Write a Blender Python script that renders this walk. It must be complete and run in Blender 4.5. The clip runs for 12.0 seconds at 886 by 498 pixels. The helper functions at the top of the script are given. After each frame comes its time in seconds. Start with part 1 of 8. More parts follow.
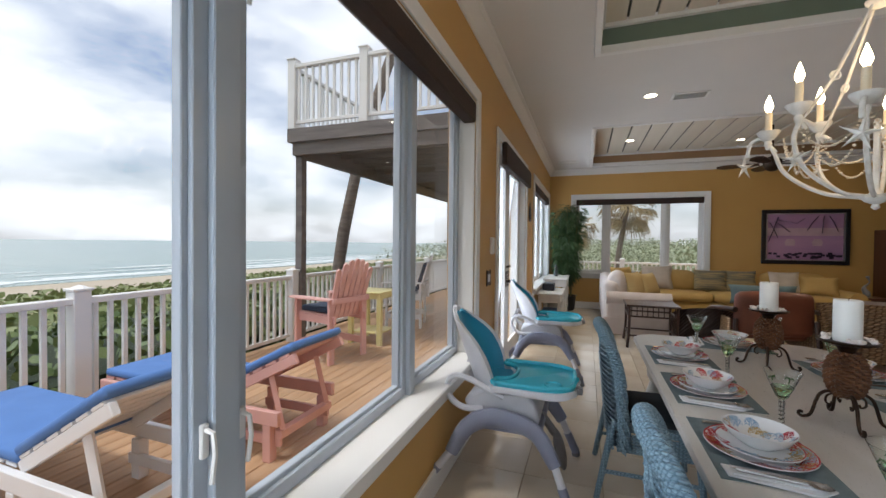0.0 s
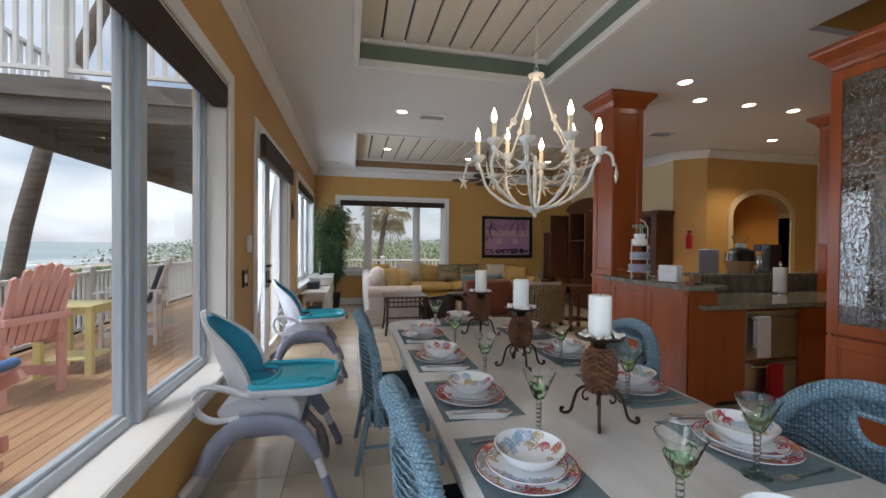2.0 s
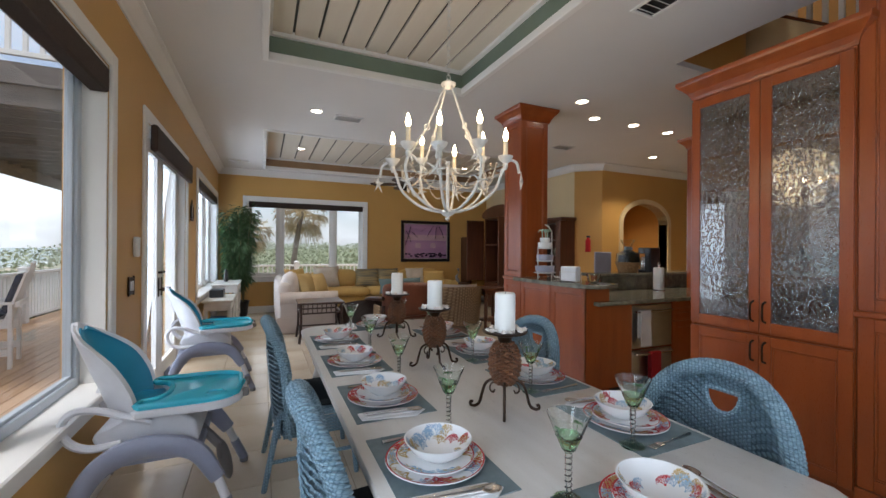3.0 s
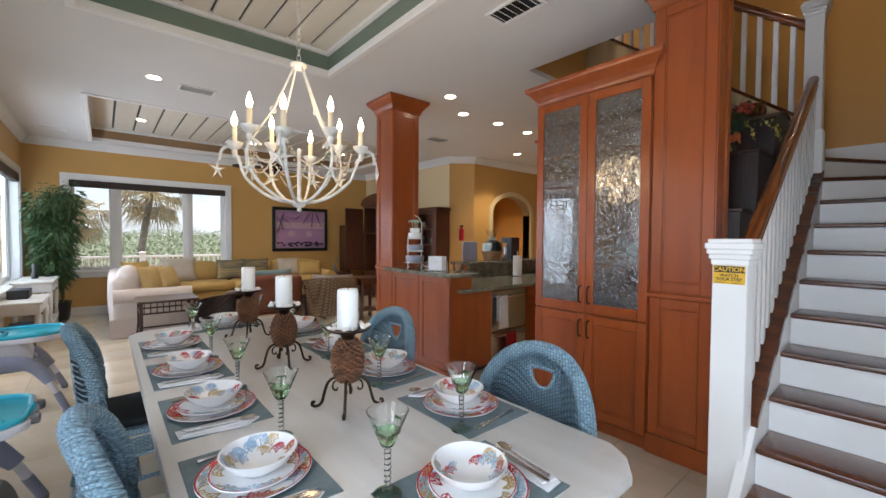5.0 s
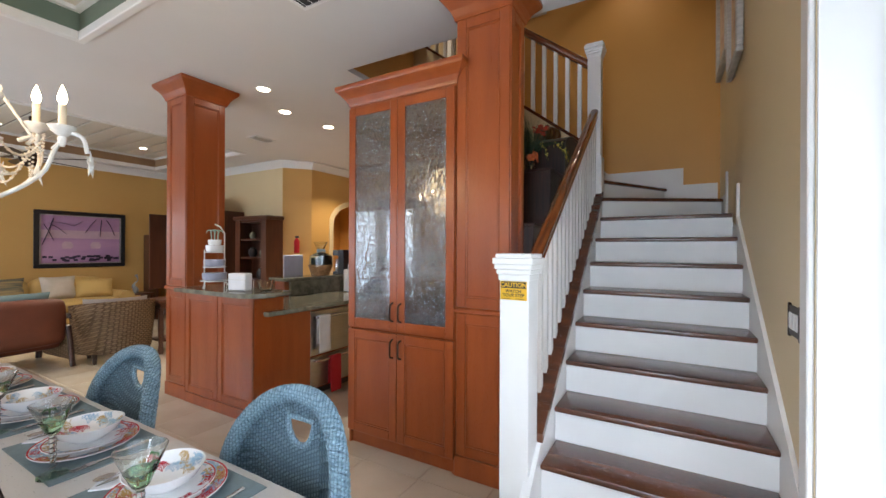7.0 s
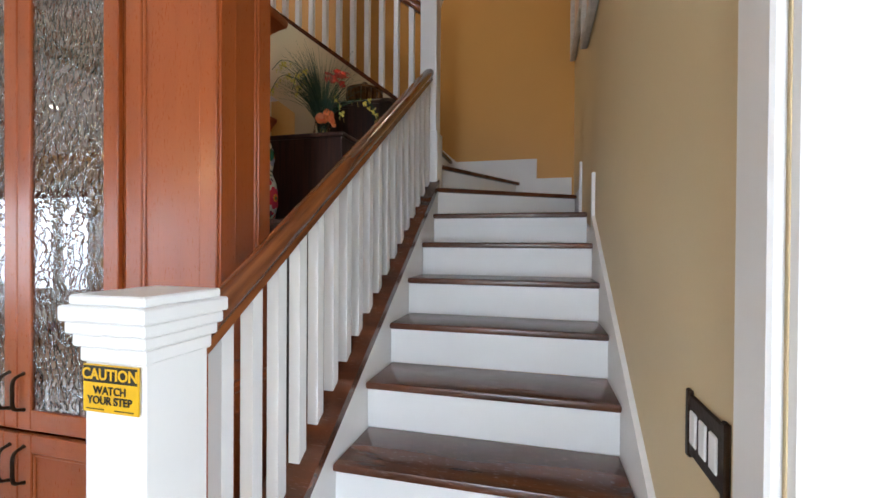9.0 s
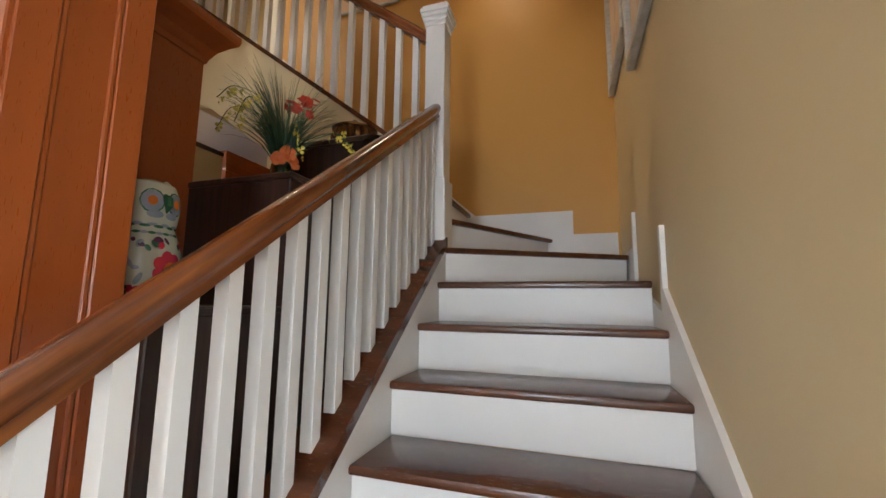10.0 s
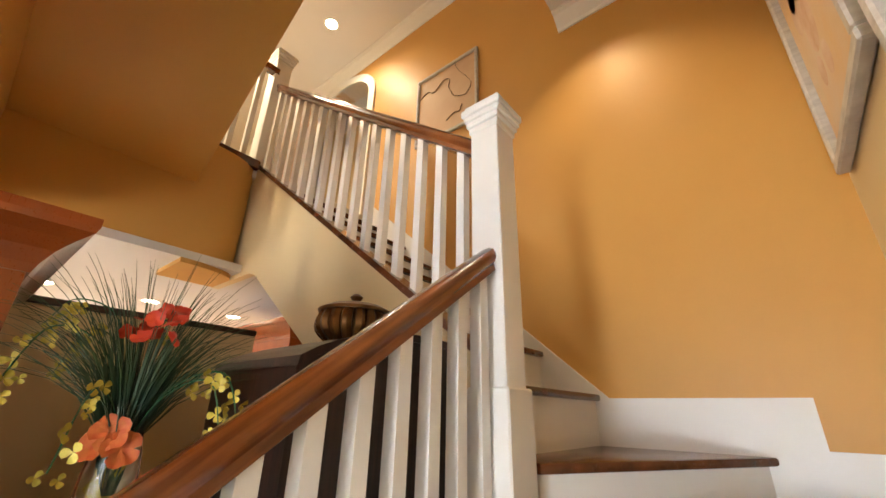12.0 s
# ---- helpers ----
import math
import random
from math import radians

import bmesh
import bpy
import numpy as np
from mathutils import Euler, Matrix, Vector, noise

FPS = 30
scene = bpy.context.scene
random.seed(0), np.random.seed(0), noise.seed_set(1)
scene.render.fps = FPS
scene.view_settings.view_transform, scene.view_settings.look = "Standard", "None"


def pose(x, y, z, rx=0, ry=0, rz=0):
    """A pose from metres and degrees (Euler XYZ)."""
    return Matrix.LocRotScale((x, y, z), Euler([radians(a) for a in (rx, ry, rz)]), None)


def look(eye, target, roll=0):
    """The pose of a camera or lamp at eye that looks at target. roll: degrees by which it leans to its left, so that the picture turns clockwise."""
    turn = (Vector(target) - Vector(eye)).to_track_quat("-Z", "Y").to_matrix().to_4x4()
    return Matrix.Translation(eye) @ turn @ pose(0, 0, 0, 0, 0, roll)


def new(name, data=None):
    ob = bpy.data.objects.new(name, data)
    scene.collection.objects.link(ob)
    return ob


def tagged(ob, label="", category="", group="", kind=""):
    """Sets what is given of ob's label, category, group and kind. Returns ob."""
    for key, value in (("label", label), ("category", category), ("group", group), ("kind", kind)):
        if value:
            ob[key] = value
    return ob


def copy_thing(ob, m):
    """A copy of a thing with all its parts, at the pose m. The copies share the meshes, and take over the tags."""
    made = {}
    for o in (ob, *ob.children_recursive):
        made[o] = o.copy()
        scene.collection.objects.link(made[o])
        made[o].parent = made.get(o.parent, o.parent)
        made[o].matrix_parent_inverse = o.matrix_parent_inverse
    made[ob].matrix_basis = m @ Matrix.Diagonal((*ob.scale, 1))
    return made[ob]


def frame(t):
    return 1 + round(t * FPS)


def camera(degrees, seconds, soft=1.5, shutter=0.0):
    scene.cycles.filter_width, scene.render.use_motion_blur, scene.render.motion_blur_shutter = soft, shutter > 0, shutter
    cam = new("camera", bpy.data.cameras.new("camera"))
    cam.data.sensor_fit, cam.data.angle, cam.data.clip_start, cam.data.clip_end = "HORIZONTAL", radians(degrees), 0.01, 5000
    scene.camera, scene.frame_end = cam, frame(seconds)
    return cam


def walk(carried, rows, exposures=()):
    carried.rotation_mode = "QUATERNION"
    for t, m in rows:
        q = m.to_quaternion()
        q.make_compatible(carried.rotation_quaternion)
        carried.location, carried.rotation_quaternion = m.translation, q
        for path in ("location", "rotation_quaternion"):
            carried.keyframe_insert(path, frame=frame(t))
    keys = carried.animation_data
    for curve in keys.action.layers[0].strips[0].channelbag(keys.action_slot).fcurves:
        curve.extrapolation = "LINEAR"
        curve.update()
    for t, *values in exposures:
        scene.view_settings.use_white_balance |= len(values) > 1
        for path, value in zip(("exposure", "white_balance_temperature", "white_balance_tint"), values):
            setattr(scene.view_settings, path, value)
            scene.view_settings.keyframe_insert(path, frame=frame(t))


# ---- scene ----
cam = camera(96.0, 12.0)
PATH = [
    (0, (1.376, -0.045, 1.444), (0.7, 1.837, 1.412), 0.6),
    (0.5, (1.401, -0.067, 1.435), (1.0, 1.892, 1.406), 0.3),
    (1, (1.412, -0.101, 1.445), (1.315, 1.896, 1.407), 0.7),
    (1.5, (1.401, -0.1, 1.431), (1.597, 1.891, 1.401), 0.7),
    (2, (1.413, -0.129, 1.431), (1.859, 1.82, 1.407), 0.5),
    (2.5, (1.412, -0.146, 1.425), (2.079, 1.739, 1.41), 0.4),
    (3, (1.436, -0.163, 1.416), (2.259, 1.66, 1.419), 0.4),
    (5, (1.599, -0.242, 1.451), (2.896, 1.279, 1.394), 0.4),
    (5.5, (1.669, -0.251, 1.463), (3.074, 1.171, 1.4), 0.4),
    (6, (1.775, -0.264, 1.457), (3.283, 1.049, 1.434), 0.5),
    (6.5, (1.913, -0.288, 1.465), (3.531, 0.888, 1.459), 0.4),
    (8.5, (2.994, -0.437, 1.523), (4.93, 0.063, 1.51), 0.2),
    (9, (3.356, -0.445, 1.552), (5.302, 0.017, 1.537), 0.4),
    (9.5, (3.695, -0.456, 1.595), (5.628, 0.046, 1.706), 0.4),
    (10, (4.028, -0.413, 1.668), (5.914, 0.201, 1.931), 0.6),
    (10.5, (4.299, -0.392, 1.828), (6.108, 0.361, 2.23), 0.8),
    (11, (4.54, -0.404, 1.994), (6.229, 0.513, 2.547), 1.1),
    (11.5, (4.783, -0.37, 2.151), (6.332, 0.701, 2.823), 1.2),
    (12, (5.031, -0.37, 2.289), (6.452, 0.817, 3.045), 1.3),
]
walk(cam, [(t, look(eye, target, roll)) for t, eye, target, roll in PATH], [(0.0, -0.82, 6250, 10), (1.5, -0.88, 6150, 10), (2.5, -0.76, 6050, 10), (5.0, -0.2, 6100, 10), (8.5, 0.3, 6100, 10), (9.0, 0.36, 6200, 10), (10.5, 0.74, 6900, 10), (11.0, 1.05, 7100, 10), (12.0, 1.65, 7200, 10)])

# ---- world, sun, lamps ----
world = bpy.data.worlds.new("sky")
scene.world = world
world.use_nodes = True
wn = world.node_tree.nodes
sky = wn.new("ShaderNodeTexSky")
sky.sky_type, sky.sun_disc = "NISHITA", False
sky.sun_elevation, sky.sun_rotation = radians(71), radians(216)
sky.air_density, sky.dust_density, sky.ozone_density = 1.0, 3.0, 1.0
wc = wn.new("ShaderNodeTexCoord")
wm = wn.new("ShaderNodeMapping")
wm.inputs["Scale"].default_value = (1.0, 1.0, 2.6)
cl = wn.new("ShaderNodeTexNoise")
cl.inputs["Scale"].default_value, cl.inputs["Detail"].default_value, cl.inputs["Roughness"].default_value = 2.2, 7.0, 0.55
cr = wn.new("ShaderNodeValToRGB")
cr.color_ramp.elements[0].position, cr.color_ramp.elements[1].position = 0.30, 0.56
mixw = wn.new("ShaderNodeMix")
mixw.data_type = "RGBA"
mixw.inputs["B"].default_value = (7.6, 7.8, 8.0, 1)
wl = world.node_tree.links
wl.new(wc.outputs["Generated"], wm.inputs["Vector"])
wl.new(wm.outputs["Vector"], cl.inputs["Vector"])
wl.new(cl.outputs["Fac"], cr.inputs["Fac"])
wl.new(cr.outputs["Color"], mixw.inputs["Factor"])
wl.new(sky.outputs["Color"], mixw.inputs["A"])
wl.new(mixw.outputs["Result"], wn["Background"].inputs["Color"])
wn["Background"].inputs["Strength"].default_value = 0.26

sun = new("sun", bpy.data.lights.new("sun", "SUN"))
sun.data.energy, sun.data.angle, sun.data.color = 3.2, radians(12), (1.0, 0.96, 0.9)
sun.matrix_world = look((-8, -11, 40), (0, 0, 0))


def area(name, eye, target, sx, sy, watts, colour):
    lamp = new(name, bpy.data.lights.new(name, "AREA"))
    lamp.data.shape, lamp.data.size, lamp.data.size_y = "RECTANGLE", sx, sy
    lamp.data.energy, lamp.data.color = watts, colour
    lamp.matrix_world = look(eye, target)
    return lamp


DAY = (0.76, 0.87, 1.0)
area("window_sky", (0.30, -0.20, 1.55), (3, -0.2, 1.4), 0.85, 1.8, 40, DAY)
area("window_sky", (0.30, 4.65, 1.3), (3, 4.65, 1.0), 1.7, 2.3, 42, DAY)
area("window_sky", (0.30, 7.85, 1.6), (3, 7.85, 1.2), 2.5, 1.7, 84, DAY)
area("window_sky", (2.25, -1.22, 1.45), (2.25, 3, 1.45), 3.4, 2.8, 38, DAY)
glow = new("chandelier_glow", bpy.data.lights.new("chandelier_glow", "POINT"))
glow.data.energy, glow.data.color, glow.data.shadow_soft_size = 14, (1.0, 0.72, 0.42), 0.3
glow.location = (2.455, 2.03, 2.16)


def ceiling_spot(x, y, z, watts, size=70):
    lamp = new("downlight_beam", bpy.data.lights.new("downlight_beam", "SPOT"))
    lamp.data.energy, lamp.data.color, lamp.data.spot_size, lamp.data.spot_blend = watts, (1.0, 0.84, 0.62), radians(size), 0.7
    lamp.data.shadow_soft_size = 0.05
    lamp.matrix_world = look((x, y, z), (x, y, 0))


# landing (5.0, 3.6) and passage (8.7, 6.6) spots are added fill without a fitting
for lx, ly, lz, lw in ((6.7, 0.1, 4.93, 13), (6.62, 2.63, 6.19, 24), (5.0, 3.6, 6.19, 130), (5.32, 3.72, 3.08, 100), (6.7, 3.74, 3.08, 100), (7.88, 4.9, 3.08, 125), (8.7, 6.6, 3.0, 90), (5.3, 6.9, 3.3, 150), (2.25, 6.6, 3.3, 170)):
    ceiling_spot(lx, ly, lz, lw, 150 if lz > 6 else 110)

# ---- materials ----
def material(name, colour, rough=0.6, metal=0.0, second=None, scale=6.0, stretch=(1, 1, 1), bump=0.15, grain=60.0, amount=0.5, coat=0.0, vary=0.0):
    """A principled surface: two tones by a coarse noise, a fine bump, roughness that wanders a little; vary: tone by object."""
    m = bpy.data.materials.new(name)
    m.use_nodes = True
    n, l = m.node_tree.nodes, m.node_tree.links
    p = n["Principled BSDF"]
    p.inputs["Metallic"].default_value = metal
    p.inputs["Coat Weight"].default_value = coat
    p.inputs["Coat Roughness"].default_value = 0.15
    tc, mp = n.new("ShaderNodeTexCoord"), n.new("ShaderNodeMapping")
    mp.inputs["Scale"].default_value = stretch
    l.new(tc.outputs["Object"], mp.inputs["Vector"])
    big, fine = n.new("ShaderNodeTexNoise"), n.new("ShaderNodeTexNoise")
    big.inputs["Scale"].default_value, big.inputs["Detail"].default_value = scale, 5.0
    fine.inputs["Scale"].default_value, fine.inputs["Detail"].default_value = grain, 3.0
    for t in (big, fine):
        l.new(mp.outputs["Vector"], t.inputs["Vector"])
    second = second or tuple(c * 0.82 for c in colour)
    mix = n.new("ShaderNodeMix")
    mix.data_type = "RGBA"
    mix.inputs["A"].default_value, mix.inputs["B"].default_value = (*colour, 1), (*second, 1)
    ramp = n.new("ShaderNodeMapRange")
    ramp.inputs["From Min"].default_value, ramp.inputs["From Max"].default_value = 0.3, 0.7
    ramp.inputs["To Max"].default_value = amount * 2
    ramp.clamp = True
    l.new(big.outputs["Fac"], ramp.inputs["Value"])
    l.new(ramp.outputs["Result"], mix.inputs["Factor"])
    out = mix.outputs["Result"]
    if vary:
        info, hsv, mr = n.new("ShaderNodeObjectInfo"), n.new("ShaderNodeHueSaturation"), n.new("ShaderNodeMapRange")
        mr.inputs["To Min"].default_value, mr.inputs["To Max"].default_value = 1 - vary, 1 + vary
        l.new(info.outputs["Random"], mr.inputs["Value"])
        l.new(mr.outputs["Result"], hsv.inputs["Value"])
        l.new(out, hsv.inputs["Color"])
        out = hsv.outputs["Color"]
    l.new(out, p.inputs["Base Color"])
    rr = n.new("ShaderNodeMapRange")
    rr.inputs["To Min"].default_value, rr.inputs["To Max"].default_value = max(0.02, rough - 0.08), min(1, rough + 0.08)
    l.new(fine.outputs["Fac"], rr.inputs["Value"])
    l.new(rr.outputs["Result"], p.inputs["Roughness"])
    if bump:
        b = n.new("ShaderNodeBump")
        b.inputs["Strength"].default_value, b.inputs["Distance"].default_value = bump, 0.004
        l.new(fine.outputs["Fac"], b.inputs["Height"])
        l.new(b.outputs["Normal"], p.inputs["Normal"])
    return m


def glowing(name, colour, strength):
    m = bpy.data.materials.new(name)
    m.use_nodes = True
    p = m.node_tree.nodes["Principled BSDF"]
    p.inputs["Base Color"].default_value = (*colour, 1)
    p.inputs["Emission Color"].default_value = (*colour, 1)
    p.inputs["Emission Strength"].default_value = strength
    return m


def clear_glass(name, colour=(1, 1, 1), rough=0.0, ripple=0.0, scale=20.0, ior=1.45):
    m = bpy.data.materials.new(name)
    m.use_nodes = True
    n, l = m.node_tree.nodes, m.node_tree.links
    p = n["Principled BSDF"]
    p.inputs["Base Color"].default_value = (*colour, 1)
    p.inputs["Transmission Weight"].default_value = 1.0
    p.inputs["Roughness"].default_value = rough
    p.inputs["IOR"].default_value = ior
    if ripple:
        tc, mp, t, b = n.new("ShaderNodeTexCoord"), n.new("ShaderNodeMapping"), n.new("ShaderNodeTexNoise"), n.new("ShaderNodeBump")
        mp.inputs["Scale"].default_value = (1, 1.0, 0.65)
        t.inputs["Scale"].default_value, t.inputs["Detail"].default_value = scale, 2.0
        b.inputs["Strength"].default_value, b.inputs["Distance"].default_value = 1.0, ripple
        l.new(tc.outputs["Object"], mp.inputs["Vector"])
        l.new(mp.outputs["Vector"], t.inputs["Vector"])
        drop = n.new("ShaderNodeMapRange")
        drop.interpolation_type = "SMOOTHSTEP"
        drop.inputs["From Min"].default_value, drop.inputs["From Max"].default_value = 0.43, 0.58
        l.new(t.outputs["Fac"], drop.inputs["Value"])
        l.new(drop.outputs["Result"], b.inputs["Height"])
        l.new(b.outputs["Normal"], p.inputs["Normal"])
    return m


WALL = material("ochre_wall_paint", (0.58, 0.34, 0.10), 0.5, second=(0.54, 0.31, 0.088), scale=1.2, bump=0.06, grain=180)
ORANGE = material("golden_wall_paint", (0.64, 0.342, 0.088), 0.5, second=(0.60, 0.312, 0.077), scale=1.0, bump=0.06, grain=180)
CREAM = material("cream_wall_paint", (0.70, 0.56, 0.33), 0.5, second=(0.66, 0.52, 0.30), scale=1.0, bump=0.06, grain=180)
CEIL = material("ceiling_paint", (0.72, 0.70, 0.68), 0.75, second=(0.68, 0.66, 0.64), scale=0.8, bump=0.08, grain=220)
WHITE = material("white_trim_paint", (0.80, 0.79, 0.77), 0.35, second=(0.76, 0.75, 0.73), scale=2.0, bump=0.03, grain=90)
STAIRWHITE = material("white_stair_paint", (0.83, 0.82, 0.80), 0.42, second=(0.78, 0.77, 0.75), scale=3.0, bump=0.05, grain=40)
# white frames seen against daylight: their backlit darkness is in this grey
BACKLITGREY = material("window_frame_vinyl", (0.43, 0.48, 0.54), 0.32, second=(0.39, 0.44, 0.50), scale=2.0, bump=0.02)
GREENBAND = material("sage_green_paint", (0.17, 0.22, 0.17), 0.5, scale=2.0, bump=0.04)
BROWNBAND = material("tan_paint", (0.34, 0.20, 0.10), 0.5, scale=2.0, bump=0.04)
BOARD = material("ceiling_boards", (0.72, 0.66, 0.56), 0.5, second=(0.66, 0.60, 0.50), scale=1.5, stretch=(6, 0.4, 1), bump=0.05)
GAP = material("dark_groove", (0.10, 0.10, 0.085), 0.7)
CHERRY = material("cherry_wood", (0.335, 0.074, 0.014), 0.30, second=(0.25, 0.050, 0.009), scale=3.0, stretch=(3, 3, 0.35), bump=0.04, grain=120, amount=0.5, coat=0.25)
DARKWOOD = material("dark_wood", (0.045, 0.017, 0.010), 0.35, second=(0.022, 0.009, 0.006), scale=4.0, stretch=(6, 6, 0.5), bump=0.08, grain=90, coat=0.2)
TREAD = material("walnut_tread", (0.135, 0.040, 0.014), 0.25, second=(0.060, 0.020, 0.010), scale=4.0, stretch=(4, 0.5, 4), bump=0.04, grain=60, coat=0.25)
RAILWOOD = material("oak_handrail", (0.27, 0.080, 0.020), 0.20, second=(0.10, 0.026, 0.008), scale=5.0, stretch=(0.8, 7, 7), bump=0.03, grain=70, amount=0.6, coat=0.6)
for node in RAILWOOD.node_tree.nodes:
    if node.type == "MAPPING":
        # the grain runs along the slope of the rail
        node.vector_type = "TEXTURE"
        node.inputs["Rotation"].default_value = (0, radians(-35.7), 0)
        node.inputs["Scale"].default_value = (1 / 0.6, 1 / 8, 1 / 8)
RAILUPPER = RAILWOOD.copy()
for node in RAILUPPER.node_tree.nodes:
    if node.type == "MAPPING":
        node.inputs["Rotation"].default_value = (radians(37.2), 0, 0)
        node.inputs["Scale"].default_value = (1 / 8, 1 / 0.6, 1 / 8)
TILE = material("travertine_tile", (0.63, 0.55, 0.44), 0.15, second=(0.52, 0.43, 0.32), scale=2.2, bump=0.02, grain=30, amount=0.45, vary=0.06)
GROUT = material("grout", (0.36, 0.29, 0.21), 0.8, bump=0.2)
DECKWOOD = material("cedar_deck", (0.56, 0.36, 0.21), 0.55, second=(0.42, 0.25, 0.13), scale=3.0, stretch=(6, 0.5, 1), bump=0.15, grain=50, vary=0.14)
GREYWOOD = material("weathered_timber", (0.21, 0.19, 0.18), 0.8, second=(0.12, 0.105, 0.10), scale=3.0, stretch=(0.6, 4, 4), bump=0.3, grain=40)
SHADE = material("brown_roller_shade", (0.040, 0.022, 0.016), 0.7, scale=8.0, bump=0.2)
GRANITE = material("green_granite", (0.10, 0.105, 0.080), 0.10, second=(0.24, 0.22, 0.17), scale=14.0, bump=0.0, grain=120)
BLACK = material("black_plastic", (0.012, 0.012, 0.014), 0.35, bump=0.03)
BRONZE = material("dark_bronze", (0.035, 0.025, 0.02), 0.42, metal=0.85, second=(0.06, 0.035, 0.02), scale=20, bump=0.2)
STEEL = material("steel", (0.62, 0.62, 0.62), 0.22, metal=1.0, bump=0.02)
BRUSHED = material("brushed_steel", (0.50, 0.47, 0.44), 0.30, metal=1.0, second=(0.44, 0.41, 0.38), scale=8, stretch=(0.3, 1, 12), bump=0.04, grain=90)
DAYGLASS = clear_glass("window_glass", ior=1.18)
RIPPLE = clear_glass("rippled_glass", (0.96, 0.97, 0.97), 0.0, 0.0016, 50.0, 2.3)


def woven(name, light, dark, pitch, column):
    """Basket weave: strands that go over and under, shifted from column to column."""
    m = material(name, light, 0.5, second=tuple(c * 0.8 for c in light), scale=9, bump=0)
    n, l = m.node_tree.nodes, m.node_tree.links
    p = n["Principled BSDF"]
    base = p.inputs["Base Color"].links[0].from_socket
    tc, sp = n.new("ShaderNodeTexCoord"), n.new("ShaderNodeSeparateXYZ")
    l.new(tc.outputs["Object"], sp.inputs["Vector"])

    def op(kind, a, b=0.0):
        q = n.new("ShaderNodeMath")
        q.operation = kind
        for sock, v in zip(q.inputs, (a, b)):
            if isinstance(v, (int, float)):
                sock.default_value = v
            else:
                l.new(v, sock)
        return q.outputs["Value"]

    across = op("DIVIDE", op("ADD", sp.outputs["X"], op("MULTIPLY", sp.outputs["Y"], 0.8)), column)
    up = op("ADD", op("DIVIDE", sp.outputs["Z"], pitch), op("MULTIPLY", sp.outputs["Y"], 0.3 / pitch))
    wave = op("SINE", op("MULTIPLY", op("ADD", op("DIVIDE", up, 2.0), op("DIVIDE", op("FLOOR", across), 2.0)), 2 * math.pi))
    strand = op("ABSOLUTE", op("SINE", op("MULTIPLY", up, math.pi)))
    swell = op("SINE", op("MULTIPLY", op("FRACT", across), math.pi))
    high = op("MULTIPLY", op("MULTIPLY", strand, swell), op("ADD", op("MULTIPLY", wave, 0.35), 0.65))
    # shade in the gaps between strands is painted: colour darkens where the weave dips
    mr = n.new("ShaderNodeMapRange")
    mr.inputs["From Min"].default_value, mr.inputs["From Max"].default_value = 0.04, 0.42
    l.new(high, mr.inputs["Value"])
    mix = n.new("ShaderNodeMix")
    mix.data_type = "RGBA"
    mix.inputs["A"].default_value = (*dark, 1)
    l.new(mr.outputs["Result"], mix.inputs["Factor"])
    l.new(base, mix.inputs["B"])
    l.new(mix.outputs["Result"], p.inputs["Base Color"])
    b = n.new("ShaderNodeBump")
    b.inputs["Strength"].default_value, b.inputs["Distance"].default_value = 0.8, 0.004
    l.new(high, b.inputs["Height"])
    l.new(b.outputs["Normal"], p.inputs["Normal"])
    return m


# ---- mesh helpers ----
def thing(name, at=(0, 0, 0), label="", category="", group="", kind="", turn=0):
    ob = new(name)
    ob.matrix_basis = pose(*at, 0, 0, turn)
    ob.empty_display_size = 0.1
    return tagged(ob, label, category, group, kind)


def part(name, bm, mat, parent=None, label="", smooth=False):
    me = bpy.data.meshes.new(name)
    bmesh.ops.recalc_face_normals(bm, faces=bm.faces)
    bm.to_mesh(me)
    bm.free()
    me.materials.append(mat)
    if smooth:
        me.polygons.foreach_set("use_smooth", [True] * len(me.polygons))
        me.set_sharp_from_angle(angle=radians(40))
    ob = new(name, me)
    ob.parent = parent
    return tagged(ob, label)


def twin(ob, at, turn=(0, 0, 0), parent=None):
    """Another object on the same mesh, as a further part."""
    o = new(ob.name.split(".")[0], ob.data)
    o.parent = parent or ob.parent
    o.matrix_basis = pose(*at, *turn)
    if "label" in ob:
        o["label"] = ob["label"]
    return o


def bx(bm, x0, x1, y0, y1, z0, z1, b=0.0, seg=1):
    v = [bm.verts.new((x, y, z)) for z in (z0, z1) for y in (y0, y1) for x in (x0, x1)]
    f = [bm.faces.new([v[i] for i in q]) for q in ((0, 2, 3, 1), (4, 5, 7, 6), (0, 1, 5, 4), (2, 6, 7, 3), (0, 4, 6, 2), (1, 3, 7, 5))]
    if b:
        es = list({e for q in f for e in q.edges})
        bmesh.ops.bevel(bm, geom=es, offset=b, segments=seg, affect="EDGES", profile=0.5)
    return bm


def box(*a, **k):
    return bx(bmesh.new(), *a, **k)


def boxes(*rows, b=0.0):
    bm = bmesh.new()
    for r in rows:
        bx(bm, *r, b=b)
    return bm


def prism(pts, z0, z1, bm=None, b=0.0):
    """A flat outline (x, y), raised from z0 to z1."""
    bm = bm or bmesh.new()
    lo, hi = [bm.verts.new((x, y, z0)) for x, y in pts], [bm.verts.new((x, y, z1)) for x, y in pts]
    n = len(pts)
    f = [bm.faces.new(lo[::-1]), bm.faces.new(hi)] + [bm.faces.new((lo[i], lo[(i + 1) % n], hi[(i + 1) % n], hi[i])) for i in range(n)]
    if b:
        bmesh.ops.bevel(bm, geom=list(f[1].edges) + list(f[0].edges), offset=b, segments=2, affect="EDGES", profile=0.5)
    return bm


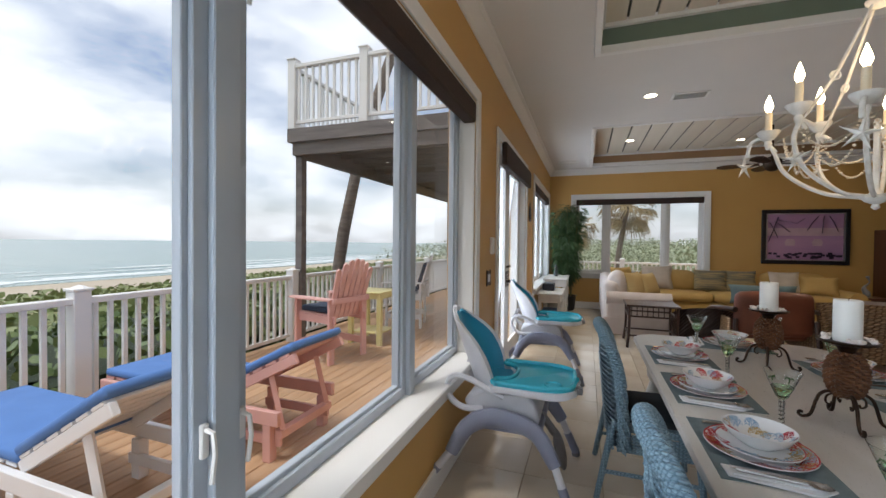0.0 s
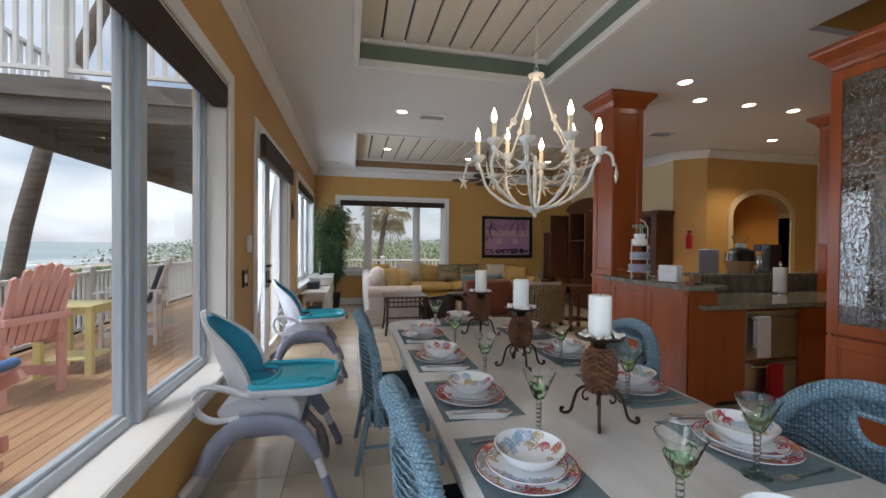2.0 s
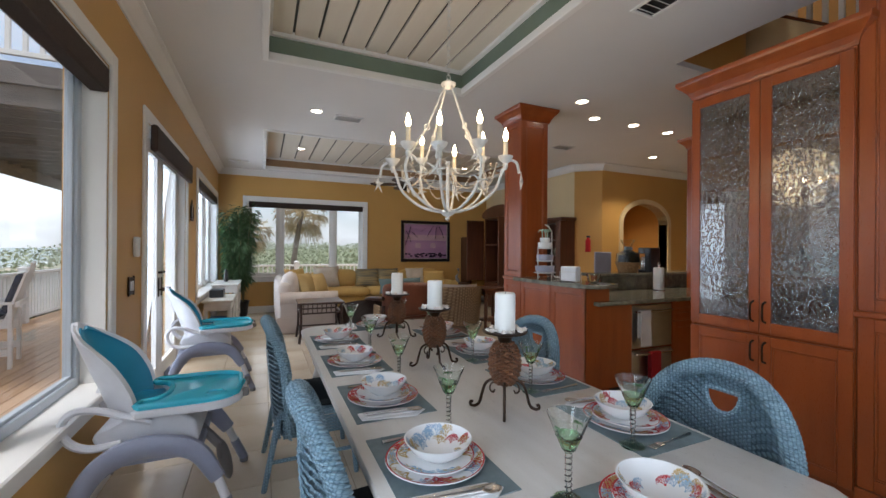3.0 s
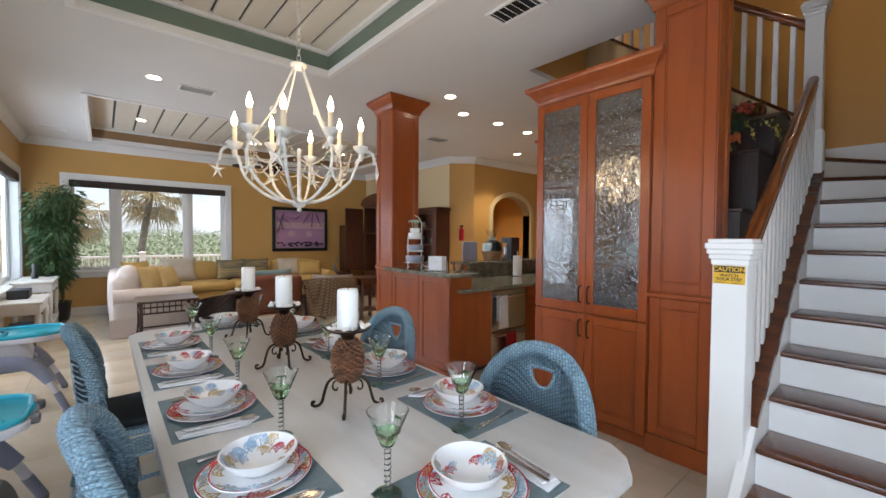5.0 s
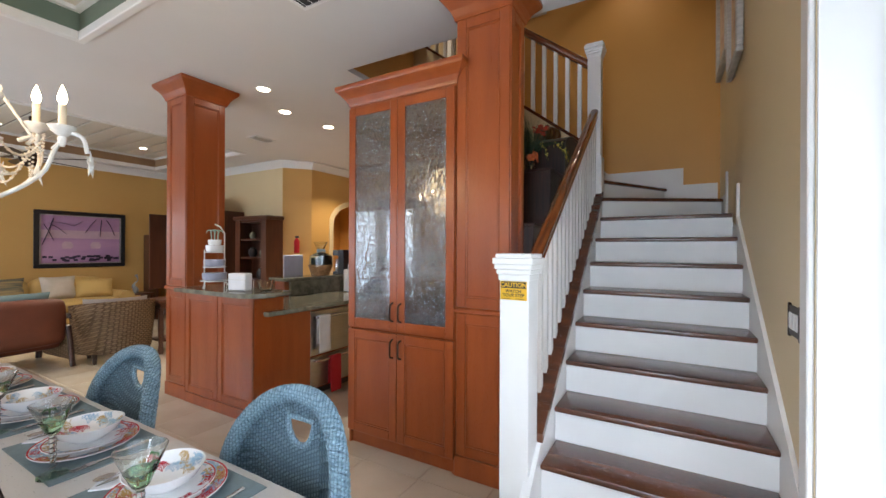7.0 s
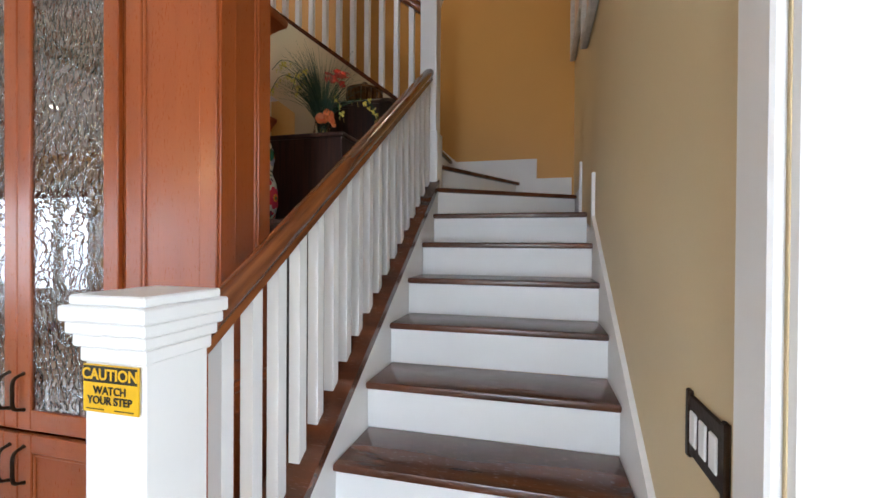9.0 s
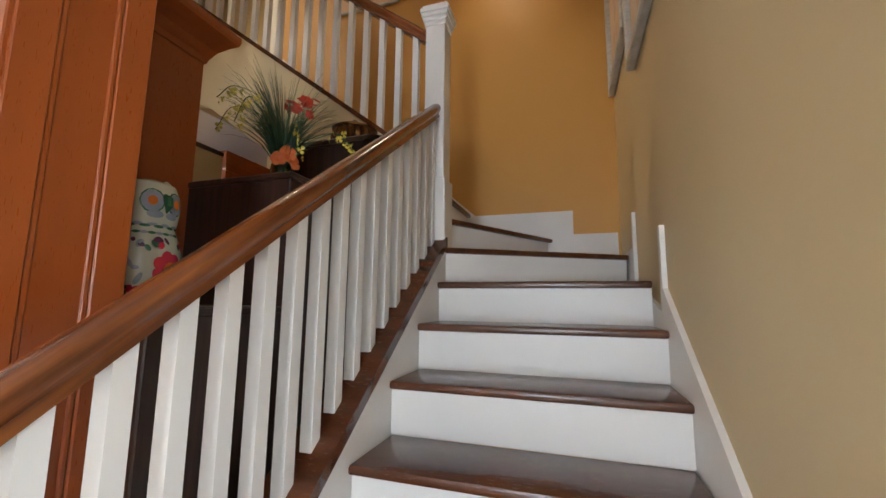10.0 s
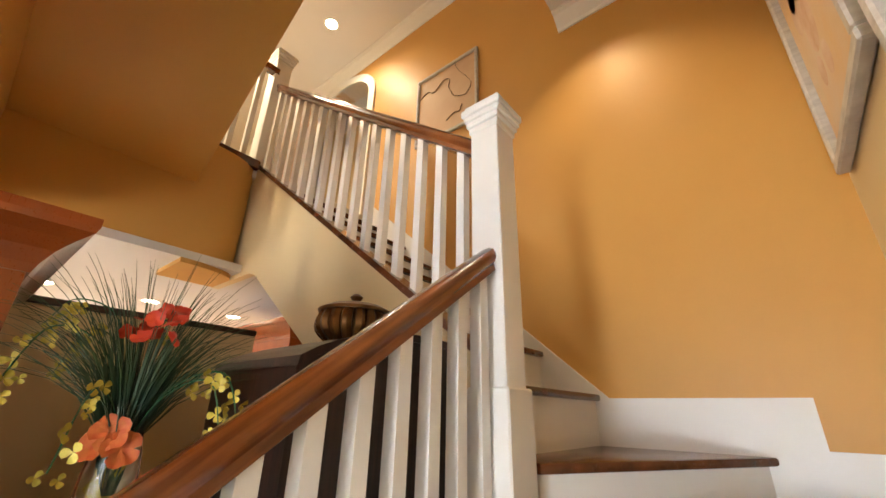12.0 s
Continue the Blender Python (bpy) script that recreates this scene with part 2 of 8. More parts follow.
def upright(pts, axis, lo, hi, bm=None):
    """An outline in the plane across axis x (pts are y, z) or y (pts are x, z), as thick as lo to hi."""
    bm = bm or bmesh.new()
    mk = (lambda t, p: (t, p[0], p[1])) if axis == "x" else (lambda t, p: (p[0], t, p[1]))
    a, c = [bm.verts.new(mk(lo, p)) for p in pts], [bm.verts.new(mk(hi, p)) for p in pts]
    n = len(pts)
    bm.faces.new(a[::-1]), bm.faces.new(c)
    for i in range(n):
        bm.faces.new((a[i], a[(i + 1) % n], c[(i + 1) % n], c[i]))
    return bm


def tube(bm, pts, r, seg=8, closed=False, flat=1.0):
    """A round bar along pts; r: one radius or one for each point."""
    pts = [Vector(p) for p in pts]
    n = len(pts)
    rs = list(r) if isinstance(r, (list, tuple)) else [r] * n
    rings, side = [], None
    for i, p in enumerate(pts):
        a, c = (pts[i - 1], pts[(i + 1) % n]) if closed else (pts[max(i - 1, 0)], pts[min(i + 1, n - 1)])
        d = (c - a).normalized()
        if side is None:
            side = d.cross(Vector((0, 0, 1)))
            if side.length < 1e-3:
                side = d.cross(Vector((1, 0, 0)))
        side = (side - d * side.dot(d)).normalized()
        up = d.cross(side)
        rings.append([bm.verts.new(p + rs[i] * (math.cos(t) * side + math.sin(t) * flat * up)) for t in (2 * math.pi * k / seg for k in range(seg))])
    for i in range(n if closed else n - 1):
        a, c = rings[i], rings[(i + 1) % n]
        for k in range(seg):
            bm.faces.new((a[k], a[(k + 1) % seg], c[(k + 1) % seg], c[k]))
    if not closed:
        bm.faces.new(rings[0][::-1]), bm.faces.new(rings[-1])
    return bm


def lathe(bm, profile, seg=24, at=(0, 0, 0), squash=1.0):
    """A turned body: profile is (radius, height) from the bottom up."""
    rings = []
    for r, z in profile:
        r = max(r, 1e-4)
        rings.append([bm.verts.new((at[0] + r * math.cos(2 * math.pi * k / seg), at[1] + r * squash * math.sin(2 * math.pi * k / seg), at[2] + z)) for k in range(seg)])
    for a, c in zip(rings, rings[1:]):
        for k in range(seg):
            bm.faces.new((a[k], a[(k + 1) % seg], c[(k + 1) % seg], c[k]))
    bm.faces.new(rings[0][::-1]), bm.faces.new(rings[-1])
    return bm


def curve3(p, n=12):
    """Points of a smooth line through p (Catmull-Rom)."""
    p = [Vector(q) for q in p]
    q = [p[0] * 2 - p[1]] + p + [p[-1] * 2 - p[-2]]
    out = []
    for i in range(1, len(q) - 2):
        for k in range(n):
            t = k / n
            out.append(0.5 * (2 * q[i] + (q[i + 1] - q[i - 1]) * t + (2 * q[i - 1] - 5 * q[i] + 4 * q[i + 1] - q[i + 2]) * t * t + (3 * q[i] - q[i - 1] - 3 * q[i + 1] + q[i + 2]) * t ** 3))
    return out + [p[-1]]


def tiles_with_holes(bm, x0, x1, y0, y1, z0, z1, holes):
    """A slab with rectangular holes (x0, x1, y0, y1), out of boxes."""
    xs = sorted({x0, x1, *[v for h in holes for v in h[:2] if x0 < v < x1]})
    for a, c in zip(xs, xs[1:]):
        cuts = sorted([(max(h[2], y0), min(h[3], y1)) for h in holes if h[0] < (a + c) / 2 < h[1]])
        y = y0
        for p, q in cuts + [(y1, y1)]:
            if p > y + 1e-4:
                bx(bm, a, c, y, p, z0, z1)
            y = max(y, q)
    return bm


def pierced(name, axis, lo, hi, u0, u1, z0, z1, holes, mat, label):
    """A wall across axis, from lo to hi thick, u0 to u1 long, with holes (u0, u1, z0, z1)."""
    flat = tiles_with_holes(bmesh.new(), u0, u1, z0, z1, lo, hi, holes)
    for v in flat.verts:
        u, z, t = v.co
        v.co = (t, u, z) if axis == "x" else (u, t, z)
    return tagged(part(name, flat, mat), label, "wall", kind="structure")


def crown(name, pts, z, mat=None, size=0.13, inside=1):
    """Crown moulding under a ceiling at z, along the line pts; the room lies to the right of the line."""
    bm = bmesh.new()
    prof = ((0, -size), (0.012, -size), (0.018, -size * 0.8), (0.05, -size * 0.45), (0.075, -size * 0.2), (size * 0.8, -0.02), (size * 0.8, 0), (0, 0))
    pts = [Vector((*p, 0)) for p in pts]
    rows = []
    for i, p in enumerate(pts):
        d0 = (p - pts[i - 1]).normalized() if i else (pts[1] - p).normalized()
        d1 = (pts[i + 1] - p).normalized() if i + 1 < len(pts) else d0
        n0, n1 = Vector((d0.y, -d0.x, 0)), Vector((d1.y, -d1.x, 0))
        m = (n0 + n1).normalized()
        m = m / max(0.3, m.dot(n0)) * inside
        rows.append([bm.verts.new((p.x + m.x * o, p.y + m.y * o, z + h)) for o, h in prof])
    for a, c in zip(rows, rows[1:]):
        for k in range(len(prof)):
            j = (k + 1) % len(prof)
            bm.faces.new((a[k], a[j], c[j], c[k]))
    bm.faces.new(rows[0]), bm.faces.new(rows[-1][::-1])
    return tagged(part(name, bm, mat or WHITE), "white painted crown moulding along the wall top", "trim", kind="structure")

# ---- the house ----
CZ = 3.12
UP = 4.0
W1, DOOR, W2 = (-0.62, 2.90, 0.60, 2.52), (3.74, 5.56, 0.0, 2.44), (6.50, 9.15, 0.72, 2.46)
FARWIN, BACKWIN = (1.13, 3.66, 0.80, 2.46), (1.15, 3.96, 0.55, 2.56)
tagged(part("floor", box(0.35, 10.3, -1.0, 9.7, -0.12, -0.006), GROUT), "pale travertine tile floor with thin grout joints", "floor", kind="structure")
pierced("wall_west", "x", 0.35, 0.57, -0.98, 9.69, 0, CZ, [W1, DOOR, W2], WALL, "ochre painted wall with windows to the sea")
pierced("wall_north", "y", 9.47, 9.69, 0.57, 7.1, 0, CZ, [FARWIN], WALL, "ochre painted end wall with a triple window")
pierced("wall_south", "y", -1.06, -0.76, 0.57, 7.40, 0, 6.3, [BACKWIN], CREAM, "cream painted wall beside the staircase")
tagged(part("wall_east", box(7.1, 7.3, 6.02, 9.69, 0, CZ), CREAM), "cream painted living room wall", "wall", kind="structure")
tagged(part("wall_corner", prism([(7.1, 6.02), (7.49, 5.68), (7.6, 5.8), (7.3, 6.2)], 0, CZ), WALL), "ochre canted wall corner", "wall", kind="structure")


def arched(name, u0, u1, a0, a1, z0, z1, spring, lo, hi, axis, mat, label):
    """A wall with one arched doorway a0 to a1, springing at spring."""
    r = (a1 - a0) / 2
    arc = [(a0 + r - r * math.cos(math.pi * k / 14), spring + r * 0.62 * math.sin(math.pi * k / 14)) for k in range(15)]
    bm = upright([(u0, z0), (a0, z0), *arc[:8], ((a0 + a1) / 2, z1), (u0, z1)], axis, lo, hi)
    upright([(a1, z0), (u1, z0), (u1, z1), ((a0 + a1) / 2, z1), *arc[7:]], axis, lo, hi, bm)
    tagged(part(name, bm, mat), label, "wall", kind="structure")
    trim = bmesh.new()
    line = [(a0, z0), *arc, (a1, z0)]
    out = [(a0 - 0.1, z0), *[((u - a0 - r) * (r + 0.1) / r + a0 + r, (z - spring) * (r * 0.62 + 0.1) / (r * 0.62) + spring) for u, z in arc], (a1 + 0.1, z0)]
    mk = (lambda t, p: (t, p[0], p[1])) if axis == "x" else (lambda t, p: (p[0], t, p[1]))
    rows = [[trim.verts.new(mk(t, q)) for t, q in ((lo - 0.025, p), (lo - 0.025, o), (hi + 0.004, o), (hi + 0.004, p))] for p, o in zip(line, out)]
    for a, c in zip(rows, rows[1:]):
        for k in range(4):
            trim.faces.new((a[k], a[(k + 1) % 4], c[(k + 1) % 4], c[k]))
    tagged(part("trim", trim, WHITE if mat is not WALL else CREAM), "painted casing round an arched doorway", "trim", kind="structure")


arched("wall_kitchen", 7.49, 10.2, 8.04, 9.36, 0, CZ, 1.98, 5.68, 5.88, "y", WALL, "ochre kitchen wall with an arched doorway")
tagged(part("wall_passage", boxes((7.6, 10.2, 7.3, 7.5, 0, CZ), (7.62, 7.7, 5.88, 7.3, 0, CZ), (9.9, 10.0, 5.88, 7.3, 0, CZ)), ORANGE), "orange painted passage wall behind the arch", "wall", kind="structure")
tagged(part("wall_pantry", boxes((10.0, 10.2, 2.4, 5.68, 0, CZ), (7.18, 10.2, 2.41, 2.50, 0, CZ)), CREAM), "cream painted kitchen wall", "wall", kind="structure")

# ceiling with two coffers and the stair void
COF1, COF2, VOID = (1.46, 3.40, 0.35, 3.72), (1.47, 6.36, 6.12, 9.10), (4.85, 7.45, -1.0, 2.28)
cb = tiles_with_holes(bmesh.new(), 0.35, 10.3, -0.98, 9.69, CZ, CZ + 0.05, [COF1, COF2, VOID])
for c0, c1, c2, c3 in (COF1, COF2):
    bx(cb, c0 - 0.05, c1 + 0.05, c2 - 0.05, c3 + 0.05, CZ + 0.26, CZ + 0.30)
bx(cb, 6.2, 10.3, 2.41, 7.5, CZ + 0.051, CZ + 0.09)
tagged(part("ceiling", cb, CEIL), "off-white painted ceiling with two recessed coffers", "ceiling", kind="structure")


def coffer(c, band, pitch, gap):
    x0, x1, y0, y1 = c
    t = thing("ceiling_coffer", ((x0 + x1) / 2, (y0 + y1) / 2, CZ), "recessed ceiling coffer lined with painted boards and dark grooves", "ceiling coffer", kind="structure")
    hx, hy = (x1 - x0) / 2, (y1 - y0) / 2
    h = 0.255
    part("band", boxes((-hx - 0.05, -hx, -hy - 0.05, hy + 0.05, 0.052, h), (hx, hx + 0.05, -hy - 0.05, hy + 0.05, 0.052, h), (-hx, hx, -hy - 0.05, -hy, 0.052, h), (-hx, hx, hy, hy + 0.05, 0.052, h)), band, t, "painted band round the coffer")
    e = bmesh.new()
    for a in ((-hx - 0.045, -hx + 0.012, -hy - 0.045, hy + 0.045), (hx - 0.012, hx + 0.045, -hy - 0.045, hy + 0.045), (-hx, hx, -hy - 0.045, -hy + 0.012), (-hx, hx, hy - 0.012, hy + 0.045)):
        bx(e, *a, -0.02, 0.051, 0.006)
    part("edge_trim", e, WHITE, t, "white edge moulding")
    m = bmesh.new()
    for a in ((-hx, -hx + 0.04, -hy, hy), (hx - 0.04, hx, -hy, hy), (-hx + 0.04, hx - 0.04, -hy, -hy + 0.04), (-hx + 0.04, hx - 0.04, hy - 0.04, hy)):
        bx(m, *a, h - 0.06, h)
    part("inner_trim", m, WHITE, t, "white inner moulding")
    part("backing", box(-hx, hx, -hy, hy, h - 0.004, h), GAP, t, "dark grooves between the boards")
    n = round(2 * hx / pitch)
    w = 2 * hx / n
    first = part("board", box(-w / 2 + gap / 2, w / 2 - gap / 2, -hy + 0.04, hy - 0.04, h - 0.03, h - 0.005, b=0.004), BOARD, t)
    first.matrix_basis = pose(-hx + w / 2, 0, 0)
    for i in range(1, n):
        twin(first, (-hx + w * (i + 0.5), 0, 0))


coffer(COF1, GREENBAND, 0.205, 0.022)
coffer(COF2, BROWNBAND, 0.29, 0.03)
crown("crown", [(0.57, -0.76), (0.57, 9.47), (7.1, 9.47), (7.1, 6.02), (7.49, 5.68), (10.0, 5.68)], CZ)

# stair void, upper floor
tagged(part("wall_void", boxes((4.75, 4.85, -0.76, 2.28, CZ + 0.051, 3.62), (4.75, 5.75, 2.28, 2.40, CZ + 0.051, UP)), ORANGE), "orange painted edge of the stair opening", "wall", kind="structure")
curve = [(5.75 + 0.358 * math.sin(a), 2.44 - 0.16 * math.cos(a)) for a in (math.pi / 2 * k / 14 for k in range(15))]
tagged(part("wall_curved", prism([*curve, (6.108, 2.70), (5.75, 2.70)], CZ - 0.03, UP - 0.052), ORANGE), "curved orange wall under the upper landing", "wall", kind="structure")
tagged(part("wall_soffit", prism([(4.75, -0.76), (5.22, -0.76), (5.72, 2.28), (4.75, 2.28)], 3.62, UP), ORANGE), "orange painted soffit over the stair foot", "wall", kind="structure")
# unseen floor top, pale as a reflector for the upper ceiling
tagged(part("floor_upper", boxes((2.5, 5.62, 2.4, 6.0, UP - 0.2, UP), (5.62, 7.18, 2.40, 6.0, UP - 0.05, UP)), BOARD), "upper landing floor, kept pale to bounce light", "floor", kind="structure")
tagged(part("trim", box(5.62, 6.1, 2.33, 2.42, UP - 0.06, UP + 0.012, b=0.006), TREAD), "dark wooden landing edge", "trim", kind="structure")
tagged(part("wall_stair", box(7.18, 7.40, -0.76, 2.405, 0, UP), ORANGE), "golden painted stair wall", "wall", kind="structure")
arched("wall_landing", -0.76, 6.0, 2.55, 3.70, UP, 6.3, 5.62, 7.18, 7.40, "x", ORANGE, "golden painted landing wall with an arched doorway above")
tagged(part("wall_upper", boxes((2.4, 7.4, 6.0, 6.1, UP, 6.3), (2.4, 2.5, -0.98, 6.0, UP, 6.3), (7.9, 8.0, 2.2, 4.2, UP, 6.3), (7.4, 8.0, 2.2, 2.3, UP, 6.3), (7.4, 8.0, 4.1, 4.2, UP, 6.3)), CREAM), "cream painted upper landing wall", "wall", kind="structure")
tagged(part("ceiling_upper", boxes((2.4, 8.0, -0.98, 6.1, 6.22, 6.3), (6.45, 7.18, -0.76, 0.36, 5.02, 6.22)), CEIL), "white ceiling above the stairs with a dropped corner", "ceiling", kind="structure")
crown("crown", [(7.18, 6.0), (7.18, 0.36)], 6.22, inside=1)
crown("crown", [(7.18, 0.36), (7.18, -0.76)], 5.02, inside=1)
tagged(part("wall_flight", upright([(0.40, 0), (1.40, 0), (1.40, 2.575), (2.07, 3.06), (2.16, CZ - 0.03), (2.72, CZ - 0.03), (2.72, UP - 0.06), (2.38, UP - 0.06), (0.40, 2.44)], "x", 6.11, 6.16), CREAM), "cream painted wall under the upper flight", "wall", kind="structure")
tagged(part("wall_half", box(5.06, 6.11, 1.90, 1.99, 0, 2.66), CREAM), "cream half wall behind the stair nook", "wall", kind="structure")
tagged(part("trim", box(5.0, 6.11, 1.885, 2.005, 2.66, 2.69, b=0.006), DARKWOOD), "dark wooden cap on the half wall", "trim", kind="structure")

# baseboards
tagged(part("baseboard", boxes((0.57, 0.588, -0.76, 3.64, 0, 0.15), (0.57, 0.588, 5.66, 9.452, 0, 0.15), (0.57, 7.1, 9.452, 9.47, 0, 0.15), (7.082, 7.1, 6.05, 9.45, 0, 0.15), (0.6, 3.7, -0.76, -0.742, 0, 0.15), b=0.004), WHITE), "white painted baseboard", "baseboard", kind="structure")

# floor tiles
def floor_tiles():
    floor = bpy.data.objects["floor"]
    s = 0.46
    me = part("tile", box(-s / 2 + 0.002, s / 2 - 0.002, -s / 2 + 0.002, s / 2 - 0.002, -0.006, 0.0, b=0.0015), TILE, floor)
    first, rest = True, bmesh.new()
    for i in range(21):
        for j in range(23):
            x, y = 0.57 + s * (i + 0.5), -0.76 + s * (j + 0.5)
            if y > 9.6 or x > 10.1:
                continue
            if x < 4.3 and y < 9:
                if first:
                    me.matrix_basis = pose(x, y, 0)
                    first = False
                else:
                    twin(me, (x, y, 0))
            else:
                bx(rest, x - s / 2 + 0.002, x + s / 2 - 0.002, y - s / 2 + 0.002, y + s / 2 - 0.002, -0.006, 0)
    tagged(part("tiles", rest, TILE, floor), kind="stuff")


floor_tiles()


# ---- windows and doors ----
def casing(t, axis, u0, u1, z0, z1, face, out, sill):
    """Flat casing round an opening on the wall face; out: the side on which the room lies."""
    bm = bmesh.new()
    w, d = 0.095, 0.022
    a, c = sorted((face + out * 0.001, face + out * d))
    rows = [(u0 - w, u0, z0, z1 + w), (u1, u1 + w, z0, z1 + w), (u0, u1, z1, z1 + w)]
    for p, q, r, s in rows:
        bx(bm, *((a, c, p, q) if axis == "x" else (p, q, a, c)), r, s, 0.005)
    part("casing", bm, WHITE, t)
    if sill:
        a, c = sorted((face - out * (sill + 0.005), face + out * 0.06))
        part("window_sill", box(*((a, c, u0 - 0.08, u1 + 0.08) if axis == "x" else (u0 - 0.08, u1 + 0.08, a, c)), z0 - 0.045, z0 + 0.002, b=0.008), WHITE, t, "deep white window sill")
        a, c = sorted((face + out * 0.001, face + out * 0.02))
        part("apron", box(*((a, c, u0 - 0.08, u1 + 0.08) if axis == "x" else (u0 - 0.08, u1 + 0.08, a, c)), z0 - 0.12, z0 - 0.046, b=0.004), WHITE, t)


def sash(t, axis, u0, u1, z0, z1, mid, handle=0, vinyl=None):
    """One glazed frame with stepped edges."""
    f = 0.052
    bm = bmesh.new()
    for w, d, o in ((f, 0.035, 0), (f + 0.018, 0.018, 0)):
        for p, q, r, s in ((u0, u0 + w, z0, z1), (u1 - w, u1, z0, z1), (u0 + w, u1 - w, z0, z0 + w), (u0 + w, u1 - w, z1 - w, z1)):
            bx(bm, *((mid - d, mid + d, p, q) if axis == "x" else (p, q, mid - d, mid + d)), r, s, 0.003)
    s = part("window_frame", bm, vinyl or BACKLITGREY, t)
    g = box(*((mid - 0.004, mid + 0.004, u0 + f, u1 - f) if axis == "x" else (u0 + f, u1 - f, mid - 0.004, mid + 0.004)), z0 + f, z1 - f)
    pane = part("pane", g, DAYGLASS, s, "clear window pane")
    pane.visible_shadow = False
    if handle:
        for hz in (z0 + 0.28, z1 - 0.34):
            h = bmesh.new()
            uu = u0 + 0.026 if handle < 0 else u1 - 0.026
            bx(h, mid + 0.036, mid + 0.05, uu - 0.012, uu + 0.012, hz, hz + 0.09, 0.004)
            tube(h, [(mid + 0.05, uu, hz + 0.075), (mid + 0.075, uu, hz + 0.07), (mid + 0.082, uu, hz + 0.02), (mid + 0.07, uu, hz - 0.06)], 0.007, 6)
            part("handle", h, WHITE, s, "white casement handle", True)


def window(name, axis, o, face, out, cuts, shade, label, handles=(), wide=(), deep=0.155, vinyl=None):
    u0, u1, z0, z1 = o
    t = thing(name, (0, 0, 0), label, "window", kind="structure")
    casing(t, axis, u0, u1, z0, z1, face, out, deep)
    mid = face - out * deep
    jamb = bmesh.new()
    a, c = sorted((face - out * (deep + 0.045), face - out * 0.002))
    for p, q, r, s in ((u0, u0 + 0.018, z0, z1), (u1 - 0.018, u1, z0, z1), (u0, u1, z1 - 0.018, z1)):
        bx(jamb, *((a, c, p, q) if axis == "x" else (p, q, a, c)), r, s)
    part("jamb", jamb, WHITE, t)
    edges = [u0 + 0.018, *cuts, u1 - 0.018]
    half = [0.018, *(wide or [0.03] * len(cuts)), 0.018]
    for i, (p, q) in enumerate(zip(edges, edges[1:])):
        sash(t, axis, p + (half[i] - 0.01 if i else 0), q - (half[i + 1] - 0.01 if i + 2 < len(edges) else 0), z0 + 0.002, z1 - 0.02, mid, handles[i] if handles else 0, vinyl)
    for u, w in zip(cuts, half[1:]):
        a, c = sorted((mid - 0.05, mid + out * 0.06))
        post = box(*((a, c, u - w, u + w) if axis == "x" else (u - w, u + w, a, c)), z0, z1 - 0.018, b=0.004)
        if w > 0.05:
            bx(post, a + 0.02, c + 0.012, u - w * 0.45, u + w * 0.45, z0, z1 - 0.018, 0.004)
        part("mullion", post, vinyl or BACKLITGREY, t)
    if shade:
        a, c = sorted((face - out * 0.09, face + out * 0.012))
        bm = box(*((a, c, u0 + 0.02, u1 - 0.02) if axis == "x" else (u0 + 0.02, u1 - 0.02, a, c)), z1 - shade, z1 - 0.019, b=0.012)
        tagged(part("roller_shade", bm, SHADE), "dark brown fabric shade rolled up at the window head", "window shade")
    return t


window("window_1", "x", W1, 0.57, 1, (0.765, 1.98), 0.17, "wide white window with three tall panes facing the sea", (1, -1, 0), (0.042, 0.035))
window("window_2", "x", W2, 0.57, 1, (7.38, 8.27), 0.16, "white triple window facing the deck", vinyl=WHITE)
window("window_3", "y", FARWIN, 9.47, -1, (1.79, 2.96), 0.14, "white triple window at the end of the living room", vinyl=WHITE)
window("window_4", "y", BACKWIN, -0.76, 1, (2.1, 3.05), 0.0, "tall white window beside the staircase", deep=0.225)


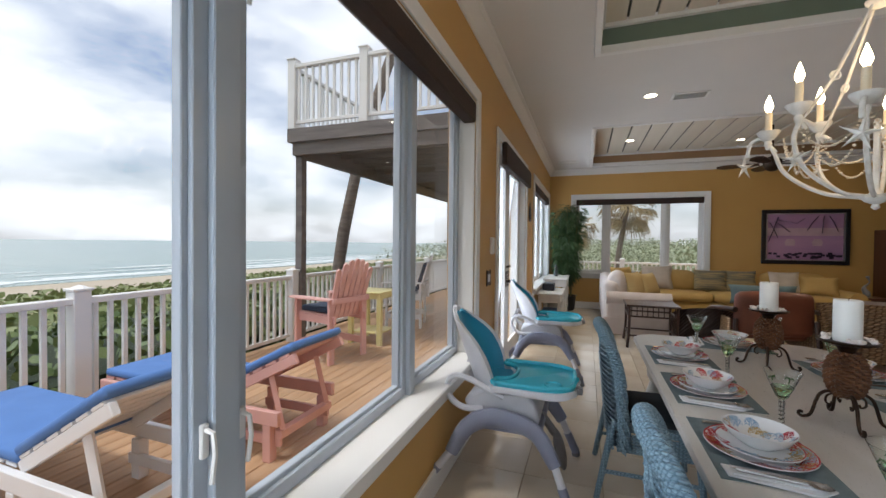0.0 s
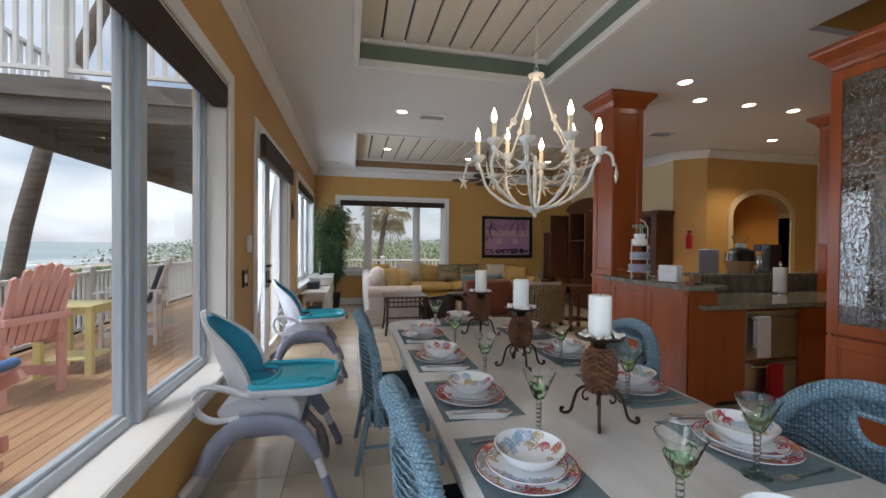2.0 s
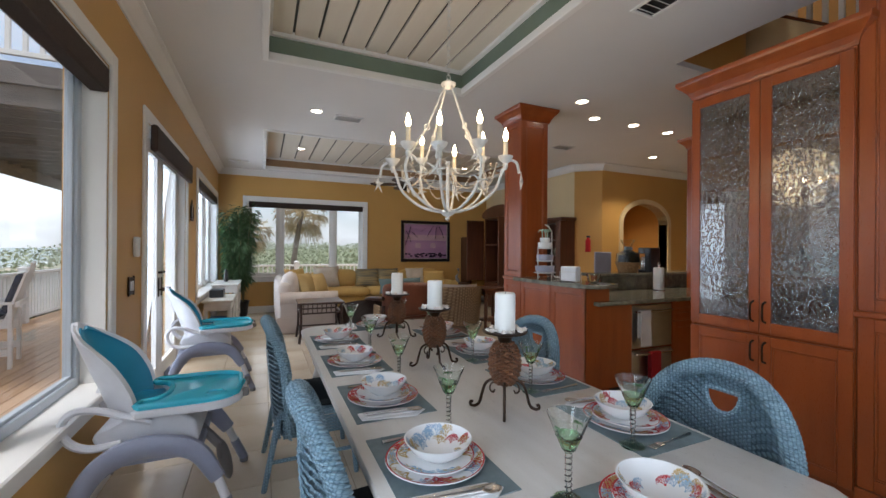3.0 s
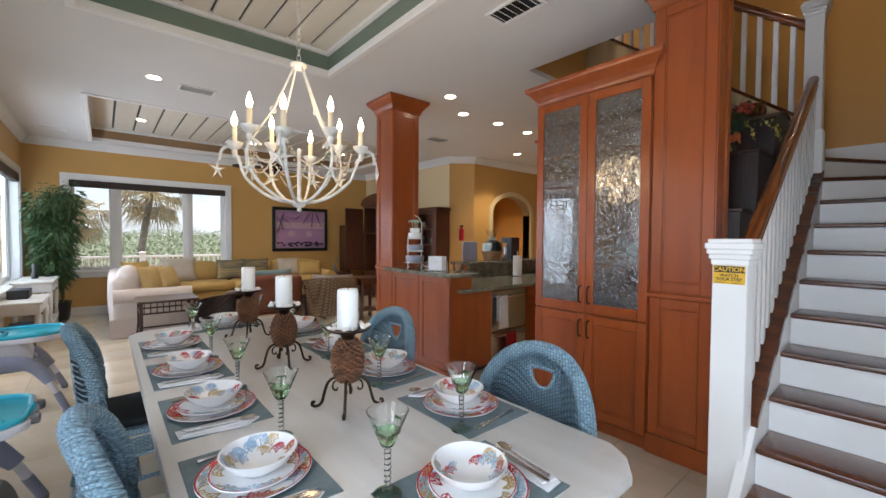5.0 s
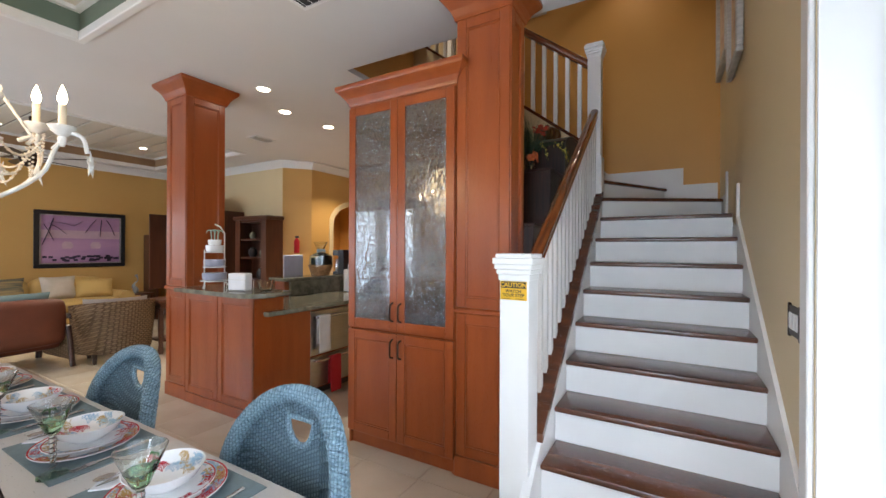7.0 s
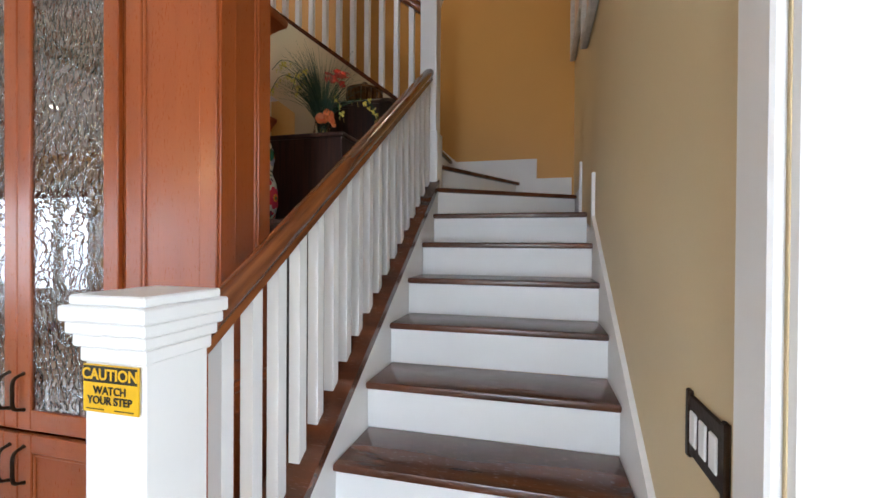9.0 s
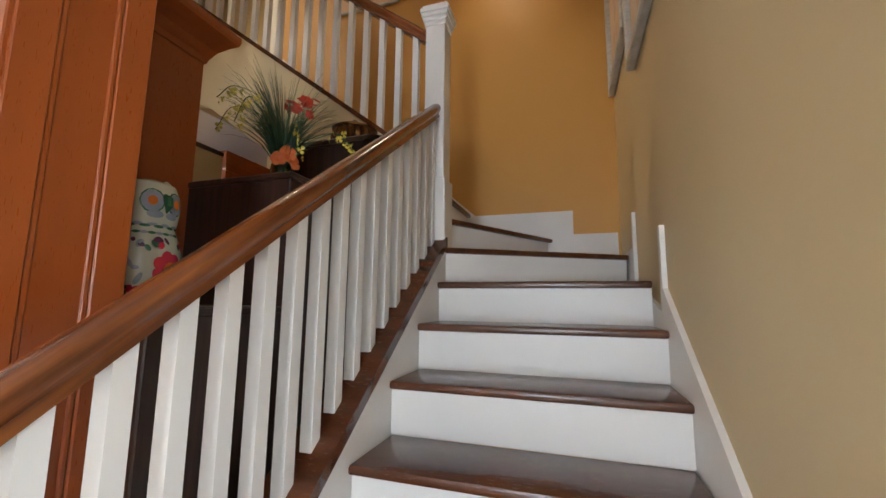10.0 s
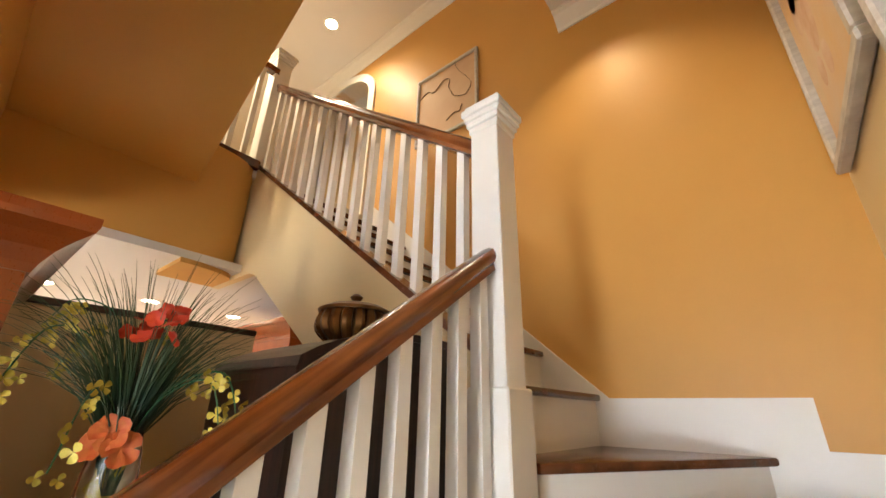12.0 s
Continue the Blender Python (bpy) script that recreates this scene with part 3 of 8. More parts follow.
def french_door():
    t = thing("door_1", (0.47, 4.65, 0), "white double french door with full glass panes, closed", "door", kind="structure")
    u0, u1, z1 = -0.91, 0.91, 2.44
    bm = bmesh.new()
    for p, q, r, s in ((u0 - 0.095, u0, 0, z1 + 0.095), (u1, u1 + 0.095, 0, z1 + 0.095), (u0, u1, z1, z1 + 0.095)):
        bx(bm, 0.101, 0.122, p, q, r, s, 0.005)
    part("casing", bm, WHITE, t)
    j = boxes((-0.1, 0.098, u0, u0 + 0.02, 0, z1), (-0.1, 0.098, u1 - 0.02, u1, 0, z1), (-0.1, 0.098, u0, u1, z1 - 0.02, z1), (-0.1, 0.098, u0, u1, 0, 0.02))
    part("jamb", j, WHITE, t)
    for a, c, hu in ((u0 + 0.022, -0.002, -0.06), (0.002, u1 - 0.022, 0.06)):
        f = bmesh.new()
        for p, q, r, s in ((a, a + 0.12, 0.022, 2.41), (c - 0.12, c, 0.022, 2.41), (a + 0.12, c - 0.12, 0.022, 0.24), (a + 0.12, c - 0.12, 2.28, 2.41)):
            bx(f, -0.02, 0.025, p, q, r, s, 0.004)
        leaf = part("door_leaf", f, WHITE, t)
        pane = part("pane", box(-0.004, 0.004, a + 0.12, c - 0.12, 0.24, 2.28), DAYGLASS, leaf)
        pane.visible_shadow = False
        h = bmesh.new()
        bx(h, 0.025, 0.032, hu - 0.025, hu + 0.025, 0.93, 1.12, 0.004)
        tube(h, [(0.03, hu, 1.0), (0.08, hu, 1.0), (0.085, hu * 2.6, 1.0)], 0.01, 8)
        lathe(h, [(0.02, 0), (0.02, 0.02)], 10, (0.04, hu, 1.16))
        part("door_handle", h, BRONZE, leaf, "dark bronze lever handle", True)
    bm = box(0.60, 0.63 + 0.02, 3.76, 5.54, 2.20, 2.42, b=0.012)
    tagged(part("roller_shade", bm, SHADE), "dark brown fabric shade rolled up over the door", "window shade")


french_door()

# ---- staircase ----
RISE, RUN, X1, FOOT = 0.1935, 0.268, 4.067, 0.0265
YL, YR = 0.238, -0.739


def staircase():
    t = thing("staircase", (0, 0, 0), "white staircase with dark walnut treads, winders and an oak handrail", "staircase", kind="structure")

    def tread(pts, z, label=""):
        part("tread", prism(pts, z - 0.032, z, b=0.009), TREAD, t, label, True)

    xs = [X1 + RUN * k for k in range(-1, 8)]
    for k, x in enumerate(xs):
        z = FOOT + RISE * (k + 1)
        back = xs[k + 1] + 0.03 if k < 8 else None
        yl = YL - 0.002 if k else YL + 0.02
        if back:
            tread([(x, YR), (back, YR), (back, yl), (x, yl)], z)
        part("riser", box(x + 0.025, x + 0.045, YR, YL, z - RISE if k else 0, z - 0.032), STAIRWHITE, t)
    # winders turn about the post
    z = FOOT + RISE * 9
    tread([(xs[8], YR), (6.69, YR), (6.10, YL), (xs[8], YL)], z)
    tread([(6.06, YL + 0.002), (6.648, YR), (7.16, YR), (7.16, -0.22), (6.27, YL + 0.03)], z + RISE)
    tread([(6.24, YL + 0.01), (7.16, -0.275), (7.16, 0.42), (6.24, 0.42)], z + 2 * RISE)

    def riser(a, c, zt):
        d = Vector((c[0] - a[0], c[1] - a[1], 0)).normalized()
        n = Vector((-d.y, d.x, 0)) * 0.02
        if n.x < 0:
            n = -n
        part("riser", prism([(a[0] + n.x, a[1] + n.y), (c[0] + n.x, c[1] + n.y), (c[0] + 2 * n.x, c[1] + 2 * n.y), (a[0] + 2 * n.x, a[1] + 2 * n.y)], zt - RISE, zt - 0.032), STAIRWHITE, t)

    riser((6.06, YL), (6.648, YR), z + RISE)
    riser((6.252, 0.25), (7.14, -0.26), z + 2 * RISE)
    z0, r2 = z + 2 * RISE, (UP - (z + 2 * RISE)) / 8
    run2 = (2.38 - 0.37) / 7
    for k in range(8):
        y, zt = 0.37 + run2 * k, z0 + r2 * (k + 1)
        if k < 7:
            tread([(6.17, y), (7.16, y), (7.16, y + run2 + 0.03), (6.17, y + run2 + 0.03)], zt)
        part("riser", box(6.17, 7.16, y + 0.025, y + 0.045, zt - r2, zt - 0.032), STAIRWHITE, t)
    # soffit under the upper flight
    part("soffit", upright([(0.42, 1.98), (2.5, 3.47), (2.5, 3.38), (0.42, 1.88)], "x", 6.17, 7.16), ORANGE, t)
    # closed string of the lower flight with a brown cap
    s = RISE / RUN
    zl = lambda x: FOOT + RISE * 2 + s * (x - X1)
    string = upright([(3.80, 0), (6.08, 0), (6.08, zl(6.08) + 0.093), (4.10, zl(4.10) + 0.074), (3.80, zl(4.10) - 0.2)], "y", YL + 0.002, YL + 0.045)
    part("string", string, STAIRWHITE, t)
    part("string_cap", upright([(4.09, zl(4.09) + 0.075), (6.09, zl(6.09) + 0.095), (6.09, zl(6.09) + 0.145), (4.09, zl(4.09) + 0.12)], "y", YL - 0.006, YL + 0.15), TREAD, t, "dark brown sloping string cap")
    part("string_face", upright([(4.09, 0), (6.09, 0), (6.09, zl(6.09) + 0.093), (4.09, zl(4.09) + 0.073)], "y", YL + 0.10, YL + 0.14), DARKWOOD, t)
    # skirting on the wall side
    sk = [(3.74, 0), (3.74, 0.34), (3.83, 0.40), (5.75, zl(5.75) + 0.10), (5.75, 1.975), (5.79, 1.975), (5.79, zl(5.79) - 0.02), (6.45, 1.78), (6.45, 2.18), (6.49, 2.18), (6.49, 1.985), (7.16, 1.985), (7.16, 0)]
    part("skirting", upright(sk, "y", -0.759, YR - 0.001), STAIRWHITE, t, "white wall skirting")
    sk = [(-0.74, 1.8), (-0.74, 2.185), (-0.43, 2.185), (-0.43, 2.368), (0.33, 2.368), (2.38, UP + 0.15), (2.38, UP - 0.3), (0.4, 2.2), (0.4, 1.8)]
    part("skirting", upright(sk, "x", 7.161, 7.179), STAIRWHITE, t, "white wall skirting")

    # newel with a stepped cap, bevelled
    def newel(x, y, z0, z1, w, base=0.0):
        bm = box(x - w, x + w, y - w, y + w, z0, z1 - 0.10, b=0.004)
        for o, a, c in ((0.006, 0.13, 0.10), (0.014, 0.10, 0.075), (0.022, 0.075, 0.05), (0.029, 0.05, 0.02), (0.018, 0.02, 0.0)):
            bx(bm, x - w - o, x + w + o, y - w - o, y + w + o, z1 - a, z1 - c, 0.004)
        if base:
            bx(bm, x - w - 0.014, x + w + 0.014, y - w - 0.014, y + w + 0.014, z0, base, 0.006)
        return part("newel", bm, STAIRWHITE, t, "white square newel post with a moulded cap")

    newel(4.02, 0.335, 0, 1.455, 0.073)
    newel(6.141, 0.318, 1.5, 3.43, 0.060, 2.36)
    newel(6.135, 2.44, UP - 0.12, 5.17, 0.066)

    # handrail and balusters, lower flight
    def rail(p0, p1, end=True):
        p0, p1 = Vector(p0), Vector(p1)
        d = (p1 - p0).normalized()
        side = d.cross(Vector((0, 0, 1))).normalized()
        up = side.cross(d)
        prof = [(-0.032, -0.03), (-0.024, -0.034), (0.024, -0.034), (0.032, -0.03), (0.026, -0.012), (0.036, 0.004), (0.036, 0.018), (0.026, 0.032), (0.01, 0.038), (-0.01, 0.038), (-0.026, 0.032), (-0.036, 0.018), (-0.036, 0.004), (-0.026, -0.012)]
        bm = bmesh.new()
        rows = [[bm.verts.new(p + side * a + up * b) for a, b in prof] for p in (p0, p1)]
        for k in range(len(prof)):
            j = (k + 1) % len(prof)
            bm.faces.new((rows[0][k], rows[0][j], rows[1][j], rows[1][k]))
        bm.faces.new(rows[0]), bm.faces.new(rows[1][::-1])
        return part("handrail", bm, RAILUPPER if abs(d.y) > 0.5 else RAILWOOD, t, "polished oak handrail", True)

    zr = lambda x: 2.76 + s * (x - 6.085)
    rail((4.09, 0.315, zr(4.09)), (6.10, 0.315, zr(6.10)))
    n = 18
    for i in range(n):
        x = 4.188 + (6.03 - 4.188) * i / (n - 1)
        bm = bmesh.new()
        w = 0.0195
        v = [bm.verts.new((x + a * w, 0.315 + b * w, (zl(x + a * w) + 0.12 if lo else zr(x + a * w) - 0.03))) for lo in (1, 0) for a, b in ((-1, -1), (1, -1), (1, 1), (-1, 1))]
        for q in ((3, 2, 1, 0), (4, 5, 6, 7), (0, 1, 5, 4), (1, 2, 6, 5), (2, 3, 7, 6), (3, 0, 4, 7)):
            bm.faces.new([v[j] for j in q])
        part("baluster", bm, STAIRWHITE, t)
    # upper flight: cap on the wall, balusters, rail
    s2 = (4.0 - 2.74) / (2.41 - 0.75)
    zw = lambda y: 2.74 + s2 * (y - 0.75)
    part("string_cap", upright([(0.36, zw(0.36)), (2.40, zw(2.40)), (2.40, zw(2.40) + 0.035), (0.36, zw(0.36) + 0.035)], "x", 6.095, 6.19), TREAD, t, "dark brown sloping string cap")
    part("string_wall", upright([(0.38, 2.0), (2.40, 3.4), (2.40, zw(2.40)), (0.38, zw(0.38))], "x", 6.105, 6.168), CREAM, t)
    rail((6.14, 0.36, zw(0.36) + 0.80), (6.14, 2.42, zw(2.42) + 0.80))
    n = 17
    for i in range(n):
        y = 0.46 + (2.32 - 0.46) * i / (n - 1)
        w = 0.018
        bm = bmesh.new()
        v = [bm.verts.new((6.14 + a * w, y + b * w, (zw(y + b * w) + 0.03 if lo else zw(y + b * w) + 0.77))) for lo in (1, 0) for a, b in ((-1, -1), (1, -1), (1, 1), (-1, 1))]
        for q in ((3, 2, 1, 0), (4, 5, 6, 7), (0, 1, 5, 4), (1, 2, 6, 5), (2, 3, 7, 6), (3, 0, 4, 7)):
            bm.faces.new([v[j] for j in q])
        part("baluster", bm, STAIRWHITE, t)
    rail((4.4, 2.40, UP + 0.93), (6.10, 2.40, UP + 0.93))
    for i in range(13):
        x = 4.6 + 0.115 * i
        part("baluster", box(x - 0.018, x + 0.018, 2.382, 2.418, UP + 0.012, UP + 0.90), STAIRWHITE, t)


staircase()

# ---- cabinets, columns, kitchen ----
def raised_panel(t, name, x, y0, y1, z0, z1, face=-1, axis="x", label=""):
    """A frame-and-panel door: stiles, rails and a recessed field; x is its front plane, facing face."""
    w, d = 0.065, 0.02
    bm = bmesh.new()
    f = sorted((x, x - face * d))
    fi = sorted((x - face * 0.010, x - face * d))
    for p, q, r, s in ((y0, y0 + w, z0, z1), (y1 - w, y1, z0, z1), (y0 + w, y1 - w, z0, z0 + w), (y0 + w, y1 - w, z1 - w, z1)):
        bx(bm, *((*f, p, q) if axis == "x" else (p, q, *f)), r, s, 0.003)
    bx(bm, *((*fi, y0 + w, y1 - w) if axis == "x" else (y0 + w, y1 - w, *fi)), z0 + w, z1 - w)
    e = sorted((x - face * 0.004, x - face * 0.012))
    for p, q, r, s in ((y0 + w, y0 + w + 0.012, z0 + w, z1 - w), (y1 - w - 0.012, y1 - w, z0 + w, z1 - w), (y0 + w, y1 - w, z0 + w, z0 + w + 0.012), (y0 + w, y1 - w, z1 - w - 0.012, z1 - w)):
        bx(bm, *((*e, p, q) if axis == "x" else (p, q, *e)), r, s, 0.003)
    return part(name, bm, CHERRY, t, label)


def bar_pull(t, x, y, z, h=0.12, face=-1):
    bm = tube(bmesh.new(), curve3([(x, y, z), (x + face * 0.03, y, z + 0.015), (x + face * 0.034, y, z + h / 2), (x + face * 0.03, y, z + h - 0.015), (x, y, z + h)], 5), [0.008] + [0.006] * 19 + [0.008], 8)
    part("handle", bm, BRONZE, t, "dark bronze bow handle", True)


def capital(bm, x0, x1, y0, y1, z1, size=0.16, out=0.09):
    """Stepped crown round a box, its top at z1."""
    prof = ((0.006, 1.0), (0.012, 0.86), (0.03, 0.62), (0.055, 0.42), (0.08, 0.26), (out, 0.16), (out, 0.0))
    rows = [[bm.verts.new(p) for p in ((x0 - o, y0 - o, z1 - h * size), (x1 + o, y0 - o, z1 - h * size), (x1 + o, y1 + o, z1 - h * size), (x0 - o, y1 + o, z1 - h * size))] for o, h in prof]
    for a, c in zip(rows, rows[1:]):
        for k in range(4):
            bm.faces.new((a[k], a[(k + 1) % 4], c[(k + 1) % 4], c[k]))
    bm.faces.new(rows[0][::-1]), bm.faces.new(rows[-1])
    return bm


def column(x0, x1, y0, y1, name, label):
    t = thing(name, ((x0 + x1) / 2, (y0 + y1) / 2, 0), label, "column", kind="structure")
    hx, hy = (x1 - x0) / 2, (y1 - y0) / 2
    part("shaft", box(-hx + 0.012, hx - 0.012, -hy + 0.012, hy - 0.012, 0, CZ - 0.15), CHERRY, t)
    for z0, z1 in ((0.14, 1.06), (1.10, CZ - 0.16)):
        raised_panel(t, "panel", -hx - 0.008, -hy, hy, z0, z1, -1, "x")
        raised_panel(t, "panel", -hy - 0.008, -hx + 0.001, hx - 0.001, z0, z1, -1, "y")
        raised_panel(t, "panel", hy + 0.008, -hx + 0.001, hx - 0.001, z0, z1, 1, "y")
    part("ledge", box(-hx - 0.022, hx + 0.022, -hy - 0.022, hy + 0.022, 1.061, 1.099, b=0.01), CHERRY, t)
    part("base", box(-hx - 0.014, hx + 0.014, -hy - 0.014, hy + 0.014, 0, 0.135, b=0.006), CHERRY, t)
    part("capital", capital(bmesh.new(), -hx - 0.01, hx + 0.01, -hy - 0.01, hy + 0.01, CZ - 0.002), CHERRY, t, "moulded crown capital")


column(4.22, 4.60, 3.76, 4.11, "column", "cherry wood panelled column rising to the ceiling by the counter")
column(4.41, 4.65, 0.53, 0.89, "column", "cherry wood panelled column beside the stair newel")


def display_cabinet():
    t = thing("display_cabinet", (4.41, 1.36, 0), "tall cherry display cabinet with rippled glass doors and crown", "cabinet")
    y0, y1, d = -0.46, 0.46, 0.68
    part("carcass", boxes((0, d, y0, y0 + 0.02, 0.0, 2.58), (0, d, y1 - 0.02, y1, 0, 2.58), (d - 0.02, d, y0 + 0.02, y1 - 0.02, 0, 2.58), (0.022, d - 0.02, y0 + 0.02, y1 - 0.02, 0.10, 0.12), (0.022, d - 0.02, y0 + 0.02, y1 - 0.02, 0.86, 0.90), (0.0, d - 0.02, y0 + 0.02, y1 - 0.02, 2.55, 2.58), (0.022, d - 0.02, -0.012, 0.012, 0.12, 0.86)), CHERRY, t)
    part("plinth", box(0.02, 0.04, y0 + 0.02, y1 - 0.02, 0, 0.10), CHERRY, t)
    part("crown", capital(bmesh.new(), -0.0, d, y0 + 0.0, y1, 2.70, 0.14, 0.085), CHERRY, t, "stepped cherry crown moulding")
    for a, c, hy in ((y0 + 0.004, -0.002, -0.035), (0.002, y1 - 0.004, 0.035)):
        low = raised_panel(t, "lower_door", -0.022, a, c, 0.105, 0.872)
        bar_pull(low, -0.022, hy, 0.70, 0.13)
        f = bmesh.new()
        for p, q, r, s in ((a, a + 0.062, 0.888, 2.54), (c - 0.062, c, 0.888, 2.54), (a + 0.062, c - 0.062, 0.888, 0.96), (a + 0.062, c - 0.062, 2.475, 2.54)):
            bx(f, -0.022, -0.002, p, q, r, s, 0.003)
        up = part("upper_door", f, CHERRY, t)
        part("glass", box(-0.014, -0.008, a + 0.062, c - 0.062, 0.96, 2.475), RIPPLE, up, "rippled glass pane")
        bar_pull(up, -0.022, hy, 0.96, 0.13)
    for z in (1.25, 1.84, 2.09):
        part("shelf", box(0.03, d - 0.025, y0 + 0.02, y1 - 0.02, z, z + 0.022), CHERRY, t)


display_cabinet()


def kitchen():
    t = thing("kitchen_island", (4.21, 2.70, 0), "cherry kitchen peninsula with panelled sides, built-in oven and drawers", "kitchen island")
    part("bar_body", box(0.02, 0.28, 0.02, 1.06, 0, 1.06), CHERRY, t)
    raised_panel(t, "panel", 0.0, 0.0, 0.52, 0.10, 1.05)
    raised_panel(t, "panel", 0.0, 0.525, 1.05, 0.10, 1.05)
    part("base", box(-0.008, 0.29, -0.008, 1.05, 0, 0.095, b=0.004), CHERRY, t)
    part("end_panel", box(0.0, 0.29, -0.002, 0.018, 0.095, 1.06), CHERRY, t)
    part("body", box(0.30, 2.40, 0.05, 0.70, 0.08, 0.89), CHERRY, t)
    part("kick", box(0.32, 2.40, 0.10, 0.68, 0, 0.08), BLACK, t)
    part("filler_panel", box(0.292, 0.60, 0.0, 0.05, 0.08, 0.89), CHERRY, t)
    part("oven_drawer", box(0.62, 1.22, 0.02, 0.05, 0.42, 0.86, b=0.006), BRUSHED, t, "brushed steel drawer front")
    part("drawer", box(0.62, 1.22, 0.02, 0.05, 0.10, 0.40, b=0.006), BRUSHED, t, "brushed steel drawer front")
    for z in (0.80, 0.37):
        part("handle", tube(bmesh.new(), curve3([(0.66, 0.02, z), (0.68, -0.03, z), (0.92, -0.035, z), (1.16, -0.03, z), (1.18, 0.02, z)], 5), 0.011, 8), STEEL, t, "steel bar handle", True)
    for a in (1.25, 1.82):
        raised_panel(t, "cabinet_door", 0.03, a, a + 0.53, 0.10, 0.66, -1, "y")
        raised_panel(t, "drawer_front", 0.03, a, a + 0.53, 0.68, 0.87, -1, "y")
    r = 0.20
    pts = [(4.11, 3.76), (4.11, 2.56 + r)] + [(4.11 + r - r * math.cos(a), 2.56 + r - r * math.sin(a)) for a in (math.pi / 2 * k / 6 for k in range(1, 7))] + [(4.53, 2.62), (4.53, 3.76)]
    tagged(part("bar_top", prism(pts, 1.061, 1.10, b=0.008), GRANITE), "polished green granite bar top with a rounded end", "worktop")
    tagged(part("worktop", prism([(4.30, 2.63), (6.615, 2.63), (6.615, 3.45), (4.53, 3.45), (4.53, 2.70), (4.30, 2.70)], 0.891, 0.93, b=0.006), GRANITE), "polished green granite kitchen worktop", "worktop")
    tagged(part("backsplash", box(5.2, 7.1, 3.455, 3.49, 0.89, 1.10), GRANITE), "granite upstand behind the worktop", "worktop")
    tagged(part("raised_bar", box(5.1, 7.15, 3.40, 3.72, 1.101, 1.14, b=0.006), GRANITE), "raised granite serving ledge behind the worktop", "worktop")
    t2 = thing("pantry_cabinet", (6.62, 2.42, 0), "tall dark cherry pantry cabinet with crown", "cabinet")
    part("body", box(0, 0.70, 0, 0.95, 0, 2.80), CHERRY, t2)
    part("crown", capital(bmesh.new(), 0, 0.70, 0, 0.95, 2.92, 0.14, 0.085), CHERRY, t2)
    t3 = thing("kitchen_counter", (5.15, 3.50, 0), "cherry kitchen cabinet below the serving ledge", "cabinet")
    part("body", box(0, 1.9, 0, 0.16, 0, 1.10), CHERRY, t3)


kitchen()


# ---- dining table ----
TABLEWHITE = material("limed_table_top", (0.61, 0.59, 0.56), 0.30, second=(0.54, 0.515, 0.48), scale=3, stretch=(5, 0.6, 1), bump=0.05, grain=60)


def dining_table():
    t = thing("dining_table", (2.325, 1.85, 0), "long whitewashed dining table with clipped corners", "table")
    hx, hy, c = 0.600, 1.57, 0.13
    out = []
    for sx, sy in ((1, 1), (-1, 1), (-1, -1), (1, -1)):
        k = [(sx * hx, sy * (hy - c)), (sx * (hx - 0.045), sy * (hy - c * 0.42)), (sx * (hx - c), sy * hy)]
        out += k if sx * sy > 0 else k[::-1]
    part("tabletop", prism(out, 0.705, 0.75, b=0.012), TABLEWHITE, t, "whitewashed wooden top", True)
    part("apron", boxes((-0.52, 0.52, -1.43, -1.40, 0.60, 0.705), (-0.52, 0.52, 1.40, 1.43, 0.60, 0.705), (-0.52, -0.49, -1.40, 1.40, 0.60, 0.705), (0.49, 0.52, -1.40, 1.40, 0.60, 0.705)), TABLEWHITE, t)
    prof = [(0.05, 0), (0.06, 0.05), (0.045, 0.10), (0.075, 0.22), (0.085, 0.34), (0.05, 0.46), (0.07, 0.50), (0.07, 0.70)]
    first = part("leg", lathe(bmesh.new(), prof, 16), TABLEWHITE, t, "", True)
    first.matrix_basis = pose(-0.45, -1.33, 0)
    for a, b in ((0.45, -1.33), (-0.45, 1.33), (0.45, 1.33)):
        twin(first, (a, b, 0))


dining_table()

# ---- living room ----
SLIP = material("ivory_slipcover", (0.55, 0.48, 0.44), 0.9, second=(0.48, 0.41, 0.37), scale=5, bump=0.35, grain=220)
MUSTARD = material("mustard_fabric", (0.46, 0.30, 0.10), 0.9, second=(0.40, 0.255, 0.08), scale=4, bump=0.35, grain=220)
PALEGOLD = material("pale_gold_fabric", (0.50, 0.37, 0.17), 0.9, second=(0.44, 0.31, 0.13), scale=4, bump=0.3, grain=220)
PILLOWBEIGE = material("beige_pillow_fabric", (0.52, 0.45, 0.37), 0.9, bump=0.3, grain=220)
PILLOWSTRIPE = material("striped_pillow_fabric", (0.05, 0.07, 0.07), 0.9, second=(0.30, 0.22, 0.10), scale=9, stretch=(0.3, 1, 4), bump=0.3, grain=200, amount=0.7)
PILLOWTEAL = material("grey_teal_pillow_fabric", (0.13, 0.19, 0.20), 0.9, bump=0.3, grain=200)
RUST = material("rust_leather", (0.16, 0.045, 0.020), 0.5, second=(0.11, 0.03, 0.014), scale=4, bump=0.15, grain=90)
SEAGRASS = woven("seagrass_weave", (0.46, 0.31, 0.18), (0.15, 0.085, 0.04), 0.026, 0.045)
CONSOLE = material("whitewashed_wood", (0.62, 0.60, 0.56), 0.5, second=(0.50, 0.47, 0.43), scale=6, bump=0.15, grain=70)
LEAF = material("bamboo_leaf", (0.030, 0.075, 0.022), 0.5, second=(0.07, 0.12, 0.04), scale=8, bump=0.1)


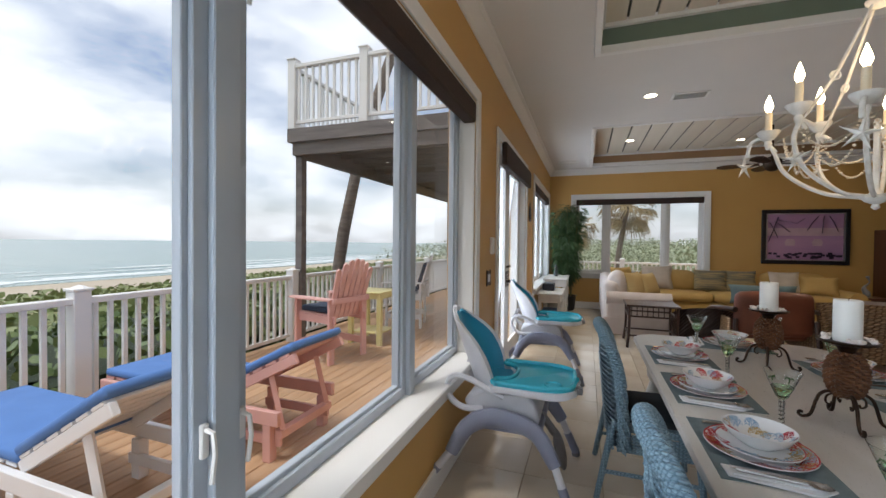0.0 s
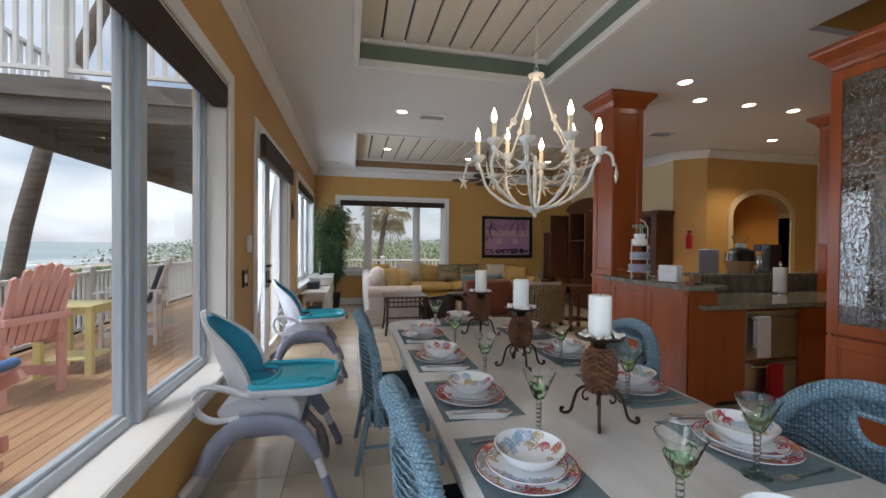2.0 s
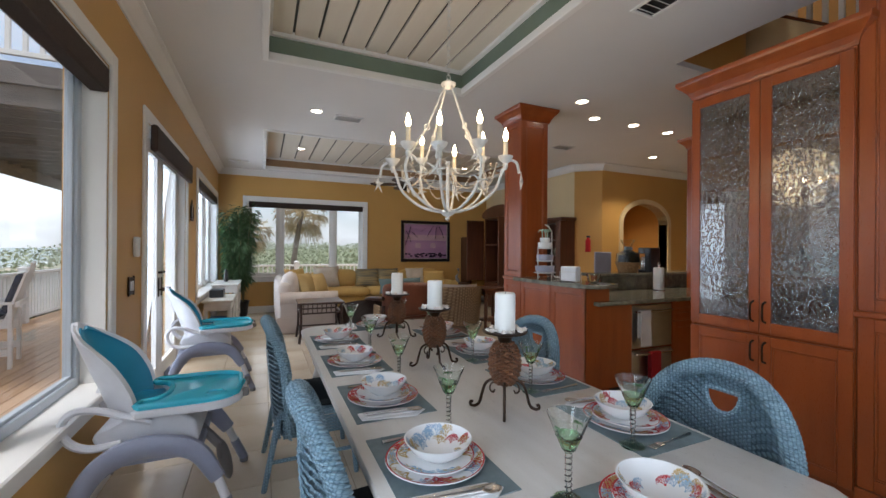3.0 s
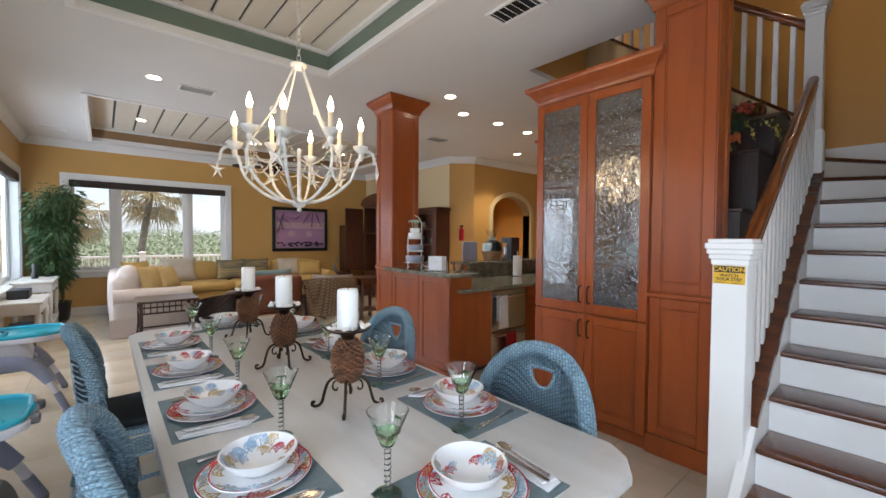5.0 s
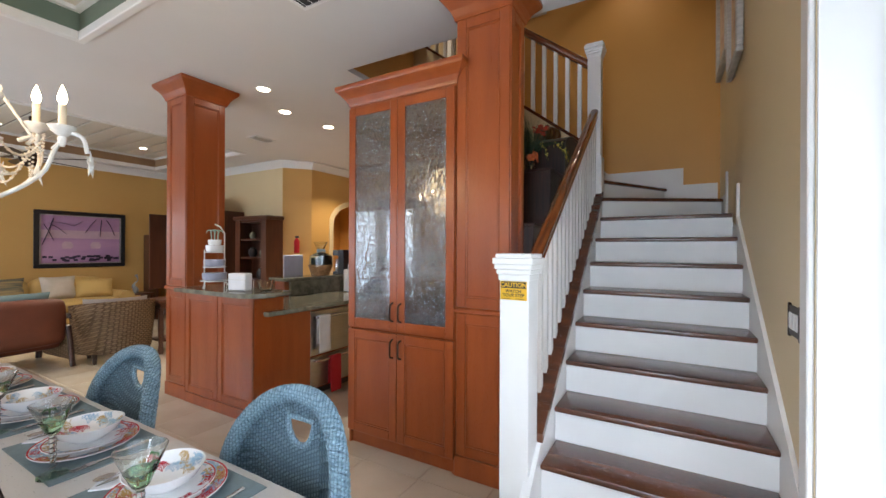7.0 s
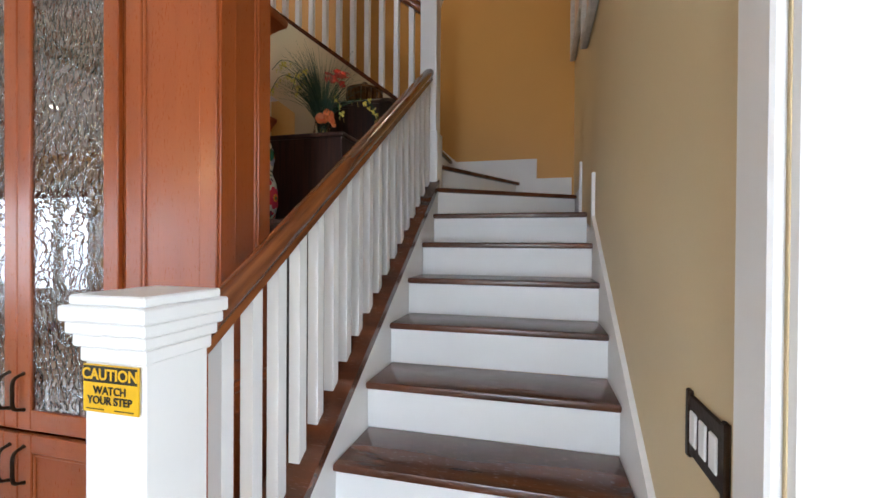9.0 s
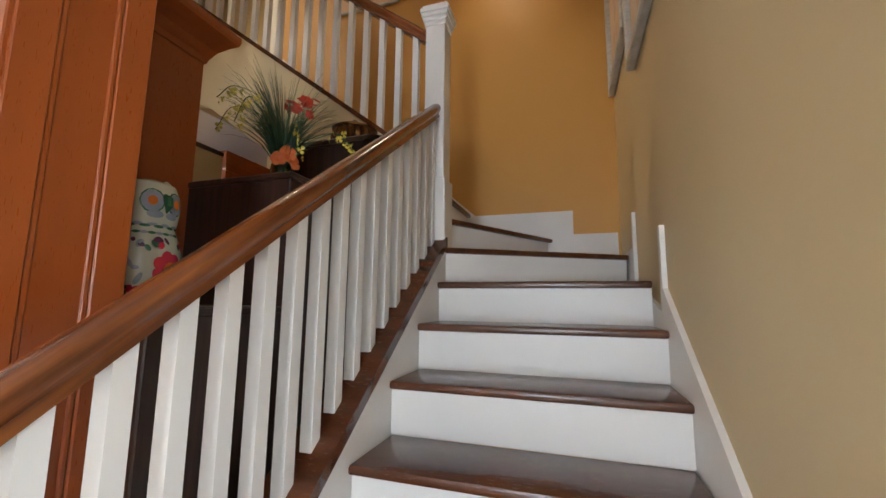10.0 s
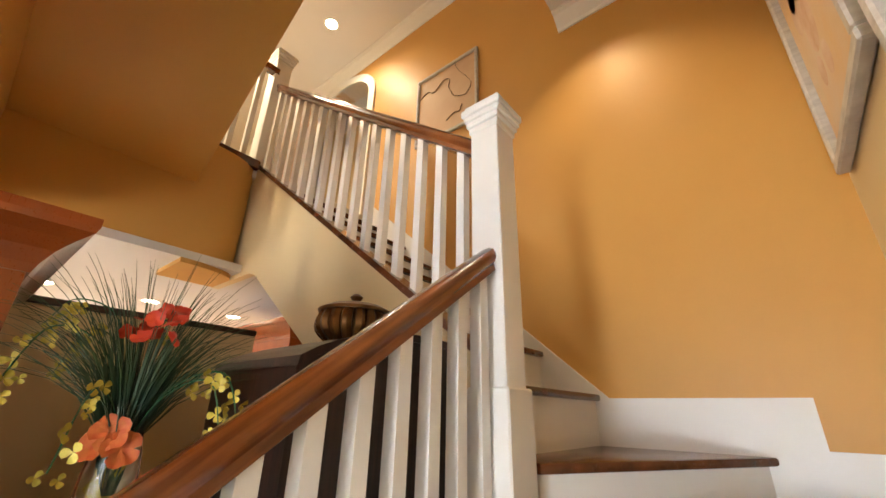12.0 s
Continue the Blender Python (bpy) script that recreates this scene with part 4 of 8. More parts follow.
def soft_box(x0, x1, y0, y1, z0, z1, r=0.05, puff=0.0):
    bm = box(x0, x1, y0, y1, z0, z1, b=r, seg=3)
    if puff:
        cx, cy, cz = (x0 + x1) / 2, (y0 + y1) / 2, (z0 + z1) / 2
        bmesh.ops.subdivide_edges(bm, edges=[e for e in bm.edges if e.calc_length() > 0.12], cuts=3, use_grid_fill=True)
        for v in bm.verts:
            a, b, c = (v.co.x - cx) / (x1 - x0) * 2, (v.co.y - cy) / (y1 - y0) * 2, (v.co.z - cz) / (z1 - z0) * 2
            v.co.x += a * puff * max(0, 1 - b * b) * max(0, 1 - c * c)
            v.co.y += b * puff * max(0, 1 - a * a) * max(0, 1 - c * c)
            v.co.z += c * puff * max(0, 1 - a * a) * max(0, 1 - b * b)
    return bm


def pillow(at, w, h, d, turn, lean, mat, label):
    bm = bmesh.new()
    n = 12
    for side in (1, -1):
        g = {}
        for i in range(n + 1):
            for j in range(n + 1):
                u, v = -1 + 2 * i / n, -1 + 2 * j / n
                k = 1 - 0.06 * (1 - u * u) if abs(v) > 0.9 else 1
                p = (1 - u ** 4) * (1 - v ** 4)
                g[i, j] = bm.verts.new((u * w / 2 * (1 - 0.07 * (1 - v * v)), side * d / 2 * p ** 0.6, h / 2 + v * h / 2 * (1 - 0.07 * (1 - u * u))))
        for i in range(n):
            for j in range(n):
                bm.faces.new((g[i, j], g[i + 1, j], g[i + 1, j + 1], g[i, j + 1]))
    bmesh.ops.remove_doubles(bm, verts=bm.verts, dist=0.0005)
    ob = tagged(part("throw_pillow", bm, mat, None, "", True), label, "pillow", "throw pillows")
    ob.matrix_basis = pose(*at, lean, 0, turn)
    return ob


def sectional():
    t = thing("sectional_sofa", (1.66, 6.86, 0), "corner sofa with ivory slipcovered wing and mustard seats", "sofa")
    part("side_wing", soft_box(0, 0.95, 0.22, 1.6, 0.06, 0.40, 0.04), SLIP, t, "ivory slipcovered base", True)
    part("wing_back", soft_box(0, 0.24, 0.12, 2.55, 0.10, 0.84, 0.09, 0.02), SLIP, t, "ivory slipcovered back", True)
    arm = soft_box(0.02, 0.96, 0, 0.22, 0.03, 0.56, 0.05)
    tube(arm, [(0.03, 0.11, 0.56), (0.97, 0.11, 0.56)], 0.125, 14)
    part("arm", arm, SLIP, t, "ivory rolled arm", True)
    part("skirt", box(-0.01, 0.97, -0.012, 0.0, 0.02, 0.28), SLIP, t, "ivory slipcover skirt")
    part("wing_cushion", soft_box(0.22, 0.98, 0.24, 1.58, 0.40, 0.55, 0.06, 0.02), MUSTARD, t, "mustard seat cushion", True)
    part("back_cushion", soft_box(0.10, 0.36, 0.18, 0.80, 0.50, 0.98, 0.11, 0.03), SLIP, t, "ivory back cushion", True)
    part("far_wing", soft_box(0, 3.9, 1.62, 2.55, 0.06, 0.40, 0.04), MUSTARD, t, "mustard sofa base", True)
    part("far_back", soft_box(0.2, 3.9, 2.30, 2.56, 0.10, 0.84, 0.09, 0.02), MUSTARD, t, "mustard sofa back", True)
    for k in range(3):
        part("seat_cushion", soft_box(0.95 + 0.98 * k, 1.92 + 0.98 * k, 1.56, 2.30, 0.40, 0.56, 0.07, 0.025), MUSTARD, t, "mustard seat cushion", True)
        part("back_cushion", soft_box(0.75 + 1.02 * k, 1.75 + 1.02 * k, 2.08, 2.34, 0.54, 0.93, 0.11, 0.03), MUSTARD, t, "mustard back cushion", True)
    arm = soft_box(3.85, 4.08, 1.58, 2.55, 0.03, 0.56, 0.05)
    tube(arm, [(3.96, 1.58, 0.56), (3.96, 2.55, 0.56)], 0.12, 14)
    part("arm", arm, MUSTARD, t, "mustard rolled arm", True)


sectional()
pillow((2.20, 7.22, 0.57), 0.50, 0.44, 0.18, 60, -18, PALEGOLD, "plump mustard throw pillow on the sofa wing")
pillow((2.42, 7.44, 0.57), 0.48, 0.42, 0.18, 48, -22, PALEGOLD, "mustard throw pillow leaning on the sofa back")
pillow((2.08, 8.4, 0.56), 0.52, 0.46, 0.18, 40, -14, MUSTARD, "mustard throw pillow in the sofa corner")
pillow((2.72, 8.86, 0.565), 0.58, 0.48, 0.18, 4, -16, PILLOWBEIGE, "beige square throw pillow on the sofa")
pillow((3.62, 8.86, 0.565), 0.55, 0.42, 0.17, -5, -16, PILLOWSTRIPE, "dark striped throw pillow on the sofa")
pillow((4.12, 8.88, 0.565), 0.55, 0.42, 0.17, 3, -16, PILLOWSTRIPE, "dark striped throw pillow beside its twin")
pillow((4.80, 8.86, 0.565), 0.50, 0.42, 0.16, 8, -14, PILLOWBEIGE, "beige throw pillow on the far sofa end")
pillow((5.25, 8.80, 0.565), 0.55, 0.36, 0.18, -12, -20, MUSTARD, "slumped mustard throw pillow by the sofa arm")


def side_table():
    t = thing("side_table", (2.26, 6.37, 0), "dark bamboo side table with a slatted apron", "side table")
    part("tabletop", box(-0.34, 0.34, -0.30, 0.30, 0.575, 0.605, b=0.008), DARKWOOD, t, "polished dark top")
    for sx in (-1, 1):
        for sy in (-1, 1):
            part("leg", tube(bmesh.new(), curve3([(sx * 0.30, sy * 0.26, 0.575), (sx * 0.30, sy * 0.26, 0.25), (sx * 0.325, sy * 0.285, 0)], 5), 0.018, 8), DARKWOOD, t, "", True)
    for z in (0.43, 0.16):
        part("stretcher", boxes((-0.30, 0.30, -0.27, -0.25, z, z + 0.022), (-0.30, 0.30, 0.25, 0.27, z, z + 0.022), (-0.31, -0.29, -0.26, 0.26, z, z + 0.022), (0.29, 0.31, -0.26, 0.26, z, z + 0.022)), DARKWOOD, t)
    for k in range(9):
        part("spindle", tube(bmesh.new(), [(-0.27 + 0.0675 * k, -0.26, 0.45), (-0.27 + 0.0675 * k, -0.26, 0.578)], 0.007, 6), DARKWOOD, t)
    for k in range(7):
        part("spindle", tube(bmesh.new(), [(-0.30, -0.21 + 0.07 * k, 0.45), (-0.30, -0.21 + 0.07 * k, 0.578)], 0.007, 6), DARKWOOD, t)


side_table()


def curved_back(r, half, z0, z1, flare, thick, n=28, rows=10, wave=0.0, dip=0.0):
    """A tub back round -y, open to +y."""
    bm = bmesh.new()
    g = {}
    for i in range(n + 1):
        a = -half + 2 * half * i / n
        top = z1 - dip * (abs(a) / half) ** 2
        for j in range(rows + 1):
            v = j / rows
            q = r + flare * v + wave * (1 if (i + j) % 2 else -1)
            g[i, j] = bm.verts.new((q * math.sin(a), -q * math.cos(a), z0 + (top - z0) * v))
    for i in range(n):
        for j in range(rows):
            bm.faces.new((g[i, j], g[i + 1, j], g[i + 1, j + 1], g[i, j + 1]))
    bmesh.ops.solidify(bm, geom=list(bm.faces), thickness=thick)
    return bm


def tub_chair():
    t = thing("seagrass_tub_chair", (4.55, 6.15, 0), "round seagrass tub chair with a pale cushion", "armchair", turn=-12)
    part("shell", curved_back(0.40, 2.2, 0.14, 0.80, 0.05, 0.05, 60, 30, 0.005, 0.12), SEAGRASS, t, "woven seagrass shell")
    part("seat", lathe(bmesh.new(), [(0.34, 0.14), (0.37, 0.2), (0.37, 0.36), (0.33, 0.42), (0.001, 0.43)], 28, (0, 0.03, 0)), SLIP, t, "pale seat cushion", True)
    part("back_pad", curved_back(0.33, 1.2, 0.42, 0.83, 0.03, 0.05), SLIP, t, "pale back cushion", True)
    for k in range(4):
        a = math.pi / 4 + math.pi / 2 * k
        part("leg", lathe(bmesh.new(), [(0.02, 0), (0.03, 0.13), (0.03, 0.15)], 10, (0.32 * math.cos(a), 0.32 * math.sin(a), 0)), DARKWOOD, t, "dark foot", True)


tub_chair()


def lounge_chair():
    t = thing("leather_lounge_chair", (3.62, 6.55, 0), "rust brown leather lounge chair with a curved rattan frame", "armchair", turn=5)
    part("backrest", soft_box(-0.42, 0.42, -0.42, -0.26, 0.30, 0.84, 0.07, 0.02), RUST, t, "rust leather back", True)
    part("seat", soft_box(-0.42, 0.42, -0.30, 0.42, 0.22, 0.42, 0.06, 0.015), RUST, t, "rust leather seat", True)
    for sx in (-1, 1):
        arm = curve3([(sx * 0.46, -0.44, 0.62), (sx * 0.52, -0.2, 0.60), (sx * 0.53, 0.15, 0.55), (sx * 0.50, 0.42, 0.40), (sx * 0.48, 0.45, 0.20), (sx * 0.46, 0.42, 0.0)], 6)
        part("arm", tube(bmesh.new(), arm, 0.035, 10), DARKWOOD, t, "dark curved arm", True)
        part("side", box(sx * 0.49 - 0.02, sx * 0.49 + 0.02, -0.38, 0.36, 0.06, 0.50, b=0.02), SEAGRASS, t, "woven side panel")
        part("leg", tube(bmesh.new(), [(sx * 0.44, -0.40, 0.5), (sx * 0.46, -0.46, 0)], 0.028, 8), DARKWOOD, t, "", True)


lounge_chair()
pillow((3.62, 6.42, 0.66), 0.80, 0.26, 0.16, 5, -10, PILLOWTEAL, "long grey teal bolster on the leather chair")

t = thing("rattan_basket", (2.98, 6.75, 0), "low dark rattan armchair back with a grip hole", "armchair")
part("shell", curved_back(0.36, 1.5, 0.10, 0.58, 0.05, 0.035, 40, 18, 0.004, 0.18), DARKWOOD, t, "dark woven rattan shell")
part("seat", lathe(bmesh.new(), [(0.30, 0.0), (0.34, 0.1), (0.34, 0.34), (0.30, 0.40), (0.001, 0.41)], 24), RUST, t, "rust seat", True)


def console(at, w, l, h, label, drawers):
    t = thing("console_table", at, label, "console table", "console tables")
    part("tabletop", box(0, w, 0, l, h - 0.035, h, b=0.008), CONSOLE, t)
    part("apron", box(0.03, w - 0.03, 0.03, l - 0.03, h - 0.16, h - 0.036), CONSOLE, t)
    prof = [(0.018, 0), (0.026, 0.03), (0.018, 0.07), (0.03, 0.16), (0.02, 0.28), (0.032, 0.34), (0.032, h - 0.16)]
    for x in (0.05, w - 0.05):
        for y in (0.05, l - 0.05):
            part("leg", lathe(bmesh.new(), prof, 12, (x, y, 0)), CONSOLE, t, "", True)
    part("lower_shelf", box(0.02, w - 0.02, 0.02, l - 0.02, 0.14, 0.165, b=0.005), CONSOLE, t)
    for k in range(drawers):
        part("drawer", box(w - 0.03, w - 0.018, 0.06 + k * (l - 0.1) / drawers, 0.02 + (k + 1) * (l - 0.1) / drawers, h - 0.15, h - 0.05, b=0.004), CONSOLE, t)


console((0.60, 6.75, 0), 0.42, 0.95, 0.62, "whitewashed console table with turned legs under the window", 0)
console((0.60, 7.85, 0), 0.45, 1.05, 0.78, "whitewashed console with drawers near the plant", 2)
tagged(part("storage_box", box(0.66, 0.86, 7.15, 7.45, 0.6205, 0.74, b=0.01), BLACK), "dark storage box on the console table", "box")
b = thing("binoculars", (0.80, 8.45, 0.7805), "pair of black binoculars standing on the console", "binoculars")
for sx in (-1, 1):
    part("barrel", lathe(bmesh.new(), [(0.036, 0), (0.036, 0.08), (0.028, 0.10), (0.03, 0.17), (0.022, 0.2), (0.022, 0.23)], 14, (0, sx * 0.042, 0)), BLACK, b, "black barrel", True)
part("bridge", box(-0.02, 0.02, -0.03, 0.03, 0.09, 0.15, b=0.006), BLACK, b)
tagged(part("plastic_crate", box(0.66, 0.92, 7.0, 7.35, 0.1655, 0.30, b=0.01), material("blue_crate", (0.10, 0.20, 0.40), 0.5)), "small blue box on the lower shelf", "box")


def bamboo_plant():
    t = thing("potted_bamboo", (0.98, 9.05, 0), "tall leafy bamboo plant in a dark pot", "plant")
    rnd = random.Random(8)
    part("pot", lathe(bmesh.new(), [(0.13, 0), (0.17, 0.02), (0.20, 0.30), (0.215, 0.33), (0.19, 0.33), (0.18, 0.29), (0.001, 0.28)], 20), BLACK, t, "dark round pot", True)
    canes, leaves = bmesh.new(), bmesh.new()
    for k in range(17):
        a, r = rnd.uniform(0, 6.28), rnd.uniform(0.02, 0.12)
        top = Vector((rnd.uniform(-0.26, 0.40), rnd.uniform(-0.46, 0.26), rnd.uniform(1.45, 2.3)))
        base = Vector((r * math.cos(a), r * math.sin(a), 0.28))
        line = [base.lerp(top, s) + Vector((0, 0, 0.12 * math.sin(math.pi * s))) for s in (0, 0.3, 0.6, 0.85, 1)]
        tube(canes, line, [0.013, 0.012, 0.010, 0.007, 0.004], 6)
        for j in range(330):
            s = rnd.uniform(0.22, 1.0)
            p = base.lerp(top, s) + Vector((0, 0, 0.12 * math.sin(math.pi * s)))
            d = Vector((rnd.uniform(-1, 1), rnd.uniform(-1, 1), rnd.uniform(-0.9, 0.35))).normalized()
            start = p + d * rnd.uniform(0.02, 0.15)
            ln, w = rnd.uniform(0.10, 0.19), rnd.uniform(0.010, 0.018)
            sd = d.cross(Vector((rnd.uniform(-1, 1), rnd.uniform(-1, 1), 1))).normalized() * w
            m, e = start + d * ln * 0.45, start + d * ln + Vector((0, 0, -0.04))
            if e.x < -0.38:
                continue
            vs = [leaves.verts.new(q) for q in (start, m + sd, e, m - sd)]
            leaves.faces.new(vs)
    part("canes", canes, material("bamboo_cane", (0.16, 0.14, 0.05), 0.5), t, "thin canes", True)
    tagged(part("crown", leaves, LEAF, t, "narrow green leaves"), kind="stuff")


bamboo_plant()

# painting over the sofa
SUNSET = material("violet_beach_canvas", (0.30, 0.16, 0.36), 0.5, second=(0.52, 0.30, 0.44), scale=1.2, stretch=(0.3, 1, 2.2), bump=0.05, amount=0.6)
INK = material("dark_violet_paint", (0.035, 0.02, 0.05), 0.5)
PINK = material("pale_pink_paint", (0.62, 0.42, 0.48), 0.5)


def picture_frame(t, w, h, mat, fw=0.07, d=0.035):
    bm = bmesh.new()
    for a in ((-w / 2, w / 2, -h / 2, -h / 2 + fw), (-w / 2, w / 2, h / 2 - fw, h / 2), (-w / 2, -w / 2 + fw, -h / 2 + fw, h / 2 - fw), (w / 2 - fw, w / 2, -h / 2 + fw, h / 2 - fw)):
        bx(bm, a[0], a[1], -d, 0, a[2], a[3], 0.008)
    part("frame", bm, mat, t)


def beach_painting():
    t = thing("beach_painting", (5.29, 9.468, 1.625), "framed violet beach sunset painting with palms and chairs", "painting")
    w, h = 1.36, 1.05
    picture_frame(t, w, h, BLACK, 0.075)
    part("inner_frame", boxes((-0.605, 0.605, -0.030, 0, -0.455, -0.435), (-0.605, 0.605, -0.030, 0, 0.435, 0.455), (-0.605, -0.585, -0.030, 0, -0.435, 0.435), (0.585, 0.605, -0.030, 0, -0.435, 0.435)), material("silver_leaf", (0.5, 0.48, 0.45), 0.3, metal=0.8), t, "silver inner frame")
    part("canvas", box(-0.585, 0.585, -0.012, -0.004, -0.435, 0.435), SUNSET, t, "violet painted canvas")
    part("painted_sky", box(-0.585, 0.585, -0.014, -0.0125, 0.02, 0.17), PINK, t, "pink evening sky")
    bm = bmesh.new()
    rnd = random.Random(3)
    for cx, cz, k in ((-0.62, 0.34, 6), (0.30, 0.46, 6)):
        for i in range(k):
            a = -2.6 + 2.4 * i / (k - 1)
            pts = [(cx + 0.5 * s * math.cos(a), -0.0155, cz + 0.28 * s * math.sin(a) * (0.4 + s)) for s in (0, 0.35, 0.7, 1)]
            pts = [p for p in pts if abs(p[0]) < 0.57 and -0.42 < p[2] < 0.42]
            if len(pts) > 1:
                tube(bm, pts, [0.03, 0.03, 0.02, 0.006][:len(pts)], 4, False, 0.05)
    tube(bm, [(-0.57, -0.0155, -0.1), (-0.5, -0.0155, 0.1), (-0.42, -0.0155, 0.38)], 0.035, 4, False, 0.05)
    for k in range(40):
        x = rnd.uniform(-0.55, 0.55)
        z = -0.40 + rnd.uniform(0, 0.09)
        bx(bm, x - 0.03, x + 0.03, -0.0165, -0.0145, z - 0.02, z + 0.02)
    part("painted_shapes", bm, INK, t, "dark palm fronds and shrubs")
    bm = bmesh.new()
    for x in (-0.22, 0.2):
        lathe(bm, [(0.07, -0.17), (0.085, -0.1), (0.05, -0.04)], 10, (x, -0.0145, 0), 0.02)
    part("painted_chairs", bm, PINK, t, "two pink beach chairs")


beach_painting()


def armoire():
    t = thing("armoire", (6.52, 7.15, 0), "dark carved entertainment armoire with an arched crown", "armoire")
    part("body", boxes((0, 0.56, 0, 0.05, 0, 2.2), (0, 0.56, 1.35, 1.40, 0, 2.2), (0.5, 0.56, 0.05, 1.35, 0, 2.2), (0, 0.5, 0.05, 1.35, 0.02, 0.62), (0, 0.5, 0.05, 1.35, 1.52, 1.56), (0, 0.5, 0.05, 1.35, 2.16, 2.2)), WALNUT, t)
    arc = [(0.0, 2.2)] + [(0.7 - 0.78 * math.cos(math.pi * k / 14), 2.24 + 0.24 * math.sin(math.pi * k / 14)) for k in range(15)] + [(1.4, 2.2)]
    part("crown", upright(arc, "x", -0.05, 0.10), WALNUT, t, "arched carved crown")
    for y0 in (0.07, 0.71):
        part("lower_door", box(-0.02, 0.0, y0, y0 + 0.62, 0.06, 0.60, b=0.006), WALNUT, t)
        part("side_door", box(-0.5, -0.02, (-0.03 if y0 < 0.5 else 1.40), (0.0 if y0 < 0.5 else 1.43), 0.66, 2.14, b=0.006), WALNUT, t, "open cabinet door")
    part("screen", box(0.28, 0.40, 0.18, 1.22, 0.72, 1.44, b=0.01), BLACK, t, "dark television screen")
    for k in range(6):
        part("book", box(0.2, 0.4, 0.2 + 0.055 * k, 0.245 + 0.055 * k, 1.56, 1.74 + 0.02 * (k % 3)), CONSOLE if k % 2 else BLACK, t)


WALNUT = material("walnut_veneer", (0.10, 0.035, 0.016), 0.35, second=(0.06, 0.02, 0.010), scale=4, stretch=(4, 4, 0.4), bump=0.06, grain=90, coat=0.2)
armoire()


def hutch():
    t = thing("hutch", (6.74, 5.98, 0), "dark wooden hutch with jars on open shelves", "cabinet")
    part("body", boxes((0, 0.34, 0, 0.04, 0, 2.0), (0, 0.34, 0.86, 0.90, 0, 2.0), (0.30, 0.34, 0.04, 0.86, 0, 2.0), (0, 0.30, 0.04, 0.86, 0, 0.9), (0, 0.30, 0.04, 0.86, 1.28, 1.31), (0, 0.30, 0.04, 0.86, 1.62, 1.65), (0, 0.34, 0.04, 0.86, 1.96, 2.0)), WALNUT, t)
    part("cornice", box(-0.05, 0.34, -0.05, 0.95, 2.0, 2.07, b=0.015), WALNUT, t)
    part("face_frame", boxes((-0.02, 0.0, 0, 0.14, 0.9, 2.0), (-0.02, 0.0, 0.76, 0.90, 0.9, 2.0)), WALNUT, t)
    for y, z, r, m in ((0.3, 1.31, 0.07, GRANITE), (0.6, 1.31, 0.08, BLACK), (0.35, 0.9, 0.09, BLACK), (0.6, 1.65, 0.06, GRANITE)):
        j = tagged(part("jar", lathe(bmesh.new(), [(r * 0.6, 0), (r, r * 0.8), (r * 0.9, r * 1.6), (r * 0.5, r * 2.1), (r * 0.55, r * 2.3)], 14), m, None, "", True), "dark glazed jar on a hutch shelf", "jar", "jars")
        j.matrix_basis = pose(6.88, 5.98 + y, z + 0.0005)


hutch()
tagged(part("tall_panel_screen", boxes((6.30, 6.345, 8.9, 9.44, 0, 1.75), b=0.006), WALNUT), "dark wooden door panel standing by the wall", "screen")
t = thing("end_table", (5.95, 8.9, 0), "small dark end table by the sofa arm", "side table")
part("tabletop", box(-0.22, 0.22, -0.22, 0.22, 0.55, 0.58, b=0.006), WALNUT, t)
for sx in (-1, 1):
    for sy in (-1, 1):
        part("leg", box(sx * 0.18 - 0.02, sx * 0.18 + 0.02, sy * 0.18 - 0.02, sy * 0.18 + 0.02, 0, 0.55), WALNUT, t)
fish = bmesh.new()
tube(fish, curve3([(0, 0, 0), (0.02, 0, 0.06), (-0.02, 0, 0.16), (0.05, 0, 0.26), (0.02, 0, 0.36)], 6), [0.03 + 0.02 * math.sin(k * 0.26) for k in range(25)], 8)
o = tagged(part("heron_figurine", fish, material("grey_ceramic", (0.25, 0.26, 0.26), 0.3), None, "", True), "slim grey bird figurine on the end table", "figurine")
o.matrix_basis = pose(5.9, 8.85, 0.5805)


def pub_table():
    t = thing("pub_table", (5.15, 6.02, 0), "dark wooden square table with thick legs behind the tub chair", "side table")
    part("tabletop", box(-0.24, 0.24, -0.24, 0.24, 0.71, 0.75, b=0.008), WALNUT, t)
    part("apron", boxes((-0.20, 0.20, -0.20, -0.18, 0.63, 0.71), (-0.20, 0.20, 0.18, 0.20, 0.63, 0.71), (-0.20, -0.18, -0.18, 0.18, 0.63, 0.71), (0.18, 0.20, -0.18, 0.18, 0.63, 0.71)), WALNUT, t)
    for sx in (-1, 1):
        for sy in (-1, 1):
            part("leg", lathe(bmesh.new(), [(0.03, 0), (0.036, 0.05), (0.026, 0.12), (0.036, 0.35), (0.028, 0.55), (0.036, 0.64)], 12, (sx * 0.185, sy * 0.185, 0)), WALNUT, t, "", True)
    part("lower_shelf", box(-0.18, 0.18, -0.18, 0.18, 0.16, 0.185, b=0.005), WALNUT, t)


pub_table()


